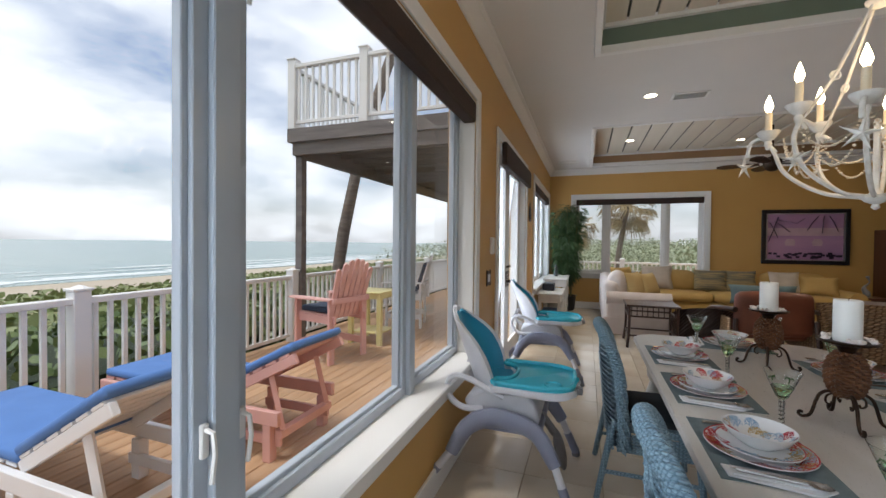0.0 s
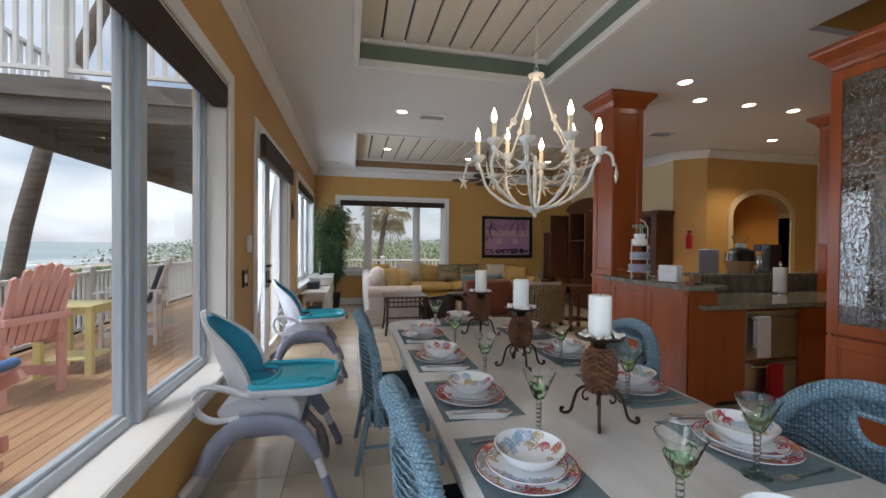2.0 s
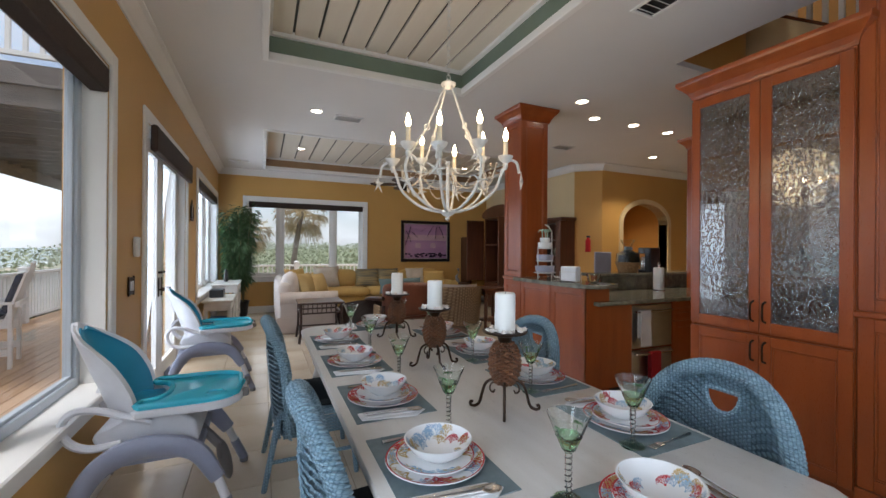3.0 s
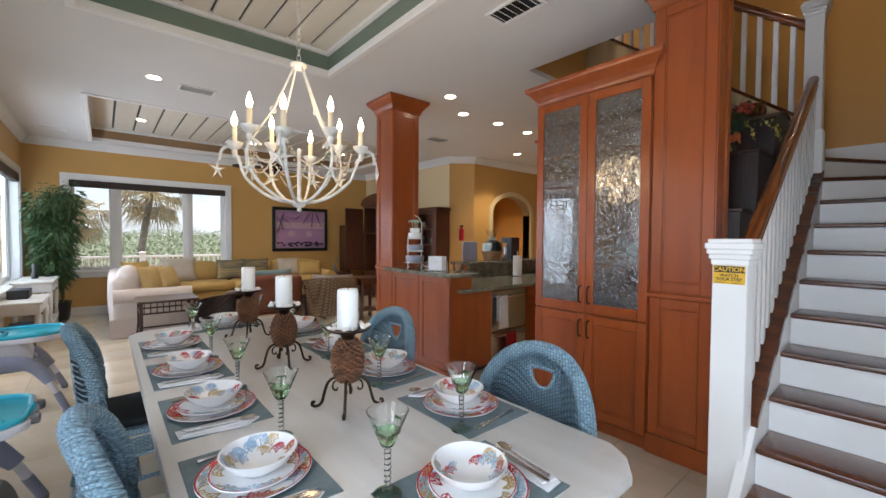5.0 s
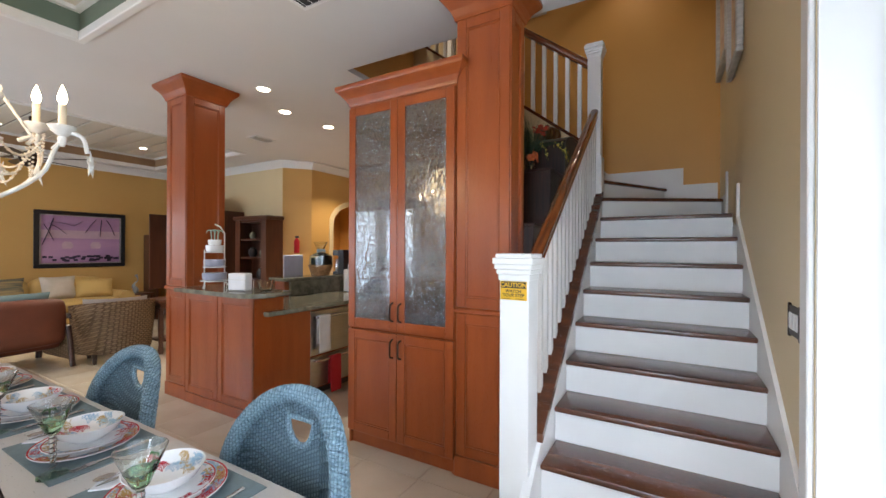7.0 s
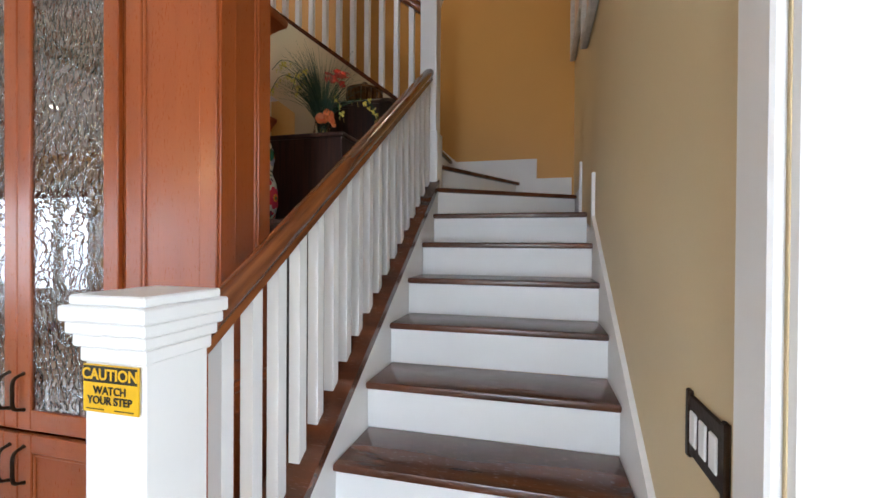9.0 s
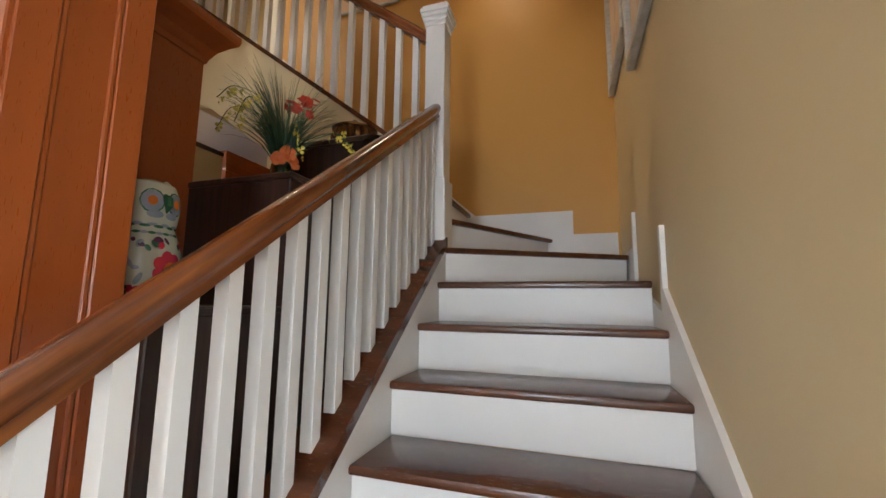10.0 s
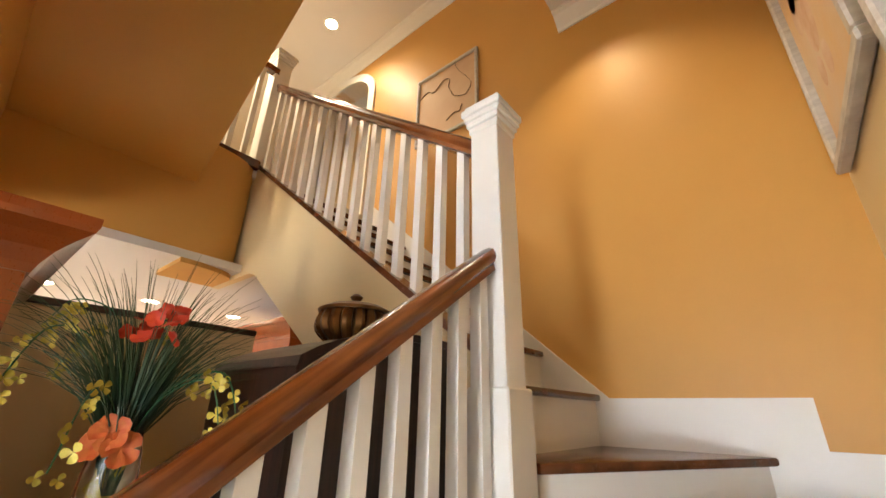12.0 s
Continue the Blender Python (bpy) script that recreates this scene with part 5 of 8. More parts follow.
def ceiling_fan():
    t = thing("ceiling_fan", (4.1, 7.6, 2.72), "dark brown ceiling fan with wide wooden blades", "ceiling fan")
    part("motor", lathe(bmesh.new(), [(0.04, -0.10), (0.09, -0.07), (0.12, 0.0), (0.12, 0.07), (0.07, 0.11), (0.03, 0.13)], 20), BRONZE, t, "dark bronze motor", True)
    part("rod", tube(bmesh.new(), [(0, 0, 0.12), (0, 0, 0.64)], 0.016, 8), BRONZE, t)
    for k in range(5):
        a = 2 * math.pi * k / 5 + 0.3
        bm = prism([(0.16, -0.04), (0.30, -0.075), (0.62, -0.09), (0.72, -0.04), (0.72, 0.04), (0.62, 0.09), (0.30, 0.075), (0.16, 0.04)], -0.006, 0.006)
        o = part("blade", bm, DARKWOOD, t, "dark carved blade")
        o.matrix_basis = pose(0, 0, 0.02, 0, 0, math.degrees(a)) @ pose(0, 0, 0, 10, 0, 0)


ceiling_fan()

# ceiling fittings
LAMPON = glowing("lit_downlight", (1.0, 0.84, 0.62), 30.0)
for x, y, z in ((2.03, 4.98, CZ), (4.75, 3.34, CZ), (5.32, 3.72, CZ), (6.01, 3.71, CZ), (6.73, 3.74, CZ), (7.88, 4.88, CZ), (2.25, 6.6, CZ + 0.226), (2.1, 8.0, CZ + 0.226), (3.95, 8.5, CZ + 0.226), (5.3, 6.9, CZ + 0.226), (5.8, 8.3, CZ + 0.226), (6.62, 2.63, 6.22)):
    d = thing("recessed_light", (x, y, z), "round recessed ceiling light, lit warm", "ceiling light", "recessed lights")
    part("trim_ring", tube(bmesh.new(), [(0.073 * math.cos(a * math.pi / 12), 0.073 * math.sin(a * math.pi / 12), -0.003) for a in range(24)], 0.013, 6, True, 0.35), WHITE, d, "", True)
    part("lens", lathe(bmesh.new(), [(0.001, -0.0035), (0.06, -0.0035), (0.06, -0.002)], 20), LAMPON, d, "glowing lens")


def vent(x, y, w, l, turn=0, dark=False):
    t = thing("ceiling_vent", (x, y, CZ), "white slatted ceiling air vent", "air vent", "ceiling vents", turn=turn)
    part("frame", boxes((-w / 2, w / 2, -l / 2, -l / 2 + 0.025, -0.012, 0), (-w / 2, w / 2, l / 2 - 0.025, l / 2, -0.012, 0), (-w / 2, -w / 2 + 0.025, -l / 2 + 0.025, l / 2 - 0.025, -0.012, 0), (w / 2 - 0.025, w / 2, -l / 2 + 0.025, l / 2 - 0.025, -0.012, 0), b=0.003), WHITE, t)
    part("backing", box(-w / 2 + 0.02, w / 2 - 0.02, -l / 2 + 0.02, l / 2 - 0.02, -0.003, -0.001), BLACK, t, "dark duct")
    n = 6
    for k in range(n):
        yy = -l / 2 + 0.025 + (l - 0.05) * (k + 0.5) / n
        o = part("slat", box(-w / 2 + 0.025, w / 2 - 0.025, -0.010, 0.010, -0.0015, 0.0015), WHITE, t)
        o.matrix_basis = pose(0, yy, -0.010, 35, 0, 0)


vent(2.44, 5.10, 0.36, 0.22)
vent(1.0, 8.52, 0.36, 0.16)
vent(5.94, 5.03, 0.36, 0.22)
vent(3.90, 1.67, 0.22, 0.40)

# ---- dining things ----
WICKER = woven("blue_painted_wicker", (0.28, 0.41, 0.49), (0.10, 0.17, 0.22), 0.0095, 0.014)
CUSHION = material("dark_seat_fabric", (0.015, 0.02, 0.025), 0.9, bump=0.3, grain=200)


def wicker_chair(at, turn, label):
    """Faces +y; a tall rounded woven back with a grip hole and a braided rim."""
    t = thing("wicker_chair", at, label, "chair", "wicker chairs round the table", turn=turn)
    half, h0, h1 = 0.28, 0.28, 0.955

    def back(u, v):
        """u across -1..1, v up 0..1: a shell that wraps forward at its sides and leans back."""
        return Vector((u * half, -0.235 - 0.06 * v + 0.085 * u * u, h0 + (h1 - h0) * v))

    def top(u):
        return 0.56 + 0.44 * math.sqrt(max(0, 1 - abs(u) ** 2.3))

    bm = bmesh.new()
    nu, nv = 40, 46
    grid = {}
    for i in range(nu + 1):
        u = -1 + 2 * i / nu
        for j in range(nv + 1):
            p = back(u, top(u) * j / nv)
            p.y += 0.0045 * (1 if (i + j) % 2 else -1)
            grid[i, j] = bm.verts.new(p)
    for i in range(nu):
        for j in range(nv):
            u, v = -1 + 2 * (i + 0.5) / nu, top(-1 + 2 * (i + 0.5) / nu) * (j + 0.5) / nv
            if abs(u) < 0.23 and 0.865 - 0.115 * math.sqrt(max(0, 1 - (u / 0.23) ** 2)) < v < 0.875:
                continue
            bm.faces.new((grid[i, j], grid[i + 1, j], grid[i + 1, j + 1], grid[i, j + 1]))
    bmesh.ops.solidify(bm, geom=list(bm.faces), thickness=0.014)
    part("backrest", bm, WICKER, t, "woven wicker back with a grip hole")
    # horizontal strands standing proud of the weave
    st = bmesh.new()
    for j in range(3, 44, 2):
        v = j / 46
        us = [u / 12 for u in range(-12, 13) if v < top(u / 12) - 0.03]
        line = [back(u, v) + Vector((0, -0.012 + 0.004 * (k % 2), 0)) for k, u in enumerate(us) if not (abs(u) < 0.27 and 0.73 < v < 0.895)]
        runs, cur = [], []
        for a in line:
            if cur and (a - cur[-1]).length > 0.06:
                runs.append(cur)
                cur = []
            cur.append(a)
        for r in runs + [cur]:
            if len(r) > 2:
                tube(st, r, 0.0042, 4)
    part("weave", st, WICKER, t, "horizontal wicker strands")
    rim = bmesh.new()
    path = [back(-1, 0.05), back(-1, 0.3)] + [back(u, top(u)) for u in [-math.cos(math.pi * k / 40) for k in range(41)]] + [back(1, 0.3), back(1, 0.05)]
    fine = curve3(path, 4)
    tube(rim, fine, [0.026 + 0.0045 * math.sin(k * 2.1) for k in range(len(fine))], 10)
    part("rim", rim, WICKER, t, "thick braided rim", True)
    cords = bmesh.new()
    for phase in range(5):
        pts = []
        for k, p in enumerate(fine):
            d = (fine[min(k + 1, len(fine) - 1)] - fine[max(k - 1, 0)]).normalized()
            s = d.cross(Vector((0, 1, 0))).normalized()
            w = s.cross(d)
            a = k * 0.55 + phase * 2 * math.pi / 5
            pts.append(p + 0.0265 * (math.cos(a) * s + math.sin(a) * w))
        tube(cords, pts, 0.0075, 5)
    part("braid", cords, WICKER, t, "wound wicker cords", True)
    grip = bmesh.new()
    tube(grip, [back(0.24 * math.cos(a), 0.875 - 0.135 * math.sin(a)) for a in (math.pi * k / 12 for k in range(13))], 0.011, 6)
    tube(grip, [back(u / 12.5, 0.88) for u in range(-3, 4)], 0.011, 6)
    part("grip_rim", grip, WICKER, t, "", True)
    bm = prism([(-0.25, -0.22), (0.25, -0.22), (0.27, 0.1), (0.22, 0.25), (-0.22, 0.25), (-0.27, 0.1)], 0.40, 0.44, b=0.012)
    part("seat", bm, WICKER, t)
    part("cushion", prism([(-0.22, -0.19), (0.22, -0.19), (0.24, 0.1), (0.19, 0.22), (-0.19, 0.22), (-0.24, 0.1)], 0.441, 0.485, b=0.018), CUSHION, t, "dark seat cushion", True)
    skirt = bmesh.new()
    for a, c in (((-0.25, -0.22), (0.25, -0.22)), ((-0.26, -0.2), (-0.26, 0.2)), ((0.26, -0.2), (0.26, 0.2))):
        for k in range(6):
            z = 0.39 - 0.018 * k
            tube(skirt, [(a[0] + (c[0] - a[0]) * s / 14, a[1] + (c[1] - a[1]) * s / 14 + 0.003 * ((s + k) % 2), z) for s in range(15)], 0.0085, 5)
    part("seat_skirt", skirt, WICKER, t)
    for sx in (-1, 1):
        for p, q in (((0.24, -0.22, 0.42), (0.25, -0.30, 0)), ((0.22, 0.20, 0.40), (0.24, 0.24, 0))):
            part("leg", tube(bmesh.new(), [(sx * p[0], p[1], p[2]), (sx * q[0], q[1], q[2])], [0.02, 0.016], 8), WICKER, t, "", True)
        part("stretcher", tube(bmesh.new(), [(sx * 0.243, -0.27, 0.16), (sx * 0.235, 0.225, 0.16)], 0.012, 8), WICKER, t, "", True)
    part("stretcher", tube(bmesh.new(), [(-0.24, -0.02, 0.16), (0.24, -0.02, 0.16)], 0.012, 8), WICKER, t, "", True)
    return t


c0 = wicker_chair((2.80, 0.81, 0), 90, "sky blue wicker dining chair with a rounded woven back")
copy_thing(c0, pose(2.80, 1.97, 0, 0, 0, 90))
copy_thing(c0, pose(1.83, 1.17, 0, 0, 0, -90))
copy_thing(c0, pose(1.75, 2.62, 0, 0, 0, -90))

# table settings
MAT = material("slate_placemat", (0.16, 0.21, 0.23), 0.85, second=(0.13, 0.175, 0.19), scale=30, bump=0.4, grain=300)
CHINA = material("white_china", (0.80, 0.80, 0.79), 0.12, second=(0.76, 0.76, 0.76), scale=4, bump=0.0)
CORAL = material("red_coral_glaze", (0.55, 0.05, 0.05), 0.15, second=(0.40, 0.03, 0.05), scale=12, bump=0)
SAND = material("sand_glaze", (0.50, 0.36, 0.15), 0.2, second=(0.42, 0.28, 0.11), scale=12, bump=0)
SEA = material("sea_blue_glaze", (0.27, 0.40, 0.56), 0.2, second=(0.36, 0.50, 0.60), scale=12, bump=0)
SILVER = material("silver_cutlery", (0.60, 0.58, 0.55), 0.2, metal=1.0, bump=0)
LINEN = material("white_napkin", (0.78, 0.78, 0.80), 0.9, bump=0.3, grain=200)
GREENGLASS = clear_glass("green_tinted_glass", (0.55, 0.80, 0.55))
GOBLET = clear_glass("clear_goblet_glass", (0.95, 0.98, 0.95))
STEMDARK = material("dark_stem_spiral", (0.05, 0.045, 0.04), 0.4)
PALMGREEN = material("green_palm_enamel", (0.06, 0.20, 0.05), 0.3, bump=0)


def coral(bm, cx, cy, r, zf, rnd, a0, l0=0.020, w0=0.0028):
    """A branching coral spray on a plate, as thin raised strokes; zf: height by radius."""
    def stroke(x, y, a, l, w, depth):
        x2, y2 = x + l * math.cos(a), y + l * math.sin(a)
        px, py = -math.sin(a) * w, math.cos(a) * w
        z = lambda u, v: zf(math.hypot(u, v))
        q = [(x - px, y - py), (x + px, y + py), (x2 + px * 0.7, y2 + py * 0.7), (x2 - px * 0.7, y2 - py * 0.7)]
        if max(math.hypot(*p) for p in q) < r:
            bm.faces.new([bm.verts.new((u, v, z(u, v))) for u, v in q])
        if depth:
            for d in (-0.55, 0.1, 0.6):
                stroke(x2, y2, a + d + rnd.uniform(-0.15, 0.15), l * 0.78, w * 0.8, depth - 1)
    for k in range(3):
        stroke(cx, cy, a0 + (k - 1) * 0.6, l0, w0, 3)


def place_setting(at, turn, seed, gx=-0.19):
    """Faces +y: the diner sits on the -y side. Mat, plates, bowl, cutlery, napkin, each a thing."""
    rnd = random.Random(seed)
    m = pose(*at, 0, 0, turn)

    def put(ob, dx, dy, dz, extra=0):
        ob.matrix_basis = m @ pose(dx, dy, dz, 0, 0, extra)
        return ob

    put(tagged(part("placemat", box(-0.225, 0.225, -0.165, 0.165, 0, 0.003), MAT), "slate blue woven placemat on the table", "placemat", "placemats"), 0, 0, 0.7505)
    z = 0.7545

    def plate(name, r, h, label, motif, group, dz, dx=0, dy=0):
        t = thing(name, (0, 0, 0), label, "plate", group)
        prof = [(r * 0.62, 0), (r * 0.66, 0.004), (r * 0.98, h - 0.001), (r, h), (r * 0.985, h + 0.002), (r * 0.68, 0.007), (r * 0.3, 0.006), (0.001, 0.006)]
        part("body", lathe(bmesh.new(), prof, 36), CHINA, t, "", True)
        zf = lambda d: (0.0075 if d < r * 0.68 else 0.0075 + (h - 0.0045) * (d / r - 0.68) / 0.32) + 0.0006
        for i, (mt, lab) in enumerate(((CORAL, "red coral motif"), (SAND, "sand coloured motif"), (SEA, "blue motif"))):
            bm = bmesh.new()
            for k in range(motif):
                a = rnd.uniform(0, 6.28) + k * 6.28 / motif
                coral(bm, r * 0.70 * math.cos(a), r * 0.70 * math.sin(a), r * 0.97, zf, rnd, a + rnd.uniform(-0.9, 0.9))
            if len(bm.faces):
                part("glaze", bm, mt, t, lab)
            else:
                bm.free()
        ring = bmesh.new()
        for a, c in ((0.965, 0.995),):
            vs = [[ring.verts.new((r * q * math.cos(2 * math.pi * k / 36), r * q * math.sin(2 * math.pi * k / 36), zf(r * q) + 0.0004)) for k in range(36)] for q in (a, c)]
            for k in range(36):
                ring.faces.new((vs[0][k], vs[0][(k + 1) % 36], vs[1][(k + 1) % 36], vs[1][k]))
        part("edge_line", ring, CORAL, t, "thin red rim line")
        return put(t, dx, dy, dz)

    plate("charger_plate", 0.155, 0.016, "large white china plate with red coral and sand motifs", 11, "charger plates", z)
    plate("salad_plate", 0.122, 0.014, "white china salad plate with coral motifs on the charger", 5, "salad plates", z + 0.0115)
    b = thing("bowl", (0, 0, 0), "white china bowl with coral motifs stacked on plates", "bowl", "bowls")
    prof = [(0.045, 0), (0.05, 0.004), (0.085, 0.028), (0.103, 0.056), (0.106, 0.060), (0.102, 0.060), (0.082, 0.031), (0.05, 0.010), (0.001, 0.008)]
    part("body", lathe(bmesh.new(), prof, 36), CHINA, b, "", True)
    zin = lambda d: 0.0095 if d < 0.05 else (0.0105 + (d - 0.05) * 0.64 if d < 0.082 else 0.032 + (d - 0.082) * 1.42)
    for mt, lab, n in ((CORAL, "red coral motif", 6), (SEA, "blue motif", 13), (SAND, "sand coloured motif", 8)):
        bm = bmesh.new()
        for k in range(n):
            a = rnd.uniform(0, 6.28)
            q = rnd.uniform(0.045, 0.085)
            coral(bm, q * math.cos(a), q * math.sin(a), 0.1, lambda d: zin(d) + 0.0012, rnd, a + rnd.uniform(-0.7, 0.7), 0.0095, 0.0011)
        part("glaze", bm, mt, b, lab)
    put(b, rnd.uniform(-0.01, 0.01), rnd.uniform(-0.008, 0.008), z + 0.020)
    # napkin with knife and spoon, fork on the other side
    nap = bmesh.new()
    pts = [(-0.03, -0.13), (0.035, -0.12), (0.05, 0.09), (0.0, 0.14), (-0.035, 0.10)]
    prism(pts, 0, 0.006, nap, b=0.002)
    prism([(-0.02, -0.10), (0.03, -0.11), (0.02, 0.11)], 0.0065, 0.011, nap)
    put(tagged(part("napkin", nap, LINEN), "folded white linen napkin under the cutlery", "napkin", "napkins"), 0.190, -0.02, z, -6)
    kn = bmesh.new()
    prism([(-0.006, -0.11), (0.006, -0.11), (0.008, 0.0), (0.010, 0.02), (0.009, 0.10), (0.001, 0.125), (-0.006, 0.02)], 0, 0.004, kn, b=0.0012)
    put(tagged(part("knife", kn, SILVER), "steel table knife on the napkin", "knife", "knives"), 0.182, -0.02, z + 0.012, -4)
    sp = tube(bmesh.new(), [(0, -0.11, 0.004), (0, 0.0, 0.003), (0, 0.06, 0.004)], [0.006, 0.0035, 0.003], 6)
    lathe(sp, [(0.004, 0.0), (0.016, 0.003), (0.019, 0.007), (0.0165, 0.0072), (0.001, 0.003)], 14, (0, 0.085, 0), 1.5)
    put(tagged(part("spoon", sp, SILVER, None, "", True), "steel spoon on the napkin", "spoon", "spoons"), 0.207, -0.01, z + 0.012, -8)
    fk = tube(bmesh.new(), [(0, -0.11, 0.004), (0, 0.0, 0.003), (0, 0.05, 0.004)], [0.006, 0.0035, 0.004], 6)
    prism([(-0.012, 0.05), (0.012, 0.05), (0.012, 0.075), (-0.012, 0.075)], 0.003, 0.006, fk)
    for q in (-0.0105, -0.0035, 0.0035, 0.0105):
        bx(fk, q - 0.0015, q + 0.0015, 0.075, 0.115, 0.003, 0.005)
    put(tagged(part("fork", fk, SILVER, None, "", True), "steel fork beside the plate", "fork", "forks"), -0.186, -0.01, z, 4)
    # goblet beyond the knife
    g = thing("goblet", (0, 0, 0), "clear goblet with a green palm and spiral stem", "glass", "goblets")
    cup = [(0.008, 0.128), (0.020, 0.140), (0.030, 0.165), (0.058, 0.232), (0.0565, 0.232), (0.028, 0.167), (0.018, 0.144), (0.001, 0.136)]
    part("cup", lathe(bmesh.new(), cup, 24), GOBLET, g, "flared clear cup", True)
    part("foot", lathe(bmesh.new(), [(0.040, 0), (0.040, 0.003), (0.014, 0.008), (0.007, 0.014)], 24), GREENGLASS, g, "green glass foot", True)
    part("stem", lathe(bmesh.new(), [(0.007, 0.013), (0.006, 0.03), (0.0085, 0.08), (0.010, 0.12), (0.008, 0.130)], 12), GOBLET, g, "", True)
    part("spiral", tube(bmesh.new(), [(0.0095 * math.cos(k * 0.7), 0.0095 * math.sin(k * 0.7), 0.02 + 0.105 * k / 60) for k in range(61)], 0.0014, 4), STEMDARK, g, "dark spiral thread round the stem")
    palm = bmesh.new()
    for base in range(2):
        a0 = base * 3.14 + rnd.uniform(0, 3)
        cx, cy = 0.033 * math.cos(a0), 0.033 * math.sin(a0)
        tube(palm, [(cx * 0.7, cy * 0.7, 0.150), (cx, cy, 0.178), (cx * 1.1, cy * 1.1, 0.196)], 0.0016, 4)
        for k in range(7):
            e = a0 + math.pi / 2
            d = 0.020 * math.cos(k * math.pi / 6)
            tube(palm, [(cx * 1.1, cy * 1.1, 0.196), (cx * 1.12 + d * 0.6 * math.cos(e), cy * 1.12 + d * 0.6 * math.sin(e), 0.203), (cx * 1.14 + d * math.cos(e), cy * 1.14 + d * math.sin(e), 0.196 - 0.006 * abs(math.cos(k * math.pi / 6)))], [0.002, 0.0022, 0.0006], 4)
    part("palm_motif", palm, PALMGREEN, g, "green palm tree motif")
    lower = [(0.014, 0.1385), (0.0205, 0.143), (0.0305, 0.167), (0.035, 0.176), (0.034, 0.1765), (0.029, 0.1675), (0.019, 0.146), (0.001, 0.141)]
    part("green_base", lathe(bmesh.new(), [(r * 1.03, h) for r, h in lower[:4]], 20), GREENGLASS, g, "green tinted lower cup", True)
    put(g, gx, 0.135, 0.7505, rnd.uniform(0, 360))


n = 0
for yl, yr in ((0.98, 0.96), (1.57, 1.53), (2.17, 2.10), (2.78, 2.72)):
    place_setting((1.93, yl, 0), -90, 10 + n)
    place_setting((2.725, yr, 0), 90, 20 + n, -0.15)
    n += 1
place_setting((2.32, 3.235, 0), 180, 40)
place_setting((2.37, 0.53, 0), 0, 41)

# centrepieces
CANDLE = material("white_wax", (0.80, 0.79, 0.75), 0.45, second=(0.76, 0.75, 0.71), scale=8, bump=0.05)
RATTAN = material("brown_rattan", (0.19, 0.078, 0.032), 0.4, second=(0.07, 0.028, 0.014), scale=25, bump=0.1)
SHELL = material("pale_shells", (0.70, 0.60, 0.54), 0.4, second=(0.80, 0.77, 0.72), scale=40, bump=0.1)


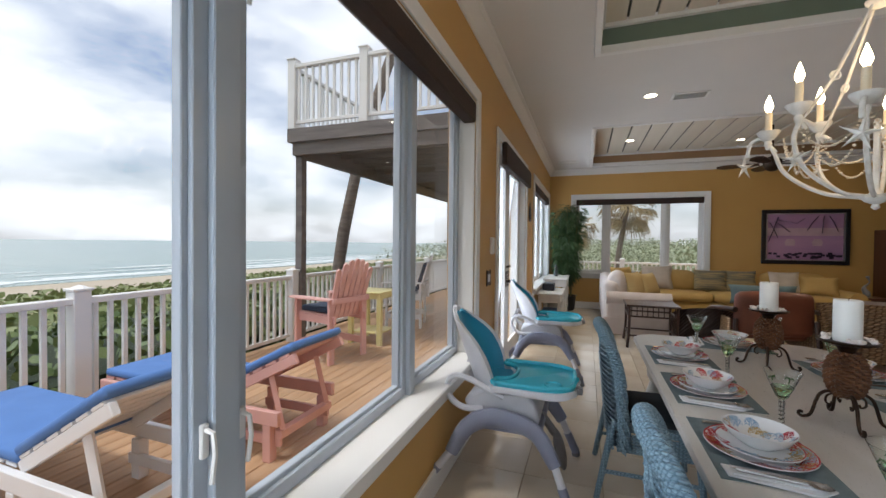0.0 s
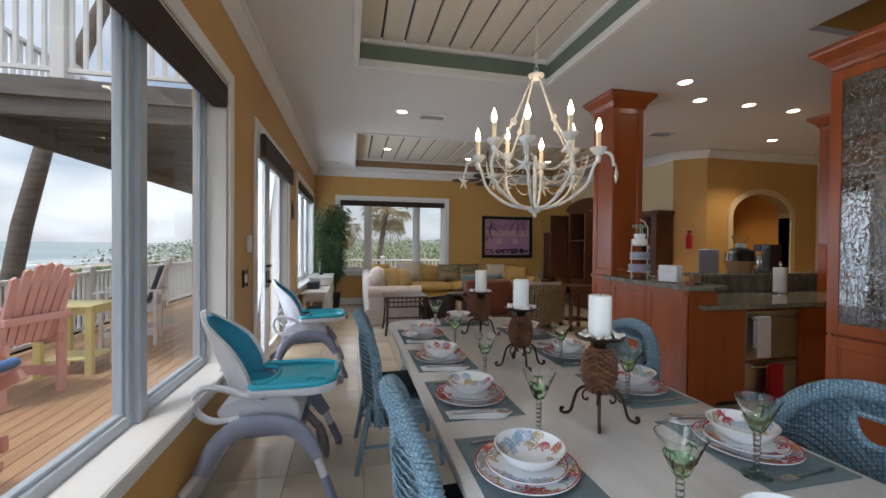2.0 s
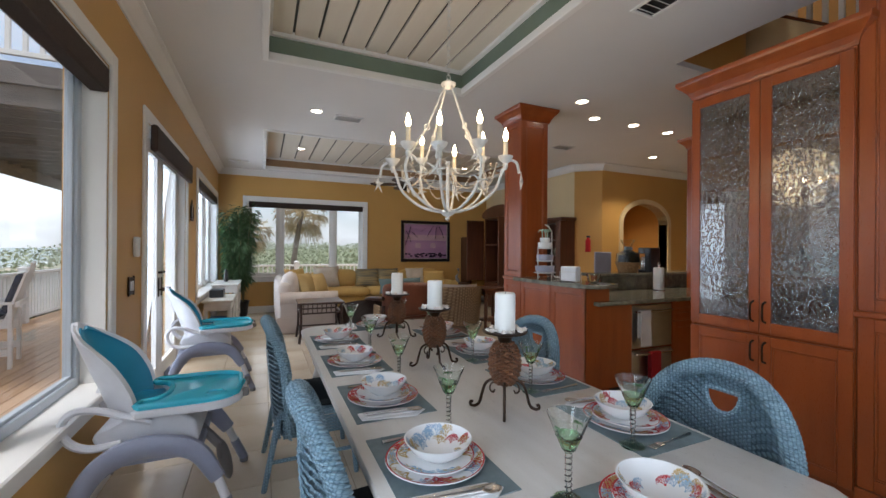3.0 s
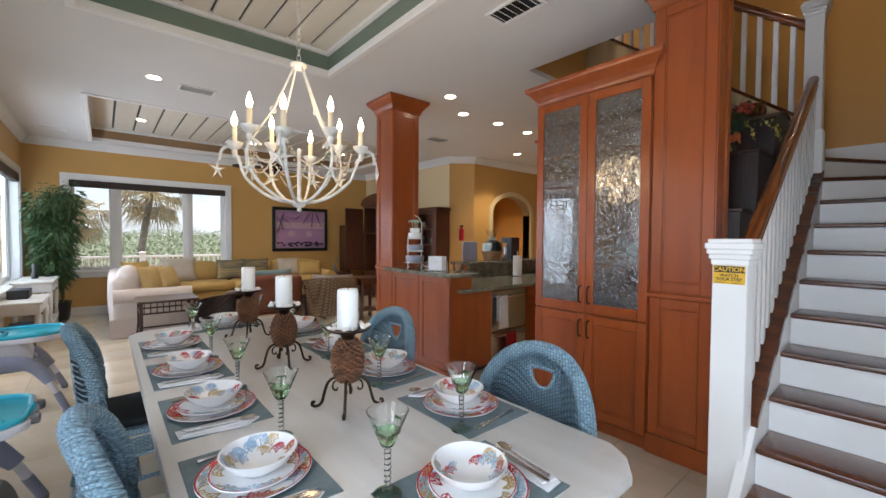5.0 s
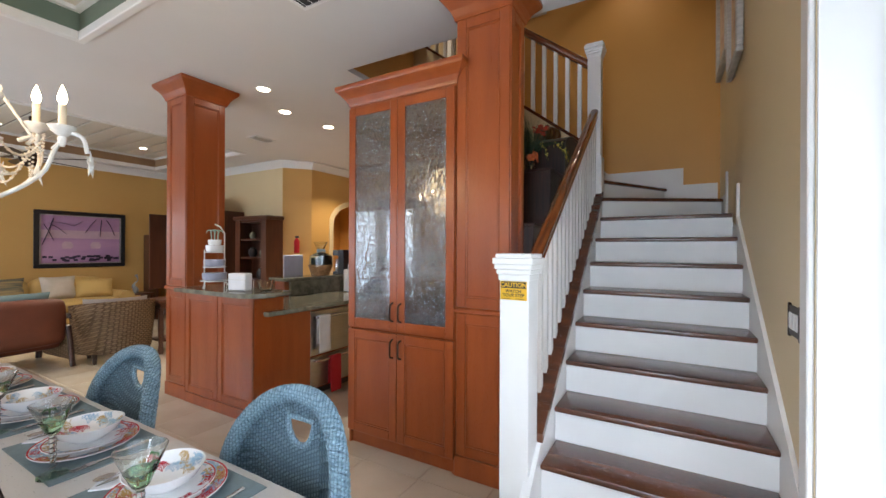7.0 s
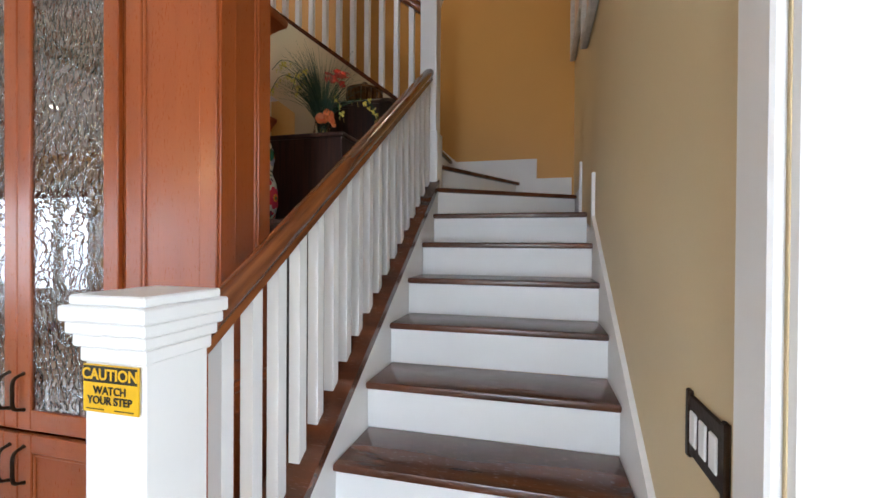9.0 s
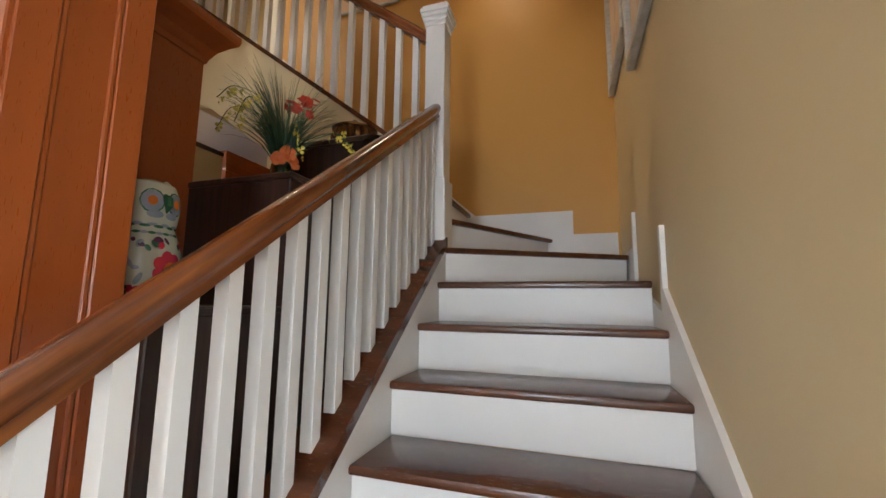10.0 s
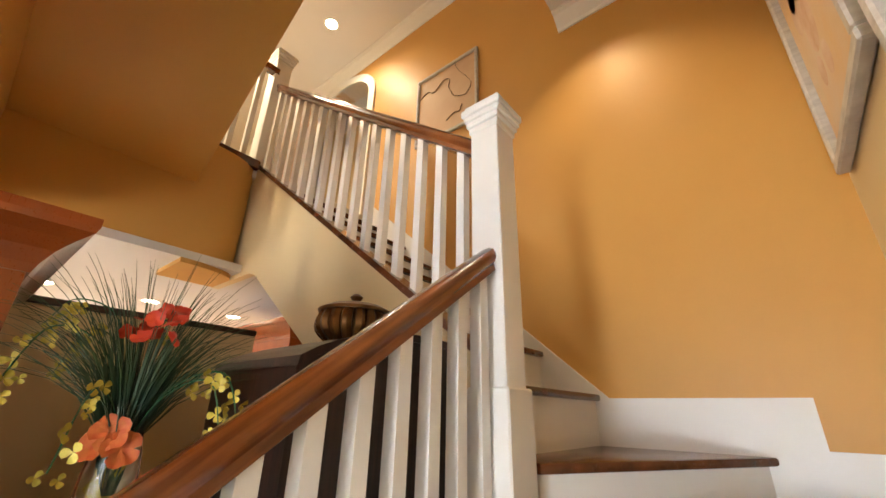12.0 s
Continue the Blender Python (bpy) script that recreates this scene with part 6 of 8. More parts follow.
def candle_holder(x, y, seed, turn):
    rnd = random.Random(seed)
    t = thing("candle_holder", (x, y, 0.7505), "pineapple shaped rattan candle holder on curled iron legs", "candle holder", "candle holders", turn=turn)
    zc = 0.195
    core = [(0.02, zc - 0.085), (0.038, zc - 0.07), (0.054, zc - 0.03), (0.057, zc), (0.051, zc + 0.04), (0.035, zc + 0.075), (0.020, zc + 0.088)]
    part("core", lathe(bmesh.new(), core, 20), BRONZE, t, "", True)
    weave = bmesh.new()
    rad = lambda z: 0.060 * math.sqrt(max(0.05, 1 - ((z - zc) / 0.098) ** 2))
    for j in range(17):
        z = zc - 0.083 + 0.0104 * j
        tube(weave, [((rad(z) + 0.0065 * math.cos(12 * a + j * math.pi)) * math.cos(a), (rad(z) + 0.0065 * math.cos(12 * a + j * math.pi)) * math.sin(a), z) for a in (2 * math.pi * k / 48 for k in range(48))], 0.0056, 5, True)
    part("woven_body", weave, RATTAN, t, "woven brown rattan body", True)
    for k in range(4):
        a = math.pi / 2 * k + math.pi / 4
        c, s = math.cos(a), math.sin(a)
        line = curve3([(c * r, s * r, z) for r, z in ((0.028, 0.118), (0.055, 0.122), (0.078, 0.105), (0.090, 0.075), (0.105, 0.022), (0.128, 0.008), (0.142, 0.014), (0.140, 0.026), (0.130, 0.024))], 5)
        part("leg", tube(bmesh.new(), line, 0.0062, 7), BRONZE, t, "curled dark iron leg", True)
        scroll = curve3([(c * r, s * r, z) for r, z in ((0.03, 0.118), (0.055, 0.105), (0.060, 0.08), (0.046, 0.07), (0.040, 0.082))], 4)
        part("scroll", tube(bmesh.new(), scroll, 0.004, 6), BRONZE, t, "", True)
    neck = [(0.022, zc + 0.086), (0.026, zc + 0.092), (0.030, zc + 0.105), (0.045, zc + 0.118), (0.088, zc + 0.126), (0.094, zc + 0.134), (0.088, zc + 0.136), (0.05, zc + 0.130), (0.001, zc + 0.129)]
    part("pan", lathe(bmesh.new(), neck, 28), BRONZE, t, "dark metal drip pan", True)
    top = 0.7505 + zc + 0.130
    cd = thing("candle", (x, y, top), "thick white pillar candle, unlit", "candle", "candles")
    part("wax", lathe(bmesh.new(), [(0.041, 0), (0.043, 0.004), (0.043, 0.155), (0.040, 0.162), (0.034, 0.160), (0.001, 0.154)], 28), CANDLE, cd, "", True)
    part("wick", tube(bmesh.new(), [(0, 0, 0.153), (0.001, 0, 0.162), (0.004, 0.001, 0.169)], 0.0014, 5), BLACK, cd, "black wick")
    for k in range(22):
        a, r = rnd.uniform(0, 6.28), rnd.uniform(0.058, 0.078)
        sh = bmesh.new()
        bmesh.ops.create_icosphere(sh, subdivisions=1, radius=rnd.uniform(0.008, 0.014))
        for v in sh.verts:
            v.co = Vector((v.co.x * 1.2, v.co.y * 0.8, v.co.z * 0.8)) * rnd.uniform(0.8, 1.15)
        o = tagged(part("seashell", sh, SHELL, None, "", True), "small pale seashell lying in a candle pan", "seashell", "seashells")
        o.matrix_basis = pose(x + r * math.cos(a), y + r * math.sin(a), top + 0.011, rnd.uniform(-30, 30), rnd.uniform(-30, 30), rnd.uniform(0, 360))


candle_holder(2.36, 1.25, 1, 12)
candle_holder(2.34, 1.95, 2, 40)
candle_holder(2.36, 2.72, 3, 25)

# chandelier
CHALK = material("chalk_white_metal", (0.72, 0.70, 0.66), 0.6, second=(0.58, 0.55, 0.50), scale=30, bump=0.25, grain=120)
BEAD = material("wooden_beads", (0.62, 0.50, 0.36), 0.6, second=(0.70, 0.62, 0.50), scale=60, bump=0.1)
BULB = glowing("warm_bulb", (1.0, 0.74, 0.42), 40.0)
SLEEVE = material("ivory_candle_sleeve", (0.78, 0.66, 0.48), 0.5, second=(0.72, 0.60, 0.42), scale=12, bump=0.1)


def starfish(bm, m, r=0.06):
    pts = []
    for k in range(10):
        a = math.pi * k / 5
        q = r if k % 2 == 0 else r * 0.24
        pts.append((q * math.cos(a), q * math.sin(a)))
    rim = [bm.verts.new(m @ Vector((u, v, 0))) for u, v in pts]
    f, b = bm.verts.new(m @ Vector((0, 0, 0.014))), bm.verts.new(m @ Vector((0, 0, -0.008)))
    for k in range(10):
        bm.faces.new((rim[k], rim[(k + 1) % 10], f))
        bm.faces.new((rim[(k + 1) % 10], rim[k], b))


def chandelier():
    t = thing("chandelier", (2.455, 2.03, 0), "chalk white chandelier with candle bulbs, bead swags and starfish", "chandelier")
    rnd = random.Random(5)
    part("hub", lathe(bmesh.new(), [(0.004, 1.592), (0.014, 1.602), (0.010, 1.614), (0.030, 1.624), (0.046, 1.640), (0.046, 1.652), (0.020, 1.658), (0.012, 1.675)], 20), CHALK, t, "", True)
    part("stem", tube(bmesh.new(), [(0, 0, 1.66), (0, 0, 1.95)], 0.011, 10), CHALK, t, "", True)
    part("top_cap", lathe(bmesh.new(), [(0.012, 2.392), (0.03, 2.398), (0.044, 2.412), (0.046, 2.422), (0.022, 2.430), (0.012, 2.445)], 20), CHALK, t, "", True)
    ch = bmesh.new()
    z = 2.445
    k = 0
    while z < CZ + 0.20:
        a = k % 2 * math.pi / 2
        tube(ch, [(0.011 * math.cos(a) * math.cos(q), 0.011 * math.sin(a) * math.cos(q), z + 0.014 + 0.019 * math.sin(q)) for q in (2 * math.pi * j / 10 for j in range(10))], 0.0022, 5, True)
        z += 0.030
        k += 1
    part("chain", ch, CHALK, t, "thin white chain", True)
    part("ceiling_rose", lathe(bmesh.new(), [(0.03, 3.20), (0.06, 3.215), (0.065, 3.345), (0.065, 3.35)], 20), CHALK, t, "", True)
    for k in range(8):
        a = 2 * math.pi * k / 8 + 0.22
        high = k % 2 == 0
        c, s = math.cos(a), math.sin(a)
        rc, zc = (0.285, 2.01) if high else (0.345, 1.965)
        arm = curve3([(c * r, s * r, z) for r, z in ((0.03, 1.645), (0.13, 1.665), (0.255, 1.755), (0.300, 1.87), (0.275, 1.95), (0.225, 1.93))], 6) if high else curve3([(c * r, s * r, z) for r, z in ((0.03, 1.642), (0.16, 1.675), (0.28, 1.77), (0.325, 1.88), (0.365, 1.945), (0.410, 1.93), (0.425, 1.87))], 6)
        part("arm", tube(bmesh.new(), arm, 0.0085, 8), CHALK, t, "", True)
        lit = part("candle_cup", lathe(bmesh.new(), [(0.008, zc - 0.075), (0.013, zc - 0.06), (0.016, zc - 0.045), (0.012, zc - 0.035), (0.03, zc - 0.02), (0.043, zc), (0.045, zc + 0.008), (0.036, zc + 0.008), (0.001, zc)], 18, (c * rc, s * rc, 0)), CHALK, t, "", True)
        part("sleeve", lathe(bmesh.new(), [(0.0135, zc), (0.0135, zc + 0.095), (0.010, zc + 0.098)], 14, (c * rc, s * rc, 0)), SLEEVE, lit, "ivory candle sleeve", True)
        part("bulb", lathe(bmesh.new(), [(0.007, zc + 0.098), (0.0145, zc + 0.112), (0.0165, zc + 0.124), (0.012, zc + 0.145), (0.0045, zc + 0.168), (0.001, zc + 0.178)], 14, (c * rc, s * rc, 0)), BULB, lit, "glowing flame shaped bulb", True)
        part("support", tube(bmesh.new(), [(c * rc, s * rc, zc - 0.05), (c * (rc - 0.03), s * (rc - 0.03), zc - 0.09)], 0.008, 6), CHALK, t, "", True)
        if high:
            ring = (c * 0.155, s * 0.155, 2.13)
            part("rod", tube(bmesh.new(), [(c * 0.03, s * 0.03, 2.40), ring], 0.006, 6), CHALK, t, "", True)
            part("rod", tube(bmesh.new(), [ring, (c * 0.275, s * 0.275, 1.95)], 0.006, 6), CHALK, t, "", True)
            part("ring", tube(bmesh.new(), [(ring[0] + c * 0.017 * math.cos(q), ring[1] + s * 0.017 * math.cos(q), ring[2] + 0.017 * math.sin(q)) for q in (2 * math.pi * j / 12 for j in range(12))], 0.0045, 5, True), CHALK, t, "", True)
        st = bmesh.new()
        r, z = (0.435, 1.82) if not high else (0.29, 1.80)
        starfish(st, pose(c * r, s * r, z, 90, 0, math.degrees(a) + 90 + rnd.uniform(-25, 25)) @ pose(0, 0, 0, 0, 0, 90 + rnd.uniform(-15, 15)), 0.064)
        part("starfish", st, CHALK, t, "white starfish pendant")
        b2 = 2 * math.pi * (k + 1) / 8 + 0.22
        for dip, r1 in ((0.10, 0.29), (0.17, 0.26)):
            bead = bmesh.new()
            p0, p1 = Vector((r1 * c, r1 * s, 1.93)), Vector((r1 * math.cos(b2), r1 * math.sin(b2), 1.92))
            n = 26
            for j in range(n + 1):
                f = j / n
                p = p0.lerp(p1, f) - Vector((0, 0, dip * 4 * f * (1 - f)))
                bmesh.ops.create_icosphere(bead, subdivisions=1, radius=0.0052 if j % 3 else 0.0068, matrix=Matrix.Translation(p))
            part("bead_swag", bead, BEAD, t, "swag of small wooden beads", True)


chandelier()


# ---- high chairs ----
PLASTICWHITE = material("white_plastic", (0.74, 0.74, 0.78), 0.35, bump=0.02)
PLASTICGREY = material("lilac_grey_plastic", (0.27, 0.29, 0.39), 0.4, bump=0.03)
GREYDARK = material("grey_pad", (0.24, 0.235, 0.25), 0.6, bump=0.1)
TEAL = material("teal_plastic", (0.06, 0.50, 0.64), 0.18, second=(0.05, 0.45, 0.60), scale=5, bump=0.02)
TEALPAD = material("teal_vinyl_pad", (0.015, 0.24, 0.40), 0.45, second=(0.012, 0.21, 0.36), scale=6, bump=0.1)


def high_chair(at, turn, label):
    """Faces +x."""
    t = thing("high_chair", at, label, "high chair", "high chairs", turn=turn)

    def outline(x1, w, notch, x0=-0.10):
        """Tray outline: rounded front, two horns and a belly notch at the back."""
        front = [(x1 - 0.20 + 0.20 * math.sin(a), -w * math.cos(a) ** 3 if abs(math.cos(a)) < 0.3 else -w * math.copysign(abs(math.cos(a)) ** 0.55, math.cos(a))) for a in (math.pi * k / 22 for k in range(23))]
        horn = [(x0 + 0.02, w), (x0 - 0.005, w - 0.03), (x0 + 0.005, w - 0.07)]
        belly = [(x0 + notch * math.sin(math.pi * k / 10) ** 0.7 + 0.012, (w - 0.085) * math.cos(math.pi * k / 10)) for k in range(11)]
        return front + horn + belly + [(x, -y) for x, y in horn[::-1]]

    part("tray_base", prism(outline(0.395, 0.255, 0.085), 0.585, 0.624, b=0.012), PLASTICWHITE, t, "white tray underside", True)
    tray = bmesh.new()
    prism(outline(0.385, 0.245, 0.095, -0.09), 0.6245, 0.636, tray, b=0.003)
    tube(tray, [(x, y, 0.642) for x, y in outline(0.377, 0.237, 0.100, -0.085)], 0.013, 8, True)
    part("tray", tray, TEAL, t, "glossy teal tray with raised rim", True)
    cupring = tube(bmesh.new(), [(0.25 + 0.045 * math.cos(a), -0.14 + 0.045 * math.sin(a), 0.638) for a in (2 * math.pi * k / 16 for k in range(16))], 0.007, 6, True)
    part("cup_ring", cupring, TEAL, t, "", True)
    for sy in (-1, 1):
        part("tray_catch", box(0.375, 0.41, sy * 0.10 - 0.025, sy * 0.10 + 0.025, 0.592, 0.630, b=0.006), GREYDARK, t)
        part("tray_bracket", box(-0.05, 0.06, sy * 0.17 - 0.02, sy * 0.17 + 0.02, 0.562, 0.584, b=0.005), GREYDARK, t)
    # moulded saddle seat and deep wrapping back
    seat = upright([(-0.23, 0.445), (-0.265, 0.50), (-0.23, 0.545), (-0.13, 0.575), (-0.02, 0.595), (0.10, 0.585), (0.165, 0.53), (0.185, 0.44), (0.17, 0.405), (0.08, 0.435), (-0.08, 0.445)], "y", -0.205, 0.205)
    bmesh.ops.bevel(seat, geom=list(seat.edges), offset=0.022, segments=3, affect="EDGES", profile=0.5)
    part("seat_shell", seat, PLASTICWHITE, t, "white moulded seat shell", True)

    def shell(grow, off, z0, rise, wrap):
        bm = bmesh.new()
        g = {}
        nu, nv = 24, 26
        for i in range(nu + 1):
            for j in range(nv + 1):
                u, v = -1 + 2 * i / nu, j / nv
                wide = 0.165 + 0.055 * math.sin(math.pi * min(1.0, v * 0.95))
                if v > 0.62:
                    wide *= math.sqrt(max(0.03, 1 - ((v - 0.62) / 0.385) ** 2))
                a = u * 1.30
                depth = wrap * (0.55 + 0.45 * math.sin(math.pi * min(1, v + 0.12))) * (1 if v < 0.62 else max(0.15, 1 - ((v - 0.62) / 0.40) ** 2))
                g[i, j] = bm.verts.new((-0.215 - 0.185 * v + off + depth * (1 - math.cos(a)) / (1 - math.cos(1.30)), wide * grow * math.sin(a) / math.sin(1.30), z0 + rise * v))
        for i in range(nu):
            for j in range(nv):
                bm.faces.new((g[i, j], g[i + 1, j], g[i + 1, j + 1], g[i, j + 1]))
        return bm

    b = shell(1.06, 0.0, 0.52, 0.51, 0.175)
    bmesh.ops.recalc_face_normals(b, faces=b.faces)
    bmesh.ops.solidify(b, geom=list(b.faces), thickness=0.026)
    part("back_shell", b, PLASTICWHITE, t, "white deep curved back shell", True)
    b = shell(0.84, 0.045, 0.55, 0.445, 0.125)
    bmesh.ops.recalc_face_normals(b, faces=b.faces)
    bmesh.ops.solidify(b, geom=list(b.faces), thickness=0.02)
    part("back_pad", b, TEALPAD, t, "deep teal padded back", True)
    part("seat_pad", box(-0.16, 0.10, -0.14, 0.14, 0.592, 0.614, b=0.010), TEALPAD, t, "deep teal seat pad", True)
    for sy in (-1, 1):
        loop = curve3([(-0.02, sy * 0.215, 0.555), (-0.12, sy * 0.225, 0.60), (-0.22, sy * 0.232, 0.645), (-0.31, sy * 0.235, 0.655), (-0.355, sy * 0.235, 0.60), (-0.335, sy * 0.232, 0.52), (-0.26, sy * 0.225, 0.47), (-0.14, sy * 0.215, 0.47)], 6)
        part("armrest", tube(bmesh.new(), loop, 0.022, 8, False, 0.8), PLASTICWHITE, t, "white looped armrest", True)
        arch = curve3([(-0.30, sy * 0.32, 0.24), (-0.22, sy * 0.29, 0.38), (-0.10, sy * 0.265, 0.445), (0.05, sy * 0.262, 0.445), (0.18, sy * 0.28, 0.40), (0.28, sy * 0.31, 0.26)], 6)
        part("frame_arch", tube(bmesh.new(), arch, [0.026 + 0.012 * math.sin(math.pi * k / (len(arch) - 1)) for k in range(len(arch))], 10, False, 1.5), PLASTICGREY, t, "lilac grey moulded frame arch", True)
        for p, q in (((-0.29, sy * 0.318, 0.26), (-0.47, sy * 0.37, 0.03)), ((0.27, sy * 0.308, 0.28), (0.37, sy * 0.36, 0.03))):
            mid = tuple(a + (b - a) * 0.45 for a, b in zip(p, q))
            part("leg", tube(bmesh.new(), [p, mid], 0.022, 10), PLASTICWHITE, t, "white leg sleeve", True)
            part("leg", tube(bmesh.new(), [mid, q], 0.026, 10), PLASTICGREY, t, "grey lower leg", True)
            part("caster", lathe(bmesh.new(), [(0.012, 0), (0.026, 0.006), (0.026, 0.034), (0.012, 0.04)], 12, (q[0], q[1], 0)), GREYDARK, t, "dark caster foot", True)
    part("under_frame", box(-0.16, 0.20, -0.24, 0.24, 0.36, 0.41, b=0.02, seg=2), PLASTICGREY, t, "", True)
    part("front_post", tube(bmesh.new(), [(0.14, 0, 0.44), (0.20, 0, 0.37), (0.255, 0, 0.30)], 0.026, 8), GREYDARK, t, "", True)
    foot = bmesh.new()
    bmesh.ops.create_uvsphere(foot, u_segments=18, v_segments=10, radius=1.0)
    for v in foot.verts:
        v.co = Vector((v.co.x * 0.025, v.co.y * 0.13, v.co.z * 0.11))
    f = part("footrest", foot, GREYDARK, t, "grey oval footrest", True)
    f.matrix_basis = pose(0.285, 0, 0.21, 0, -18, 0)
    part("strap", tube(bmesh.new(), [(-0.20, -0.1, 0.40), (-0.21, -0.1, 0.33), (-0.205, -0.1, 0.28)], 0.014, 6, False, 0.4), GREYDARK, t, "", True)


high_chair((0.96, 2.44, 0), 0, "white and teal baby high chair by the window sill")
copy_thing(bpy.data.objects["high_chair"], pose(0.96, 4.55, 0, 0, 0, 4))

# ---- deck, garden, sea ----
DZ = -0.10
deck = tagged(part("deck", box(-3.0, 0.34, -6.0, 13.2, DZ - 0.20, DZ - 0.03), GREYWOOD), "cedar plank deck along the house", "deck", kind="structure")
first = part("plank", box(-0.069, 0.069, -9.6, 9.6, -0.028, 0.0, b=0.004), DECKWOOD, deck)
first.matrix_basis = pose(-2.93, 3.6, DZ)
for k in range(1, 24):
    twin(first, (-2.93 + 0.143 * k, 3.6 + 0.003 * (k % 3), DZ))
deck2 = tagged(part("deck", box(0.34, 9.0, 9.72, 13.2, DZ - 0.20, DZ - 0.03), GREYWOOD), "cedar plank deck behind the house", "deck", kind="structure")
first = part("plank", box(0.36, 9.0, -0.069, 0.069, -0.028, 0.0, b=0.004), DECKWOOD, deck2)
first.matrix_basis = pose(0, 9.82, DZ)
for k in range(1, 24):
    twin(first, (0, 9.82 + 0.143 * k, DZ))

FENCE = material("white_vinyl", (0.80, 0.80, 0.80), 0.4, second=(0.76, 0.76, 0.76), scale=3, bump=0.02)


def railing(at, turn, length, z0, posts, label, step=0.125, rise=0.93):
    t = thing("railing", at, label, "railing", "deck railings", turn=turn)
    part("top_rail", box(0, length, -0.045, 0.045, rise - 0.06, rise, b=0.008), FENCE, t)
    part("bottom_rail", box(0, length, -0.02, 0.02, 0.08, 0.13, b=0.004), FENCE, t)
    bm = boxes((-0.065, 0.065, -0.065, 0.065, 0, rise + 0.06), (-0.08, 0.08, -0.08, 0.08, rise + 0.06, rise + 0.085), b=0.006)
    lathe(bm, [(0.08, rise + 0.085), (0.05, rise + 0.10), (0.002, rise + 0.115)], 4)
    p = part("post", bm, FENCE, t, "square post with a flat cap")
    p.matrix_basis = pose(posts[0], 0, 0)
    for u in posts[1:]:
        twin(p, (u, 0, 0))
    b = part("baluster", box(-0.018, 0.018, -0.018, 0.018, 0.13, rise - 0.06), FENCE, t)
    k, x = 0, step
    while x < length:
        if min(abs(x - u) for u in posts) > 0.09:
            if k == 0:
                b.matrix_basis = pose(x, 0, 0)
            else:
                twin(b, (x, 0, 0))
            k += 1
        x += step


railing((-2.88, -3.3, DZ), 90, 16.4, DZ, (0.0, 2.75, 5.5, 8.25, 11.0, 13.75, 16.3), "white deck railing toward the sea", rise=1.02)
railing((-2.8, 13.1, DZ), 0, 11.6, DZ, (0.1, 3.0, 5.2, 7.4, 9.6, 11.5), "white deck railing behind the house", rise=1.02)

# upper deck
t = thing("upper_deck", (0, 0, 0), "weathered timber upper deck on grey posts", "deck", kind="structure")
part("fascia", box(-2.95, 0.35, 4.90, 4.95, 2.95, 3.15), GREYWOOD, t)
part("beam", box(-2.90, 0.35, 4.96, 5.02, 2.76, 2.95), GREYWOOD, t)
part("fascia", box(-2.95, -2.90, 4.951, 12.5, 2.95, 3.15), GREYWOOD, t)
part("beam", box(-2.90, -2.80, 5.021, 12.5, 2.74, 2.95), GREYWOOD, t)
for k in range(18):
    part("joist", box(-2.79, 0.34, 5.3 + 0.4 * k, 5.34 + 0.4 * k, 2.92, 3.11), GREYWOOD, t)
for k in range(21):
    part("plank", box(-2.88 + 0.153 * k, -2.74 + 0.153 * k, 4.96, 12.5, 3.115, 3.149), GREYWOOD, t)
for y in (5.03, 8.6, 12.2):
    part("post", box(-2.90, -2.78, y, y + 0.12, DZ, 2.74, b=0.006), GREYWOOD, t, "grey timber post")
railing((-2.9, 4.96, 3.15), 0, 3.2, 3.15, (0.02, 1.27, 3.1), "white railing of the upper deck", rise=0.98)
railing((-2.9, 4.96, 3.15), 90, 7.4, 3.15, (2.4, 4.8, 7.3), "white side railing of the upper deck", rise=0.98)

PINKP, YELLOWP = material("pink_paint", (0.72, 0.43, 0.39), 0.5, second=(0.64, 0.36, 0.32), scale=6, bump=0.1), material("lemon_paint", (0.72, 0.66, 0.32), 0.5, second=(0.66, 0.58, 0.25), scale=6, bump=0.1)
WHITEP = material("white_furniture_paint", (0.76, 0.76, 0.77), 0.5, second=(0.70, 0.70, 0.71), scale=6, bump=0.1)
BLUEC, NAVY = material("blue_canvas", (0.10, 0.22, 0.52), 0.85, second=(0.085, 0.19, 0.46), scale=5, bump=0.3, grain=200), material("navy_print_fabric", (0.02, 0.03, 0.06), 0.9, second=(0.06, 0.08, 0.12), scale=25, bump=0.2)


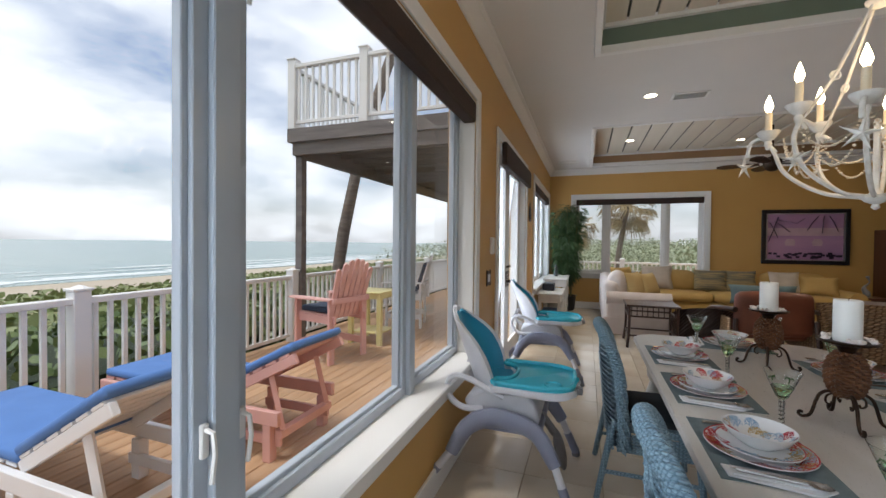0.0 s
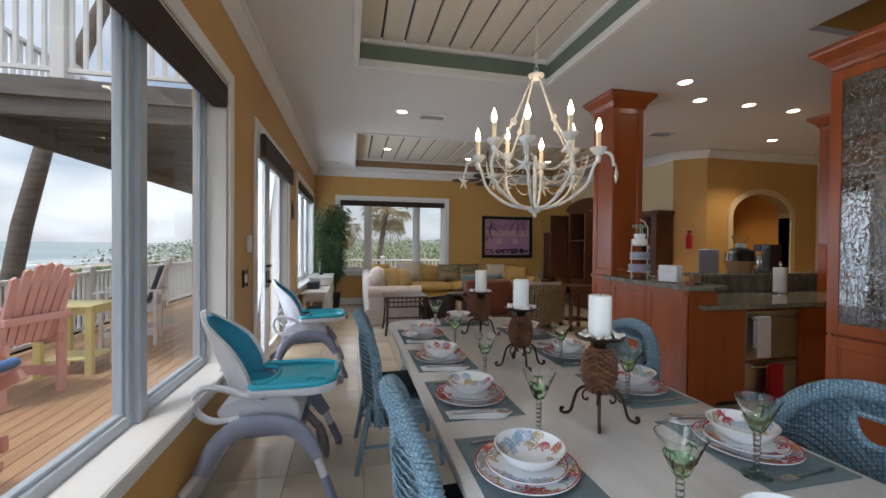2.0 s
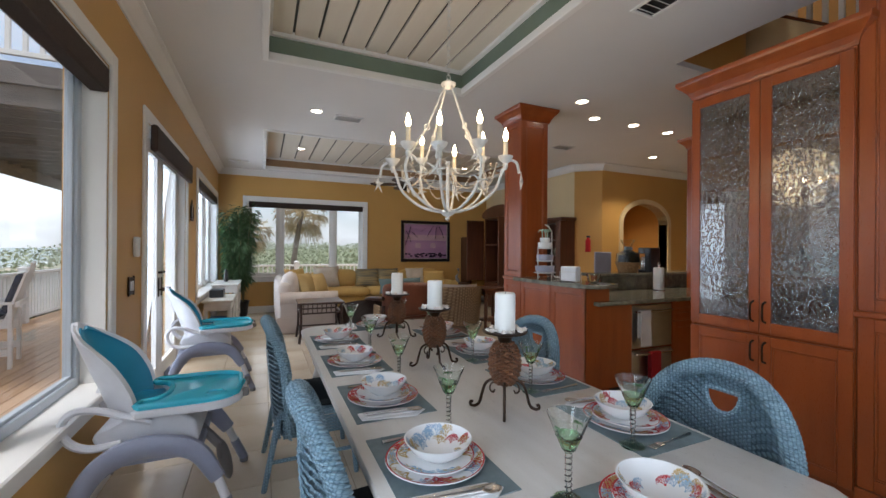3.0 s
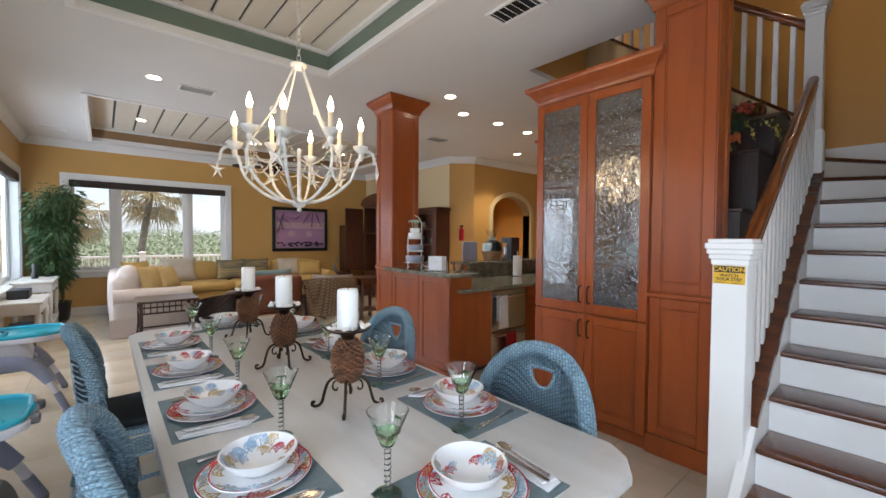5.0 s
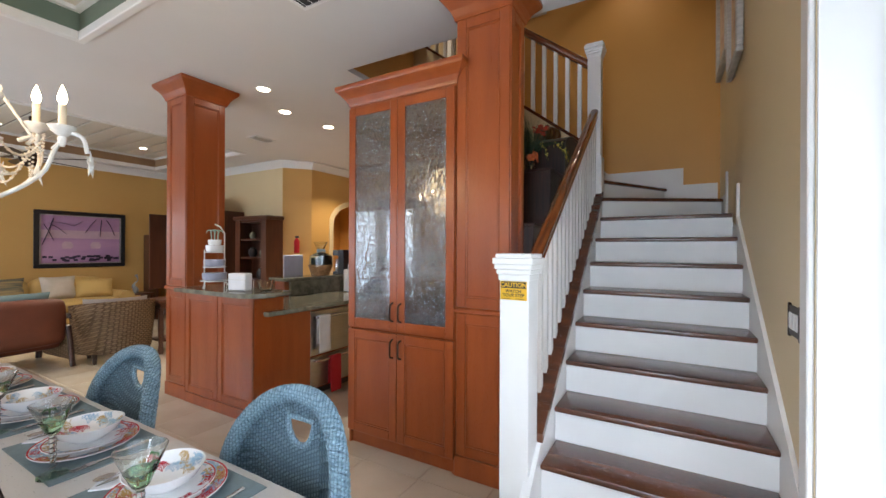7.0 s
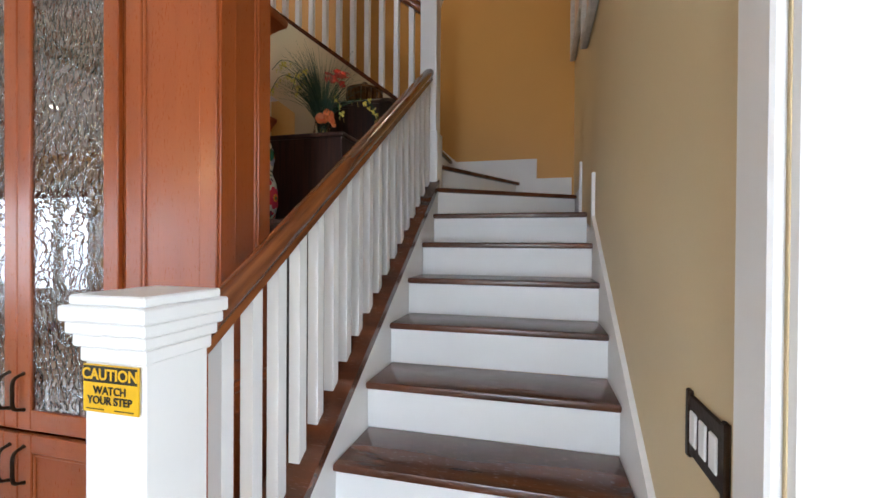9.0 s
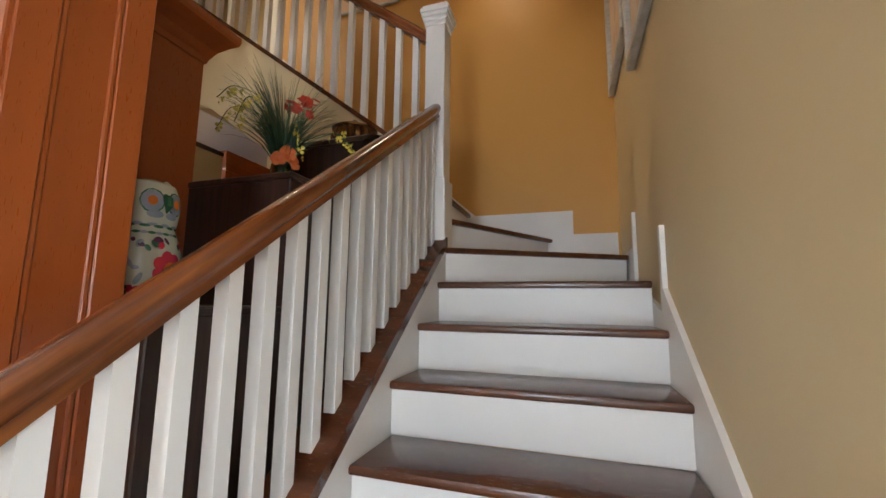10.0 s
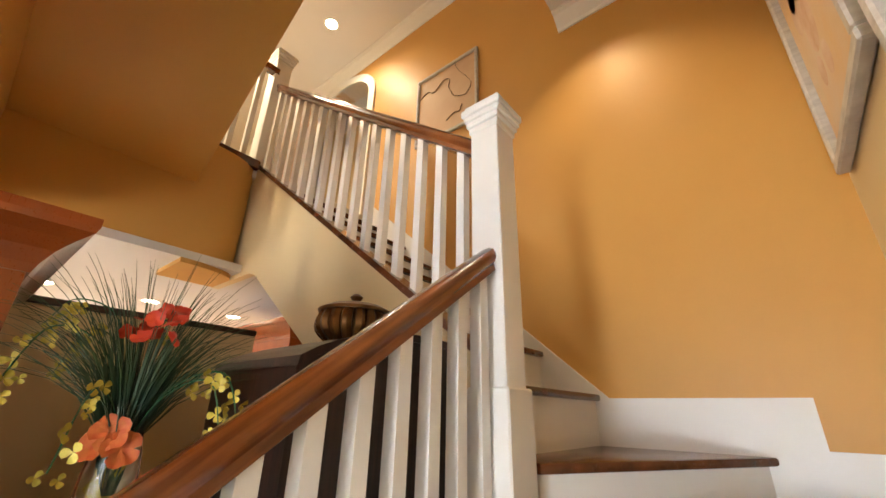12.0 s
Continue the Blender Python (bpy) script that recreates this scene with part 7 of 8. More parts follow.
def adirondack(at, turn, mat, label, cushion):
    """Tall slatted deck chair; faces +y."""
    t = thing("deck_chair", at, label, "chair", "tall deck chairs", turn=turn)
    for sx in (-1, 1):
        part("front_leg", box(sx * 0.29 - 0.045, sx * 0.29 + 0.045, 0.28, 0.32, 0, 0.80, b=0.005), mat, t)
        part("rear_leg", box(sx * 0.29 - 0.045, sx * 0.29 + 0.045, -0.34, -0.30, 0, 0.80, b=0.005), mat, t)
        part("side_rail", box(sx * 0.27 - 0.015, sx * 0.27 + 0.015, -0.38, 0.32, 0.50, 0.60, b=0.004), mat, t)
        part("foot_rail", box(sx * 0.29 - 0.02, sx * 0.29 + 0.02, -0.30, 0.28, 0.16, 0.25, b=0.004), mat, t)
        part("arm", prism([(sx * 0.25, -0.36), (sx * 0.36, -0.36), (sx * 0.40, 0.20), (sx * 0.38, 0.38), (sx * 0.27, 0.38), (sx * 0.25, 0.2)], 0.80, 0.825, b=0.006), mat, t)
    part("cross_rail", box(-0.29, 0.29, 0.285, 0.32, 0.16, 0.25, b=0.004), mat, t)
    for k in range(5):
        part("seat_slat", box(-0.28, 0.28, -0.26 + 0.115 * k, -0.155 + 0.115 * k, 0.602, 0.622, b=0.004), mat, t)
    for k in range(7):
        u = -0.24 + 0.08 * k
        hgt = 0.78 - 0.20 * (u / 0.3) ** 2
        s = bmesh.new()
        tip = [(u - 0.035, 0), (u + 0.035, 0), (u * 1.18 + 0.037, hgt), (u * 1.18, hgt + 0.025), (u * 1.18 - 0.037, hgt)]
        upright(tip, "y", -0.012, 0.012, s)
        o = part("back_slat", s, mat, t)
        o.matrix_basis = pose(0, -0.26, 0.56, 17, 0, 0)
    part("back_brace", box(-0.32, 0.32, -0.40, -0.36, 0.76, 0.83, b=0.004), mat, t)
    if cushion:
        part("seat_cushion", box(-0.25, 0.25, -0.22, 0.29, 0.624, 0.70, b=0.03, seg=3), NAVY, t, "navy patterned seat cushion", True)
        o = part("back_cushion", box(-0.24, 0.24, 0.014, 0.085, 0.10, 0.62, b=0.03, seg=3), NAVY, t, "navy patterned back cushion", True)
        o.matrix_basis = pose(0, -0.26, 0.56, 17, 0, 0)


adirondack((-1.86, 4.50, DZ), 78, PINKP, "tall pink slatted deck chair with navy cushions", True)
adirondack((-1.80, 6.75, DZ), 105, WHITEP, "tall white slatted deck chair with navy cushions", True)
adirondack((-0.6, 7.9, DZ), 95, WHITEP, "tall white slatted deck chair by the railing", True)


def deck_table():
    t = thing("deck_table", (-1.75, 5.45, DZ), "lemon yellow wooden deck table", "table")
    for k in range(5):
        part("top_slat", box(-0.30 + 0.12 * k, -0.19 + 0.12 * k, -0.30, 0.30, 0.77, 0.795, b=0.004), YELLOWP, t)
    part("apron", boxes((-0.27, 0.27, -0.27, -0.245, 0.69, 0.769), (-0.27, 0.27, 0.245, 0.27, 0.69, 0.769), (-0.27, -0.245, -0.245, 0.245, 0.69, 0.769), (0.245, 0.27, -0.245, 0.245, 0.69, 0.769)), YELLOWP, t)
    part("shelf", box(-0.24, 0.24, -0.24, 0.24, 0.16, 0.185, b=0.004), YELLOWP, t)
    for sx in (-1, 1):
        for sy in (-1, 1):
            part("leg", box(sx * 0.245 - 0.035, sx * 0.245 + 0.035, sy * 0.245 - 0.035, sy * 0.245 + 0.035, 0, 0.769, b=0.004), YELLOWP, t)


deck_table()


def lounger(at, mat, label, lift):
    """Foot toward -x, a raised back toward +x; origin under the hinge."""
    t = thing("sun_lounger", at, label, "sun lounger", "sun loungers")
    for sy in (-1, 1):
        part("side_rail", box(-1.25, 0.62, sy * 0.31 - 0.02, sy * 0.31 + 0.02, 0.26, 0.36, b=0.005), mat, t)
        for x in (-1.15, 0.0, 0.52):
            part("leg", box(x - 0.035, x + 0.035, sy * 0.31 - 0.045 if sy > 0 else sy * 0.31 - 0.02, sy * 0.31 + 0.02 if sy > 0 else sy * 0.31 + 0.045, 0, 0.26, b=0.004), mat, t)
        part("low_rail", box(-0.05, 0.60, sy * 0.27 - 0.015, sy * 0.27 + 0.015, 0.10, 0.17, b=0.004), mat, t)
    for k in range(10):
        part("slat", box(-1.24 + 0.124 * k, -1.145 + 0.124 * k, -0.29, 0.29, 0.361, 0.381, b=0.003), mat, t)
    part("cushion", box(-1.24, 0.0, -0.30, 0.30, 0.382, 0.445, b=0.025, seg=3), BLUEC, t, "blue canvas cushion", True)
    back = thing("backrest", (0, 0, 0))
    back.parent = t
    back.matrix_basis = pose(0.0, 0, 0.36, 0, -lift, 0)
    for sy in (-1, 1):
        part("back_rail", box(0.0, 0.82, sy * 0.27 - 0.02, sy * 0.27 + 0.02, -0.03, 0.04, b=0.005), mat, back)
    for k in range(6):
        part("slat", box(0.03 + 0.132 * k, 0.13 + 0.132 * k, -0.29, 0.29, 0.041, 0.06, b=0.003), mat, back)
    part("back_cushion", box(0.01, 0.84, -0.30, 0.30, 0.061, 0.12, b=0.025, seg=3), BLUEC, back, "blue canvas cushion", True)
    c, s = math.cos(radians(lift)), math.sin(radians(lift))
    for sy in (-1, 1):
        part("prop", tube(bmesh.new(), [(0.55 * c, sy * 0.25, 0.34 + 0.55 * s), (0.60, sy * 0.25, 0.20)], 0.026, 4), mat, t)
    part("prop_bar", box(0.56, 0.62, -0.29, 0.29, 0.16, 0.22, b=0.004), mat, t)


lounger((-1.34, 1.42, DZ), WHITEP, "white wooden sun lounger with a blue cushion, back raised", 30)
lounger((-1.22, 2.46, DZ), PINKP, "pink wooden sun lounger with a blue cushion, back raised", 27)

# land and sea
SANDY = material("dune_grass_ground", (0.16, 0.19, 0.06), 0.95, second=(0.30, 0.27, 0.15), scale=0.12, bump=0.4, grain=3)
BEACH = material("beach_sand", (0.46, 0.40, 0.31), 0.95, second=(0.40, 0.34, 0.26), scale=0.2, bump=0.3, grain=8)


def sea_material():
    m = material("sea_water", (0.12, 0.22, 0.22), 0.25, second=(0.20, 0.27, 0.25), scale=0.03, stretch=(1, 0.25, 1), bump=0.5, grain=0.6)
    return m


g = bmesh.new()
xs = [-3000, -80, -60, -30, -12, -6, 0, 30, 3000]
zs = [-12, -6.6, -5.6, -4.2, -2.6, -1.9, -1.6, -1.6, -1.6]
rows = [[g.verts.new((x, y, z)) for x, z in zip(xs, zs)] for y in (-3000, -60, 0, 60, 200, 3000)]
for a, c in zip(rows, rows[1:]):
    for k in range(len(xs) - 1):
        g.faces.new((a[k], a[k + 1], c[k + 1], c[k]))
tagged(part("ground", g, SANDY), "low green dune land sloping to the beach", "ground", kind="structure")
tagged(part("beach", box(-96, -58, -3000, 3000, -6.3, -5.55), BEACH), "pale sand beach", "beach", kind="structure")
tagged(part("water", box(-3500, -76, -3500, 3500, -6.2, -5.5), sea_material()), "grey green sea with low surf", "water", kind="structure")
FOAM = material("white_foam", (0.75, 0.77, 0.77), 0.7, second=(0.55, 0.60, 0.60), scale=0.4, bump=0.2)
sf = bmesh.new()
rnd = random.Random(21)
for k in range(90):
    x, y = -77 - rnd.choice((0, 5, 9, 17, 26)) - rnd.uniform(0, 3), rnd.uniform(-60, 260)
    l, w = rnd.uniform(6, 26), rnd.uniform(0.5, 1.6)
    bx(sf, x - w, x + w, y - l, y + l, -5.5, -5.45 + rnd.uniform(0, 0.12))
tagged(part("surf", sf, FOAM), "white lines of surf", "surf", kind="stuff")

# sea grape hedge: many round leaves in clumps
SEAGRAPE = material("sea_grape_leaf", (0.075, 0.13, 0.035), 0.4, second=(0.15, 0.19, 0.06), scale=3.0, bump=0.1)


def leaf_bank(name, mat, n, place, size, label, category, seed, flat=0.5):
    rnd = random.Random(seed)
    verts, faces = [], []
    for k in range(n):
        p, s = place(rnd), rnd.uniform(0.6, 1.2) * size
        d = Vector((rnd.uniform(-1, 1), rnd.uniform(-1, 1), rnd.uniform(-0.2, 1.0) * flat + 0.2)).normalized()
        u = d.orthogonal().normalized()
        u = (u * math.cos(k) + d.cross(u) * math.sin(k)).normalized()
        w = d.cross(u)
        i = len(verts)
        verts += [p - u * s, p - u * s * 0.45 + w * s * 0.8, p + u * s * 0.5 + w * s * 0.75, p + u * s, p + u * s * 0.5 - w * s * 0.75, p - u * s * 0.45 - w * s * 0.8]
        faces.append(tuple(range(i, i + 6)))
    me = bpy.data.meshes.new(name)
    me.from_pydata([tuple(v) for v in verts], [], faces)
    me.materials.append(mat)
    return tagged(new(name, me), label, category, kind="stuff")


def hedge_spot(r):
    x = -3.05 - r.random() ** 1.6 * 8
    y = r.uniform(-2, 16)
    top = 0.42 + 0.22 * noise.noise(Vector((x * 0.5, y * 0.5, 0))) - max(0, -3.6 - x) * 0.14
    return Vector((x, y, r.uniform(-1.9, top)))


leaf_bank("sea_grape_hedge", SEAGRAPE, 26000, hedge_spot, 0.075, "dense sea grape hedge beyond the railing", "hedge", 31)
# filler blocks: the hedge's inner shade is put into their dark colour
tagged(part("hedge_core", boxes((-5.2, -3.3, -2, 16, -1.9, 0.05), (-10.5, -5.2, -2, 16, -2.4, -0.7)), material("hedge_shadow", (0.02, 0.032, 0.012), 0.9)), "dark filler boxes standing for shade inside the hedge", "hedge", kind="stuff")


def scrub_spot(r):
    x = -11 - r.random() ** 1.3 * 48
    y = r.uniform(-20, 130)
    return Vector((x, y, -1.9 + (x + 6) * 0.065 + r.uniform(-0.3, 0.55) + 0.4 * noise.noise(Vector((x * 0.2, y * 0.2, 0)))))


leaf_bank("dune_scrub", material("dune_scrub_leaf", (0.13, 0.17, 0.05), 0.6, second=(0.22, 0.24, 0.10), scale=0.3), 16000, scrub_spot, 0.36, "low green dune scrub toward the beach", "scrub", 32, 1.5)


def wood_spot(r):
    x, d = r.uniform(-14, 60), r.random() ** 0.8
    y = 26 + 38 * d
    top = 1.0 + 1.3 * d + 0.6 * noise.noise(Vector((x * 0.35, y * 0.25, 1)))
    return Vector((x, y, -1.6 + r.random() ** 0.6 * (top + 1.6)))


# distance haze is mixed into the leaf colour, paler than real foliage
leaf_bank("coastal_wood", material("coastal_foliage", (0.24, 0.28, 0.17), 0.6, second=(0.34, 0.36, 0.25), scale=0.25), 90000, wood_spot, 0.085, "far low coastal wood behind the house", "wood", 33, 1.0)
TRUNK = material("palm_trunk", (0.24, 0.20, 0.17), 0.9, second=(0.14, 0.11, 0.09), scale=3, stretch=(1, 1, 4), bump=0.6, grain=14)
FROND = material("dry_palm_frond", (0.30, 0.24, 0.12), 0.7, second=(0.40, 0.29, 0.15), scale=2, bump=0.1)


def palm(at, height, lean, seed, label):
    rnd = random.Random(seed)
    t = thing("palm_tree", at, label, "palm tree", "palm trees")
    line = [Vector((lean[0] * s * s, lean[1] * s * s, height * s)) for s in [k / 10 for k in range(11)]]
    part("trunk", tube(bmesh.new(), line, [0.155 - 0.05 * k / 10 + 0.012 * (k % 2) for k in range(11)], 10), TRUNK, t, "rough grey trunk", True)
    top = line[-1]
    bm = bmesh.new()
    for k in range(58):
        a = rnd.uniform(0, 6.28)
        el = rnd.uniform(-1.1, 0.9)
        d = Vector((math.cos(a) * math.cos(el), math.sin(a) * math.cos(el), math.sin(el)))
        stem = top + d * 0.85 + Vector((0, 0, -0.15))
        tube(bm, [top, stem], [0.02, 0.012], 4)
        side = d.cross(Vector((0, 0, 1))).normalized()
        up = side.cross(d)
        for j in range(15):
            b = -1.5 + 3.0 * j / 14
            q = (d * math.cos(b) + side * math.sin(b)).normalized()
            ln = rnd.uniform(0.55, 0.95)
            w = up.cross(q).normalized() * 0.032
            m = stem + q * ln * 0.6
            e = stem + q * ln + Vector((0, 0, -0.30 * rnd.random() - 0.1))
            bm.faces.new([bm.verts.new(v) for v in (stem, m + w, e, m - w)])
    tagged(part("crown", bm, FROND, t, "ragged fan fronds, partly dry"), kind="stuff")


palm((2.75, 21.5, -1.6), 5.0, (0.55, 0.1), 3, "wind-bent sabal palm behind the house")
palm((0.4, 27.0, -1.6), 4.2, (0.3, 0.2), 5, "smaller palm among the far trees")
palm((-1.2, 31.0, -1.6), 4.4, (-0.2, 0.1), 7, "thin palm among the far trees")
palm((-4.66, 8.4, -2.2), 13.0, (4.2, 0.24), 9, "leaning palm trunk beside the deck")

# ---- stair nook, pictures, kitchen small things ----
def step_chest():
    t = thing("step_chest", (0, 0, 0), "dark stained stepped chest standing beside the stairs", "chest")
    for x0, x1, y1, z in ((4.66, 5.078, 0.885, 1.65), (5.08, 5.528, 0.92, 2.09)):
        part("block", box(x0, x1, 0.46, y1, 0, z - 0.022, b=0.004), CHESTWOOD, t, "dark grained chest step")
        part("top", box(x0 - 0.006, x1, 0.45, y1 + 0.006, z - 0.022, z, b=0.005), CHESTWOOD, t, "dark chest top board")
    arch = [(5.53 + 0.56 * k / 12, 2.378 + 0.10 * math.sin(math.pi * (k / 12) ** 0.8 * 0.62)) for k in range(13)]
    part("block", upright([(5.53, 0)] + arch + [(6.09, 0)], "y", 0.46, 0.87), CHESTWOOD, t, "dark grained chest step")
    part("top", upright([(x - 0.004, z) for x, z in arch] + [(x, z + 0.022) for x, z in arch[::-1]], "y", 0.45, 0.876), CHESTWOOD, t, "arched chest top board")


CHESTWOOD = material("dark_grained_chest_wood", (0.050, 0.018, 0.010), 0.38, second=(0.016, 0.007, 0.005), scale=9.0, stretch=(7, 7, 0.35), bump=0.1, grain=70, amount=0.6, coat=0.15)
step_chest()

GLAZE = material("cream_glaze", (0.50, 0.45, 0.34), 0.18, second=(0.46, 0.47, 0.36), scale=14, bump=0.1)
GREENGLAZE = material("green_glaze", (0.03, 0.13, 0.06), 0.2, second=(0.02, 0.08, 0.04), scale=16, bump=0.05)
REDGLAZE = material("red_flower_glaze", (0.55, 0.04, 0.05), 0.2, second=(0.42, 0.02, 0.06), scale=18, bump=0.05)
BLUEGLAZE = material("grey_violet_glaze", (0.30, 0.29, 0.36), 0.2, second=(0.20, 0.24, 0.26), scale=20, bump=0.05)
ORANGEGLAZE = material("orange_glaze", (0.65, 0.17, 0.03), 0.2, bump=0.05)
PLUMGLAZE = material("plum_glaze", (0.10, 0.025, 0.06), 0.2, bump=0.05)


def owl():
    prof = [(0.092, 0), (0.118, 0.012), (0.132, 0.07), (0.136, 0.13), (0.128, 0.19), (0.106, 0.235), (0.101, 0.25), (0.108, 0.27), (0.114, 0.31), (0.108, 0.36), (0.092, 0.392), (0.05, 0.405), (0.001, 0.403)]
    mats = (GLAZE, GREENGLAZE, REDGLAZE, BLUEGLAZE, ORANGEGLAZE, PLUMGLAZE)
    bm = bmesh.new()

    def paint(k, n0):
        bm.faces.ensure_lookup_table()
        for f in bm.faces[n0:]:
            f.material_index = k

    def radius(z):
        for (r0, z0), (r1, z1) in zip(prof, prof[1:]):
            if z0 <= z <= z1:
                return r0 + (r1 - r0) * (z - z0) / (z1 - z0)
        return 0.1

    def spot(a, z, rx, rz, k, lift=0.001, tilt=0.0):
        """A small painted dab that follows the rounded body at bearing a and height z."""
        n0 = len(bm.faces)
        ring = []
        mid = None
        for j in range(13):
            th = 2 * math.pi * j / 12
            u, v = (rx * math.cos(th), rz * math.sin(th)) if j < 12 else (0, 0)
            u, v = u * math.cos(tilt) - v * math.sin(tilt), u * math.sin(tilt) + v * math.cos(tilt)
            r = radius(min(0.39, max(0.002, z + v))) + lift + (0.002 if j == 12 else 0)
            b = a + u / r
            p = bm.verts.new((r * math.sin(b), -0.9 * r * math.cos(b), z + v))
            if j < 12:
                ring.append(p)
            else:
                mid = p
        for j in range(12):
            bm.faces.new((ring[j], ring[(j + 1) % 12], mid))
        paint(k, n0)

    lathe(bm, prof, 32, (0, 0, 0), 0.9)
    for sx in (-1, 1):
        lathe(bm, [(0.042, 0), (0.030, 0.03), (0.012, 0.052), (0.002, 0.058)], 10, (sx * 0.072, 0.01, 0.366))
        n0 = len(bm.faces)
        for k in range(9):
            z = 0.035 + 0.022 * k
            lathe(bm, [(0.012, -0.012), (0.017, 0), (0.012, 0.012)], 8, (sx * (radius(z) + 0.006), 0.01, z))
        paint(3, n0)
        spot(sx * 0.42, 0.328, 0.044, 0.040, 1, 0.001)
        spot(sx * 0.42, 0.328, 0.039, 0.035, 3, 0.003)
        spot(sx * 0.42, 0.328, 0.017, 0.016, 4, 0.005)
        spot(sx * 0.30, 0.286, 0.030, 0.012, 3, 0.001)
    for k in range(14):
        spot(-1.5 + 3.0 * k / 13, 0.248 + 0.006 * (k % 2), 0.018, 0.005, (1, 3)[k % 2])
        spot(-1.5 + 3.0 * k / 13, 0.226, 0.014, 0.005, (3, 1)[k % 2])
    for k in range(7):
        b = 2 * math.pi * k / 7
        spot(0.16 + 0.30 * math.cos(b), 0.115 + 0.036 * math.sin(b), 0.024, 0.021, 2, 0.002 + 0.0006 * k)
    spot(0.16, 0.115, 0.024, 0.021, 4, 0.008)
    spot(0.16, 0.115, 0.010, 0.009, 1, 0.010)
    rnd = random.Random(4)
    for k in range(120):
        a, z = rnd.uniform(-1.7, 1.7), rnd.uniform(0.02, 0.205)
        if abs(a - 0.16) > 0.55 or abs(z - 0.115) > 0.065:
            spot(a, z, rnd.uniform(0.008, 0.022), rnd.uniform(0.006, 0.012), rnd.choice((1, 1, 3, 3, 5, 5, 2)), 0.001 + 0.0003 * (k % 5), rnd.uniform(-1, 1))
    n0 = len(bm.faces)
    tube(bm, [(0, -0.090, 0.350), (0, -0.112, 0.335), (0, -0.118, 0.315), (0, -0.108, 0.292)], [0.010, 0.017, 0.014, 0.002], 8)
    paint(1, n0)
    m = part("owl_figurine", bm, GLAZE, None, "", True)
    for k in mats[1:]:
        m.data.materials.append(k)
    tagged(m, "glazed ceramic owl jar painted with bright flowers", "figurine")
    m.matrix_basis = pose(4.82, 0.725, 1.6505, 0, 0, -2) @ Matrix.Diagonal((0.70, 0.72, 0.86, 1.0))


owl()


def flower_vase():
    t = thing("flower_vase", (5.305, 0.69, 2.0905), "clear glass vase of tall grass with orange and yellow flowers", "vase")
    rnd = random.Random(12)
    part("glass", lathe(bmesh.new(), [(0.046, 0), (0.053, 0.01), (0.047, 0.08), (0.036, 0.15), (0.042, 0.20), (0.039, 0.20), (0.033, 0.15), (0.044, 0.08), (0.045, 0.012), (0.001, 0.010)], 24), GOBLET, t, "clear waisted glass", True)
    grass = bmesh.new()
    for k in range(430):
        a = rnd.uniform(0, 6.28)
        lean = rnd.random() ** 0.6
        if math.sin(a) < -0.3 and rnd.random() < 0.6:
            continue
        ln = rnd.uniform(0.30, 0.52)
        out = Vector((math.cos(a), math.sin(a), 0))
        base = Vector((0, 0, 0.04)) + out * 0.016 * rnd.random()
        bend = rnd.uniform(0.15, 0.40)
        pts = [base + out * (lean * 0.25 * s ** 1.9) + Vector((0, 0, ln * s * (1 - bend * lean * s * s))) for s in (0, 0.3, 0.55, 0.75, 0.9, 1.0)]
        tube(grass, pts, [0.0019, 0.0018, 0.0014, 0.0009, 0.0006, 0.0003], 3)
    tagged(part("grass", grass, material("blue_green_grass", (0.018, 0.060, 0.040), 0.45, second=(0.05, 0.085, 0.025), scale=7), t, "fine blue green grass blades"), kind="stuff")

    def bloom(p, r, mat, petals, name, face):
        face = Vector(face).normalized()
        side = face.cross(Vector((0, 0, 1))).normalized()
        up = side.cross(face)
        bm = bmesh.new()
        for k in range(petals):
            a = 2 * math.pi * k / petals + rnd.uniform(-0.2, 0.2)
            d = side * math.cos(a) + up * math.sin(a)
            w = (up * math.cos(a) - side * math.sin(a)) * r * 0.48
            lift = face * r * rnd.uniform(0.2, 0.5)
            q = [p, p + d * r * 0.35 + w * 0.75 + lift * 0.5, p + d * r * 0.75 + w + lift, p + d * r + w * 0.35 + lift * 0.8, p + d * r - w * 0.35 + lift * 0.8, p + d * r * 0.75 - w + lift, p + d * r * 0.35 - w * 0.75 + lift * 0.5]
            v = [bm.verts.new(x) for x in q]
            c = bm.verts.new(p + d * r * 0.62 + lift * 0.35)
            for j in range(7):
                bm.faces.new((v[j], v[(j + 1) % 7], c))
        part(name, bm, mat, t, "", True)

    ORANGE_P = material("orange_petal", (0.62, 0.10, 0.03), 0.5, second=(0.70, 0.20, 0.05), scale=60)
    RED_P = material("scarlet_petal", (0.58, 0.065, 0.015), 0.5, second=(0.45, 0.02, 0.012), scale=40)
    YELLOW_P = material("yellow_petal", (0.62, 0.46, 0.06), 0.5, second=(0.48, 0.42, 0.08), scale=20)
    for k in range(16):
        d = Vector((rnd.uniform(-1, 0.4), rnd.uniform(-1, 0.1), rnd.uniform(-0.6, 1)))
        bloom(Vector((-0.015, -0.085, 0.355)) + Vector((0.045 * rnd.uniform(-1, 1), 0.06 * rnd.uniform(-1, 1), 0.045 * rnd.uniform(-1, 1))), rnd.uniform(0.015, 0.024), RED_P, 5, "red_flower", d)
    for dx, dy, dz in ((-0.028, -0.044, 0.148), (-0.040, -0.018, 0.128), (-0.008, -0.050, 0.120)):
        bloom(Vector((dx, dy, dz)), 0.034, ORANGE_P, 5, "orange_flower", (dx, dy * 1.2, 0.01))
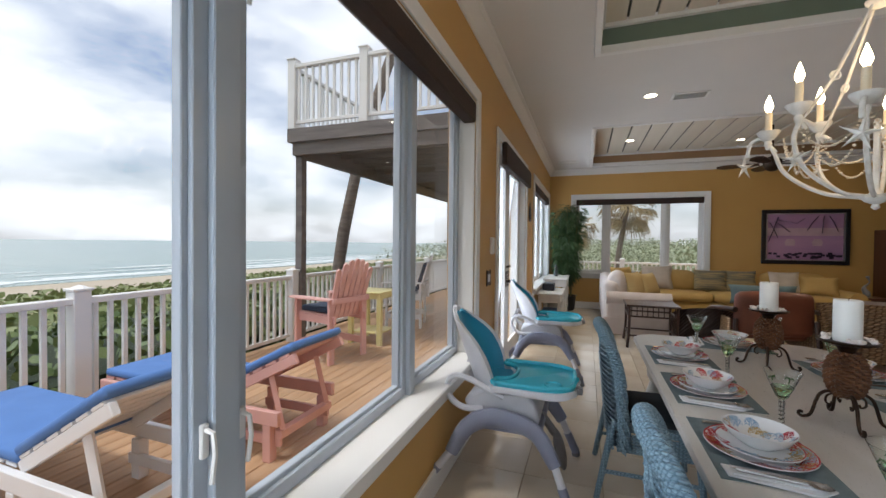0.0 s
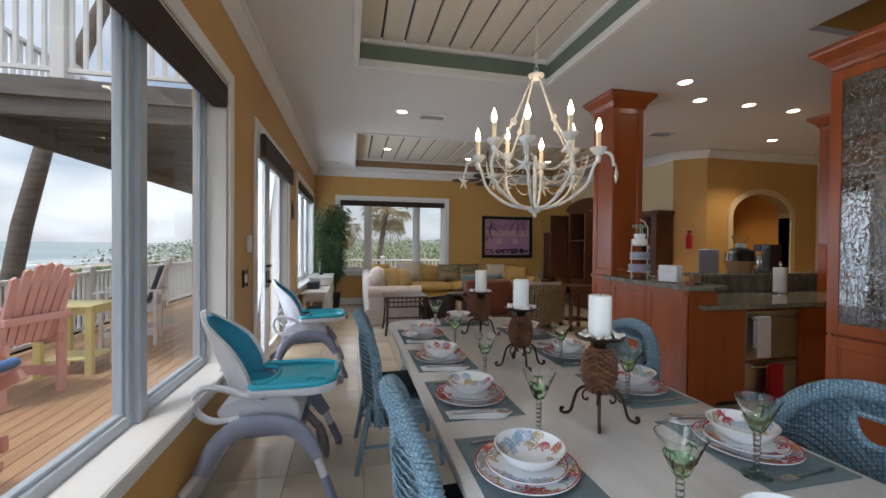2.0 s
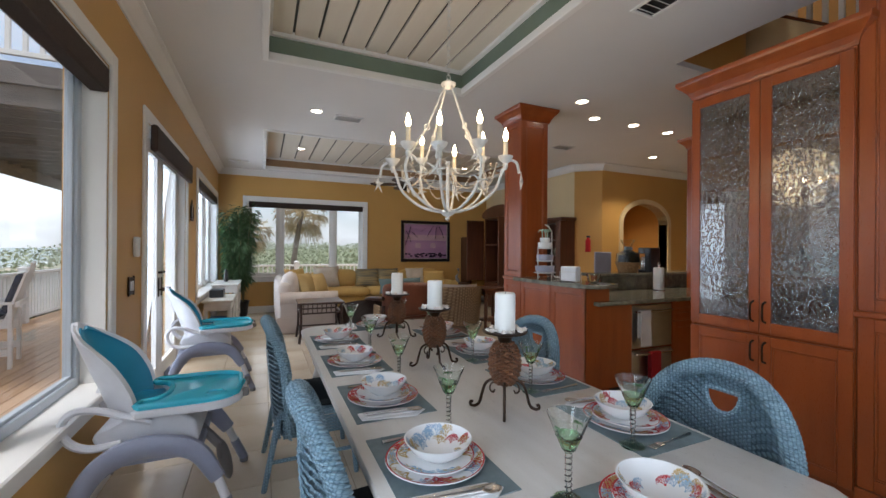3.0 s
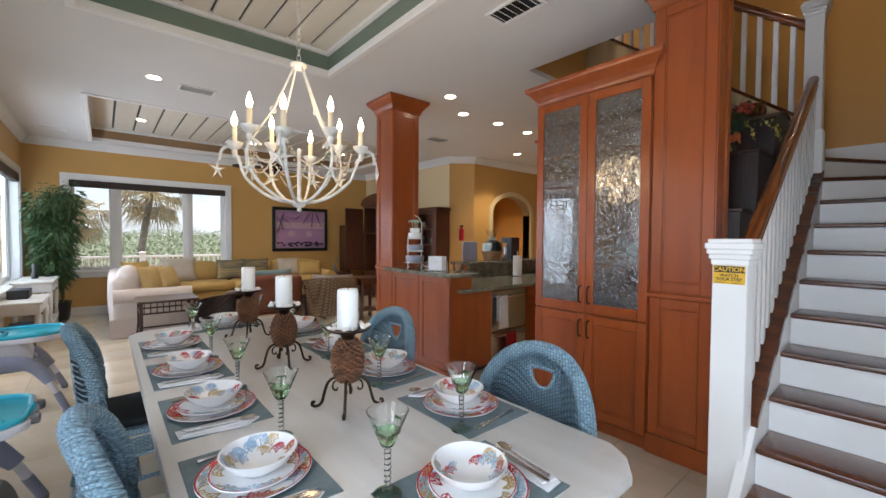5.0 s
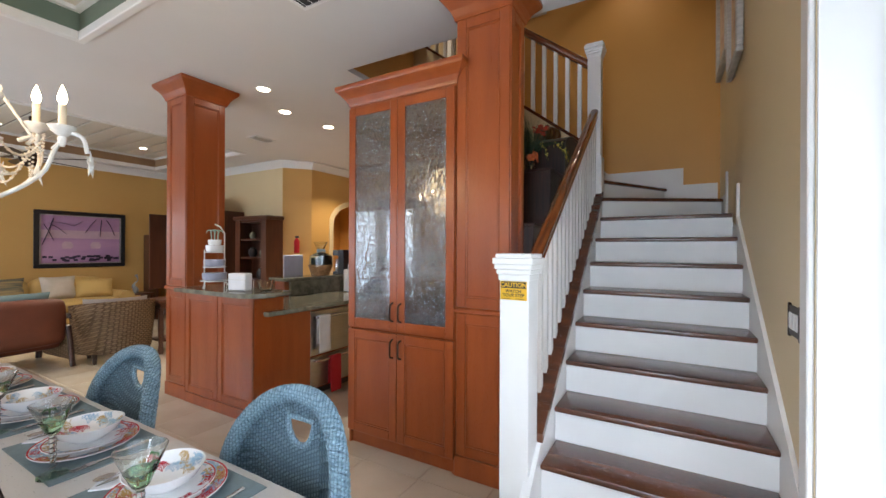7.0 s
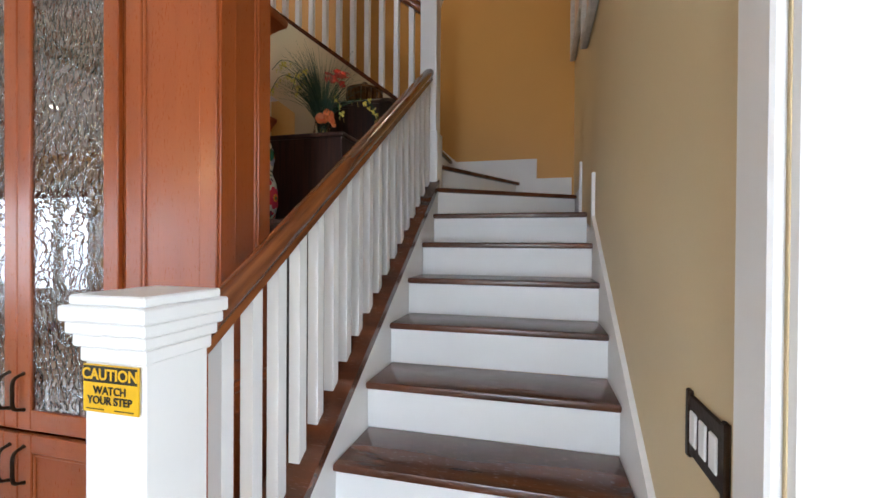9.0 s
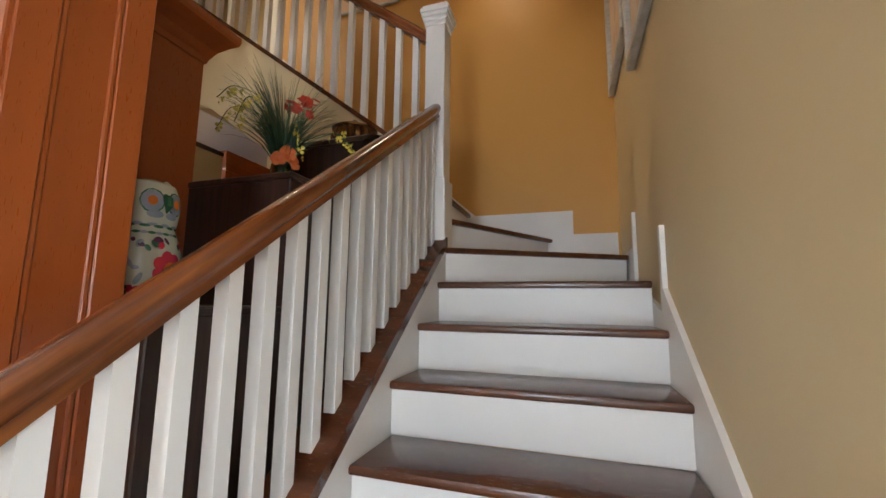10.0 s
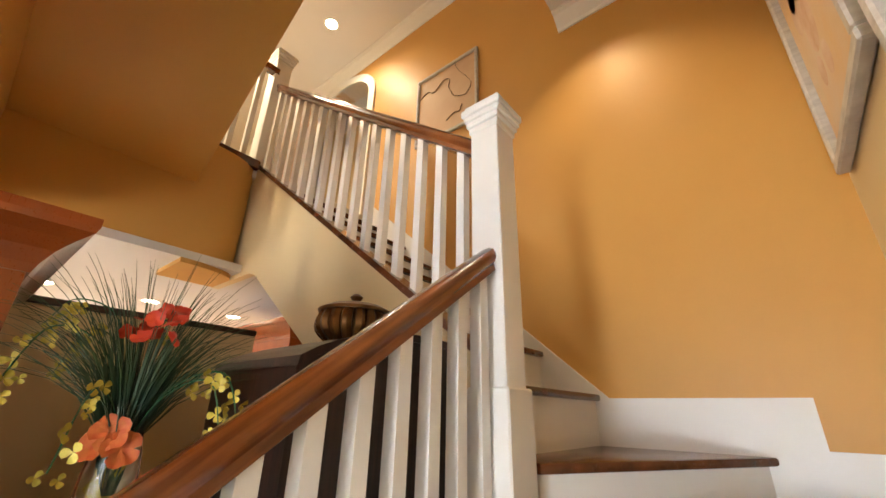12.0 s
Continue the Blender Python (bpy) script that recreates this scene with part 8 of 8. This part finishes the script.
    for a, reach, hi, drop in ((1.96, 0.26, 0.36, 0.10), (2.25, 0.24, 0.42, 0.06), (-1.15, 0.27, 0.26, 0.12), (-1.35, 0.30, 0.24, 0.14), (2.9, 0.20, 0.34, 0.12), (-2.2, 0.20, 0.22, 0.12), (1.2, 0.2, 0.40, 0.05)):
        out = Vector((math.cos(a), math.sin(a), 0))
        line = curve3([(0, 0, 0.08), out * reach * 0.3 + Vector((0, 0, hi * 0.85)), out * reach * 0.8 + Vector((0, 0, hi)), out * reach * 1.05 + Vector((0, 0, hi - drop))], 6)
        part("stem", tube(bmesh.new(), line, 0.0016, 4), GREENGLAZE, t, "bent green stem")
        for p in line[10:]:
            bloom(p + Vector((rnd.uniform(-0.02, 0.02), rnd.uniform(-0.02, 0.02), rnd.uniform(-0.03, 0.005))), rnd.uniform(0.009, 0.017), YELLOW_P, 3, "yellow_flower", (rnd.uniform(-1, 1), -1, rnd.uniform(-0.5, 0.2)))
    lf = bmesh.new()
    for k in range(9):
        p = Vector((rnd.uniform(-0.03, 0.01), rnd.uniform(-0.03, 0.01), 0.03 + 0.008 * k))
        lf.faces.new([lf.verts.new(p + Vector(q)) for q in ((0, 0, -0.02), (0.012, 0, 0), (0, 0, 0.025), (-0.012, 0, 0))])
    part("vase_filling", lf, YELLOW_P, t, "yellow leaves inside the glass")


flower_vase()

GOLD = material("aged_gold", (0.22, 0.10, 0.03), 0.35, metal=0.8, second=(0.08, 0.03, 0.01), scale=25, bump=0.2)
t = thing("gold_pot", (5.86, 0.70, 2.5005), "aged gold lidded pot with gadrooned sides", "pot")
bm = bmesh.new()
for k in range(18):
    a = 2 * math.pi * k / 18
    tube(bm, curve3([(r * math.cos(a), r * math.sin(a), z) for r, z in ((0.075, 0.0), (0.105, 0.03), (0.105, 0.06), (0.09, 0.08))], 4), 0.019, 7)
lathe(bm, [(0.08, 0), (0.10, 0.03), (0.10, 0.06), (0.09, 0.085)], 20)
part("bowl", bm, GOLD, t, "", True)
part("lid", lathe(bmesh.new(), [(0.118, 0.083), (0.122, 0.092), (0.09, 0.108), (0.05, 0.118), (0.02, 0.122), (0.014, 0.13), (0.022, 0.142), (0.012, 0.152), (0.001, 0.154)], 24), GOLD, t, "gold lid with a knob", True)

# pictures by the stairs
FRAMEWHITE = material("whitewashed_picture_frame", (0.60, 0.57, 0.52), 0.5, second=(0.45, 0.42, 0.38), scale=14, stretch=(1, 1, 4), bump=0.15)
PARCH = material("peach_print_paper", (0.66, 0.47, 0.30), 0.6, second=(0.58, 0.36, 0.22), scale=2.5, bump=0.02)
PRINT = material("pale_botanical_print", (0.66, 0.42, 0.18), 0.5, second=(0.62, 0.50, 0.38), scale=3.0, bump=0.02)
CHARCOAL = material("charcoal_line", (0.06, 0.055, 0.05), 0.7)
for x, z, w, h in ((5.885, 3.42, 0.62, 1.08), (6.70, 3.83, 0.82, 1.24)):
    t = thing("botanical_print", (x, -0.757, z), "large botanical print in a whitewashed frame", "picture", "stair prints", turn=180)
    picture_frame(t, w, h, FRAMEWHITE, 0.05, 0.045)
    part("print", box(-w / 2 + 0.05, w / 2 - 0.05, -0.012, -0.002, -h / 2 + 0.05, h / 2 - 0.05), PRINT, t, "warm botanical print")
    bm = bmesh.new()
    rnd = random.Random(int(x * 10))
    for k in range(7):
        cx, cz, r = rnd.uniform(-w / 5, w / 5), rnd.uniform(-h / 3, h / 4), rnd.uniform(0.05, 0.1)
        lathe(bm, [(r, 0), (r * 0.8, 0.002), (0.001, 0.002)], 12, (0, 0, 0))
        for v in list(bm.verts)[-36:]:
            v.co = Vector((cx + v.co.x, -0.0125 - v.co.z, cz + v.co.y * 1.3))
    part("petals", bm, material("pale_petals", (0.68, 0.52, 0.40), 0.6, second=(0.55, 0.33, 0.20), scale=9), t, "pale painted petals")
t = thing("coast_map", (7.177, 1.42, 4.87), "framed peach map of a coastline", "map", turn=-90)
picture_frame(t, 0.70, 0.78, FRAMEWHITE, 0.03, 0.03)
part("paper", box(-0.32, 0.32, -0.010, -0.002, -0.36, 0.36), PARCH, t, "peach coloured paper")
def coast(ends, amount, seed, name, mat, r):
    """A wandering coastline between given bends."""
    rnd = random.Random(seed)
    line = curve3([(u + rnd.uniform(-amount, amount), -0.011, w + rnd.uniform(-amount, amount)) for u, w in ends], 3)
    wob = [p + Vector((rnd.uniform(-0.006, 0.006), 0, rnd.uniform(-0.006, 0.006))) for p in line]
    part(name, tube(bmesh.new(), wob, r, 5, False, 0.12), mat, t, "dark drawn coastline")


INKBROWN = material("brown_map_ink", (0.16, 0.09, 0.055), 0.7)
coast(((-0.31, 0.16), (-0.22, 0.20), (-0.16, 0.16), (-0.10, 0.17), (-0.02, 0.24), (0.03, 0.20), (0.02, 0.12), (0.06, 0.05), (0.09, -0.02), (0.14, -0.04)), 0.008, 3, "coastline", INKBROWN, 0.007)
coast(((0.10, 0.35), (0.13, 0.25), (0.19, 0.17), (0.24, 0.11), (0.27, 0.02), (0.22, -0.06), (0.14, -0.04)), 0.008, 5, "coastline", INKBROWN, 0.008)
coast(((0.02, -0.24), (0.09, -0.20), (0.15, -0.21), (0.19, -0.16)), 0.006, 7, "coastline", INKBROWN, 0.008)

# switches and small wall fittings
def switch(at, turn, n, label, mat=BRONZE):
    w = 0.045 * n + 0.03
    t = thing("light_switch", at, label, "light switch", "light switches", turn=turn)
    part("plate", boxes((-w / 2, w / 2, -0.008, 0, -0.062, 0.062), (-w / 2 - 0.008, -w / 2 + 0.01, -0.011, 0, -0.07, 0.07), (w / 2 - 0.01, w / 2 + 0.008, -0.011, 0, -0.07, 0.07), b=0.003), mat, t, "dark decorative plate")
    for k in range(n):
        u = (k - (n - 1) / 2) * 0.046
        part("rocker", box(u - 0.016, u + 0.016, -0.013, -0.008, -0.034, 0.034, b=0.003), WHITE, t, "white rocker")


switch((4.195, -0.7595, 1.19), 180, 3, "triple light switch in a dark bronze plate")
switch((0.5725, 3.36, 1.14), 90, 2, "double light switch in a dark bronze plate")
o = tagged(part("thermostat", box(-0.04, 0.04, -0.03, 0, -0.075, 0.075, b=0.008), WHITE), "white wall thermostat beside the door", "thermostat")
o.matrix_basis = pose(0.5725, 3.45, 1.42, 0, 0, 90)
t = thing("wall_plaque", (0.5725, 5.98, 1.88), "small framed wall plaque on a hook", "picture", turn=90)
picture_frame(t, 0.16, 0.22, BLACK, 0.025, 0.02)
part("card", box(-0.055, 0.055, -0.008, -0.001, -0.085, 0.085), LINEN, t, "pale card")
part("hook", tube(bmesh.new(), [(-0.05, -0.008, 0.11), (0, -0.008, 0.17), (0.05, -0.008, 0.11)], 0.004, 5), BLACK, t)

# caution sign on the newel
YELLOW = material("yellow_sign", (0.80, 0.46, 0.01), 0.4, bump=0.02)
SIGNBLACK = material("black_sign_ink", (0.015, 0.014, 0.012), 0.5, bump=0)
t = thing("caution_sign", (3.943, 0.335, 1.277), "yellow and black caution sticker on the newel post", "sign", turn=-90)
part("board", box(-0.066, 0.066, -0.003, 0, -0.045, 0.045), YELLOW, t, "yellow sticker")
part("band", box(-0.064, 0.064, -0.0042, -0.003, 0.012, 0.043), SIGNBLACK, t, "black band")


def lettering(text, x, z, size, mat, bold, name):
    cu = bpy.data.curves.new(name, "FONT")
    cu.body, cu.size, cu.align_x, cu.align_y, cu.extrude, cu.offset = text, size, "CENTER", "CENTER", 0.0004, bold
    o = new(name, cu)
    dg = bpy.context.evaluated_depsgraph_get()
    me = bpy.data.meshes.new_from_object(o.evaluated_get(dg))
    bpy.data.objects.remove(o)
    me.materials.clear()
    me.materials.append(mat)
    ob = new(name, me)
    ob.parent = t
    ob.matrix_basis = pose(x, -0.0048, z, 90, 0, 0)


lettering("CAUTION", 0, 0.027, 0.0295, YELLOW, 0.0007, "lettering")
lettering("WATCH", 0, -0.003, 0.021, SIGNBLACK, 0.0004, "lettering")
lettering("YOUR STEP", 0, -0.022, 0.021, SIGNBLACK, 0.0004, "lettering")
part("fine_print", boxes((-0.058, -0.015, -0.0038, -0.003, -0.040, -0.038), (0.01, 0.055, -0.0038, -0.003, -0.040, -0.038)), SIGNBLACK, t, "thin bars of small print")

# bar top and kitchen
def tier_stand():
    t = thing("tiered_stand", (4.30, 3.42, 1.1005), "three tiered white serving stand with bowls", "serving stand")
    for z, r in ((0.06, 0.12), (0.19, 0.10), (0.33, 0.085)):
        part("tier", lathe(bmesh.new(), [(r * 0.8, 0), (r, 0.006), (r, 0.012), (r * 0.9, 0.008), (0.001, 0.006)], 20, (0, 0, z)), CHINA, t, "", True)
    part("upright", tube(bmesh.new(), [(0.095, 0, 0.0), (0.095, 0, 0.52), (0.05, 0, 0.58), (0, 0, 0.6)], 0.006, 6), CHALK, t, "", True)
    part("upright", tube(bmesh.new(), [(-0.095, 0, 0.0), (-0.095, 0, 0.36)], 0.006, 6), CHALK, t, "", True)
    for sx in (-1, 1):
        part("scroll_foot", tube(bmesh.new(), curve3([(sx * 0.09, 0, 0.06), (sx * 0.12, -0.03, 0.02), (sx * 0.14, -0.06, 0.012), (sx * 0.12, -0.06, 0.03)], 4), 0.006, 6), CHALK, t, "", True)
    for z, r, h, m, lab in ((0.0725, 0.10, 0.07, BLUEBOWL, "pale violet dish"), (0.2025, 0.09, 0.065, BLUEBOWL, "pale violet dish"), (0.3425, 0.075, 0.06, CHINA, "white dish"), (0.404, 0.055, 0.05, CHINA, "white dish")):
        o = tagged(part("stacked_dish", lathe(bmesh.new(), [(r * 0.85, 0), (r, 0.01), (r * 1.05, h), (r * 0.95, h), (0.001, h * 0.5)], 20), m, None, "", True), lab + " stacked on the tiered stand", "dish", "stand dishes")
        o.matrix_basis = pose(4.30, 3.42, 1.1005 + z)
    bm = bmesh.new()
    for k in range(3):
        a = 2.1 * k
        tube(bm, [(0.03 * math.cos(a), 0.03 * math.sin(a), 0), (0.035 * math.cos(a), 0.035 * math.sin(a), 0.09)], 0.006, 5)
        for j in range(6):
            b = 1.05 * j
            tube(bm, [(0.035 * math.cos(a), 0.035 * math.sin(a), 0.09), (0.035 * math.cos(a) + 0.035 * math.cos(b), 0.035 * math.sin(a) + 0.035 * math.sin(b), 0.085), (0.035 * math.cos(a) + 0.045 * math.cos(b), 0.035 * math.sin(a) + 0.045 * math.sin(b), 0.06)], [0.006, 0.008, 0.002], 4)
    o = tagged(part("palm_ornament", bm, material("pale_green_ceramic", (0.30, 0.40, 0.30), 0.4), None, "", True), "small pale green palm ornament on top", "ornament")
    o.matrix_basis = pose(4.30, 3.42, 1.555)


BLUEBOWL = material("pale_violet_china", (0.34, 0.35, 0.44), 0.3, bump=0)
tier_stand()
t = thing("napkin_holder", (4.27, 2.98, 1.1005), "white wire napkin holder filled with paper napkins", "napkin holder", turn=20)
part("paper_napkin", box(-0.05, 0.05, -0.085, 0.085, 0.006, 0.155, b=0.008), LINEN, t, "white folded paper napkins")
part("wire", tube(bmesh.new(), [(-0.056, -0.09, 0.003), (-0.056, -0.09, 0.10), (-0.056, 0.09, 0.10), (-0.056, 0.09, 0.003), (0.056, 0.09, 0.003), (0.056, 0.09, 0.10), (0.056, -0.09, 0.10), (0.056, -0.09, 0.003)], 0.003, 5, True), CHALK, t, "white wire frame")
o = tagged(part("glass_dish", lathe(bmesh.new(), [(0.03, 0), (0.05, 0.01), (0.07, 0.09), (0.066, 0.09), (0.046, 0.014), (0.001, 0.01)], 20), GOBLET, None, "", True), "clear glass dish on the bar top", "dish")
o.matrix_basis = pose(4.38, 2.78, 1.1005)
TOWELW, TOWELR = material("white_towel", (0.72, 0.70, 0.68), 0.95, bump=0.4, grain=200), material("red_towel", (0.42, 0.01, 0.015), 0.95, bump=0.4, grain=200)
for x, z, m, lab in ((4.95, 0.80, TOWELW, "white dish towel hanging on the oven handle"), (5.10, 0.37, TOWELR, "red dish towel hanging on the drawer handle")):
    o = tagged(part("dish_towel", upright([(-0.055, 0.018), (-0.03, 0.022), (-0.012, 0.018), (-0.010, -0.26), (-0.016, -0.26), (-0.02, 0.008), (-0.03, 0.012), (-0.046, 0.008), (-0.052, -0.34), (-0.06, -0.34)], "x", -0.07, 0.07), m), lab, "towel", "dish towels")
    o.matrix_basis = pose(x, 2.70, z)
WICK = material("basket_wicker", (0.38, 0.22, 0.10), 0.7, second=(0.22, 0.12, 0.05), scale=50, bump=0.6, grain=120)
t = thing("gift_basket", (5.74, 3.56, 1.1405), "wicker gift basket wrapped in clear film with blue bow", "basket")
part("basket", lathe(bmesh.new(), [(0.11, 0), (0.15, 0.12), (0.155, 0.13), (0.14, 0.13), (0.001, 0.10)], 20), WICK, t, "", True)
part("contents", boxes((-0.10, -0.03, -0.05, 0.05, 0.1, 0.22), (-0.02, 0.05, -0.06, 0.03, 0.1, 0.25), (0.055, 0.11, -0.05, 0.06, 0.1, 0.20), b=0.008), CUSHION, t, "dark boxed goods")
part("film", lathe(bmesh.new(), [(0.15, 0.1), (0.14, 0.24), (0.03, 0.30), (0.09, 0.42), (0.085, 0.42), (0.02, 0.30)], 9), GOBLET, t, "clear wrapping film")
part("bow", boxes((-0.07, 0.07, -0.03, 0.01, 0.28, 0.33), b=0.015), SEA, t, "blue bow")
t = thing("paper_towel_holder", (5.92, 3.25, 0.9305), "paper towel roll on an upright holder", "paper towel")
part("roll", lathe(bmesh.new(), [(0.06, 0.012), (0.062, 0.02), (0.062, 0.27), (0.06, 0.28), (0.02, 0.28)], 20), LINEN, t, "white paper roll", True)
part("post", lathe(bmesh.new(), [(0.07, 0), (0.07, 0.012), (0.008, 0.014), (0.008, 0.30), (0.02, 0.32), (0.012, 0.345), (0.001, 0.35)], 16), STEEL, t, "", True)
t = thing("coffee_maker", (6.12, 3.55, 1.1405), "black and steel coffee maker on the ledge", "coffee maker")
part("body", boxes((-0.09, 0.09, -0.10, 0.0, 0, 0.32), (-0.09, 0.09, 0.0, 0.10, 0.24, 0.32), (-0.09, 0.09, 0.0, 0.10, 0, 0.03), b=0.01), BLACK, t)
part("jug", lathe(bmesh.new(), [(0.05, 0.03), (0.06, 0.06), (0.055, 0.17), (0.035, 0.2)], 16, (0, 0.06, 0)), STEEL, t, "steel jug", True)
t = thing("fire_extinguisher", (7.27, 5.83, 1.55), "small red fire extinguisher hung on the wall", "fire extinguisher")
part("cylinder", lathe(bmesh.new(), [(0.04, -0.16), (0.05, -0.15), (0.05, 0.06), (0.03, 0.10), (0.016, 0.12)], 14, (-0.04, -0.05, 0)), TOWELR, t, "red cylinder", True)
part("valve", box(-0.07, 0.0, -0.07, -0.03, 0.12, 0.16, b=0.006), BLACK, t)
tagged(part("message_board", box(5.22, 5.50, 3.60, 3.62, 1.1405, 1.40, b=0.006), BLUEBOWL), "pale violet board standing on the ledge", "board")
for k, (x, z) in enumerate(((0.10, 1.2725), (0.18, 1.2725), (0.35, 1.8625), (0.30, 1.2725))):
    for y in (1.06, 1.22, 1.50, 1.66):
        o = tagged(part("stemmed_glass", lathe(bmesh.new(), [(0.03, 0), (0.004, 0.006), (0.004, 0.07), (0.03, 0.10), (0.035, 0.16), (0.033, 0.16), (0.027, 0.102), (0.001, 0.076)], 12), GOBLET, None, "", True), "clear stemmed glass on a cabinet shelf", "glass", "cabinet glasses")
        o.matrix_basis = pose(4.41 + 0.10 + x * 0.9, y + 0.02 * k, z)
# made-up dish stacks on the shelves, for the pale patches in the cabinet glass
for y, z, w, h in ((1.10, 2.1125, 0.15, 0.15), (1.12, 1.8625, 0.13, 0.12), (1.13, 1.2725, 0.14, 0.16)):
    for k in range(4):
        o = tagged(part("serving_dish", prism([(w * 0.5 * math.cos(a), w * 0.75 * math.sin(a)) for a in (2 * math.pi * j / 24 for j in range(24))], 0, h / 4 - 0.002, b=0.006), CHINA, None, "", True), "cream oval filler dish, added for a pale patch in the cabinet glass", "dish", "stacked serving dishes")
        o.matrix_basis = pose(4.86, y, z + k * h / 4)
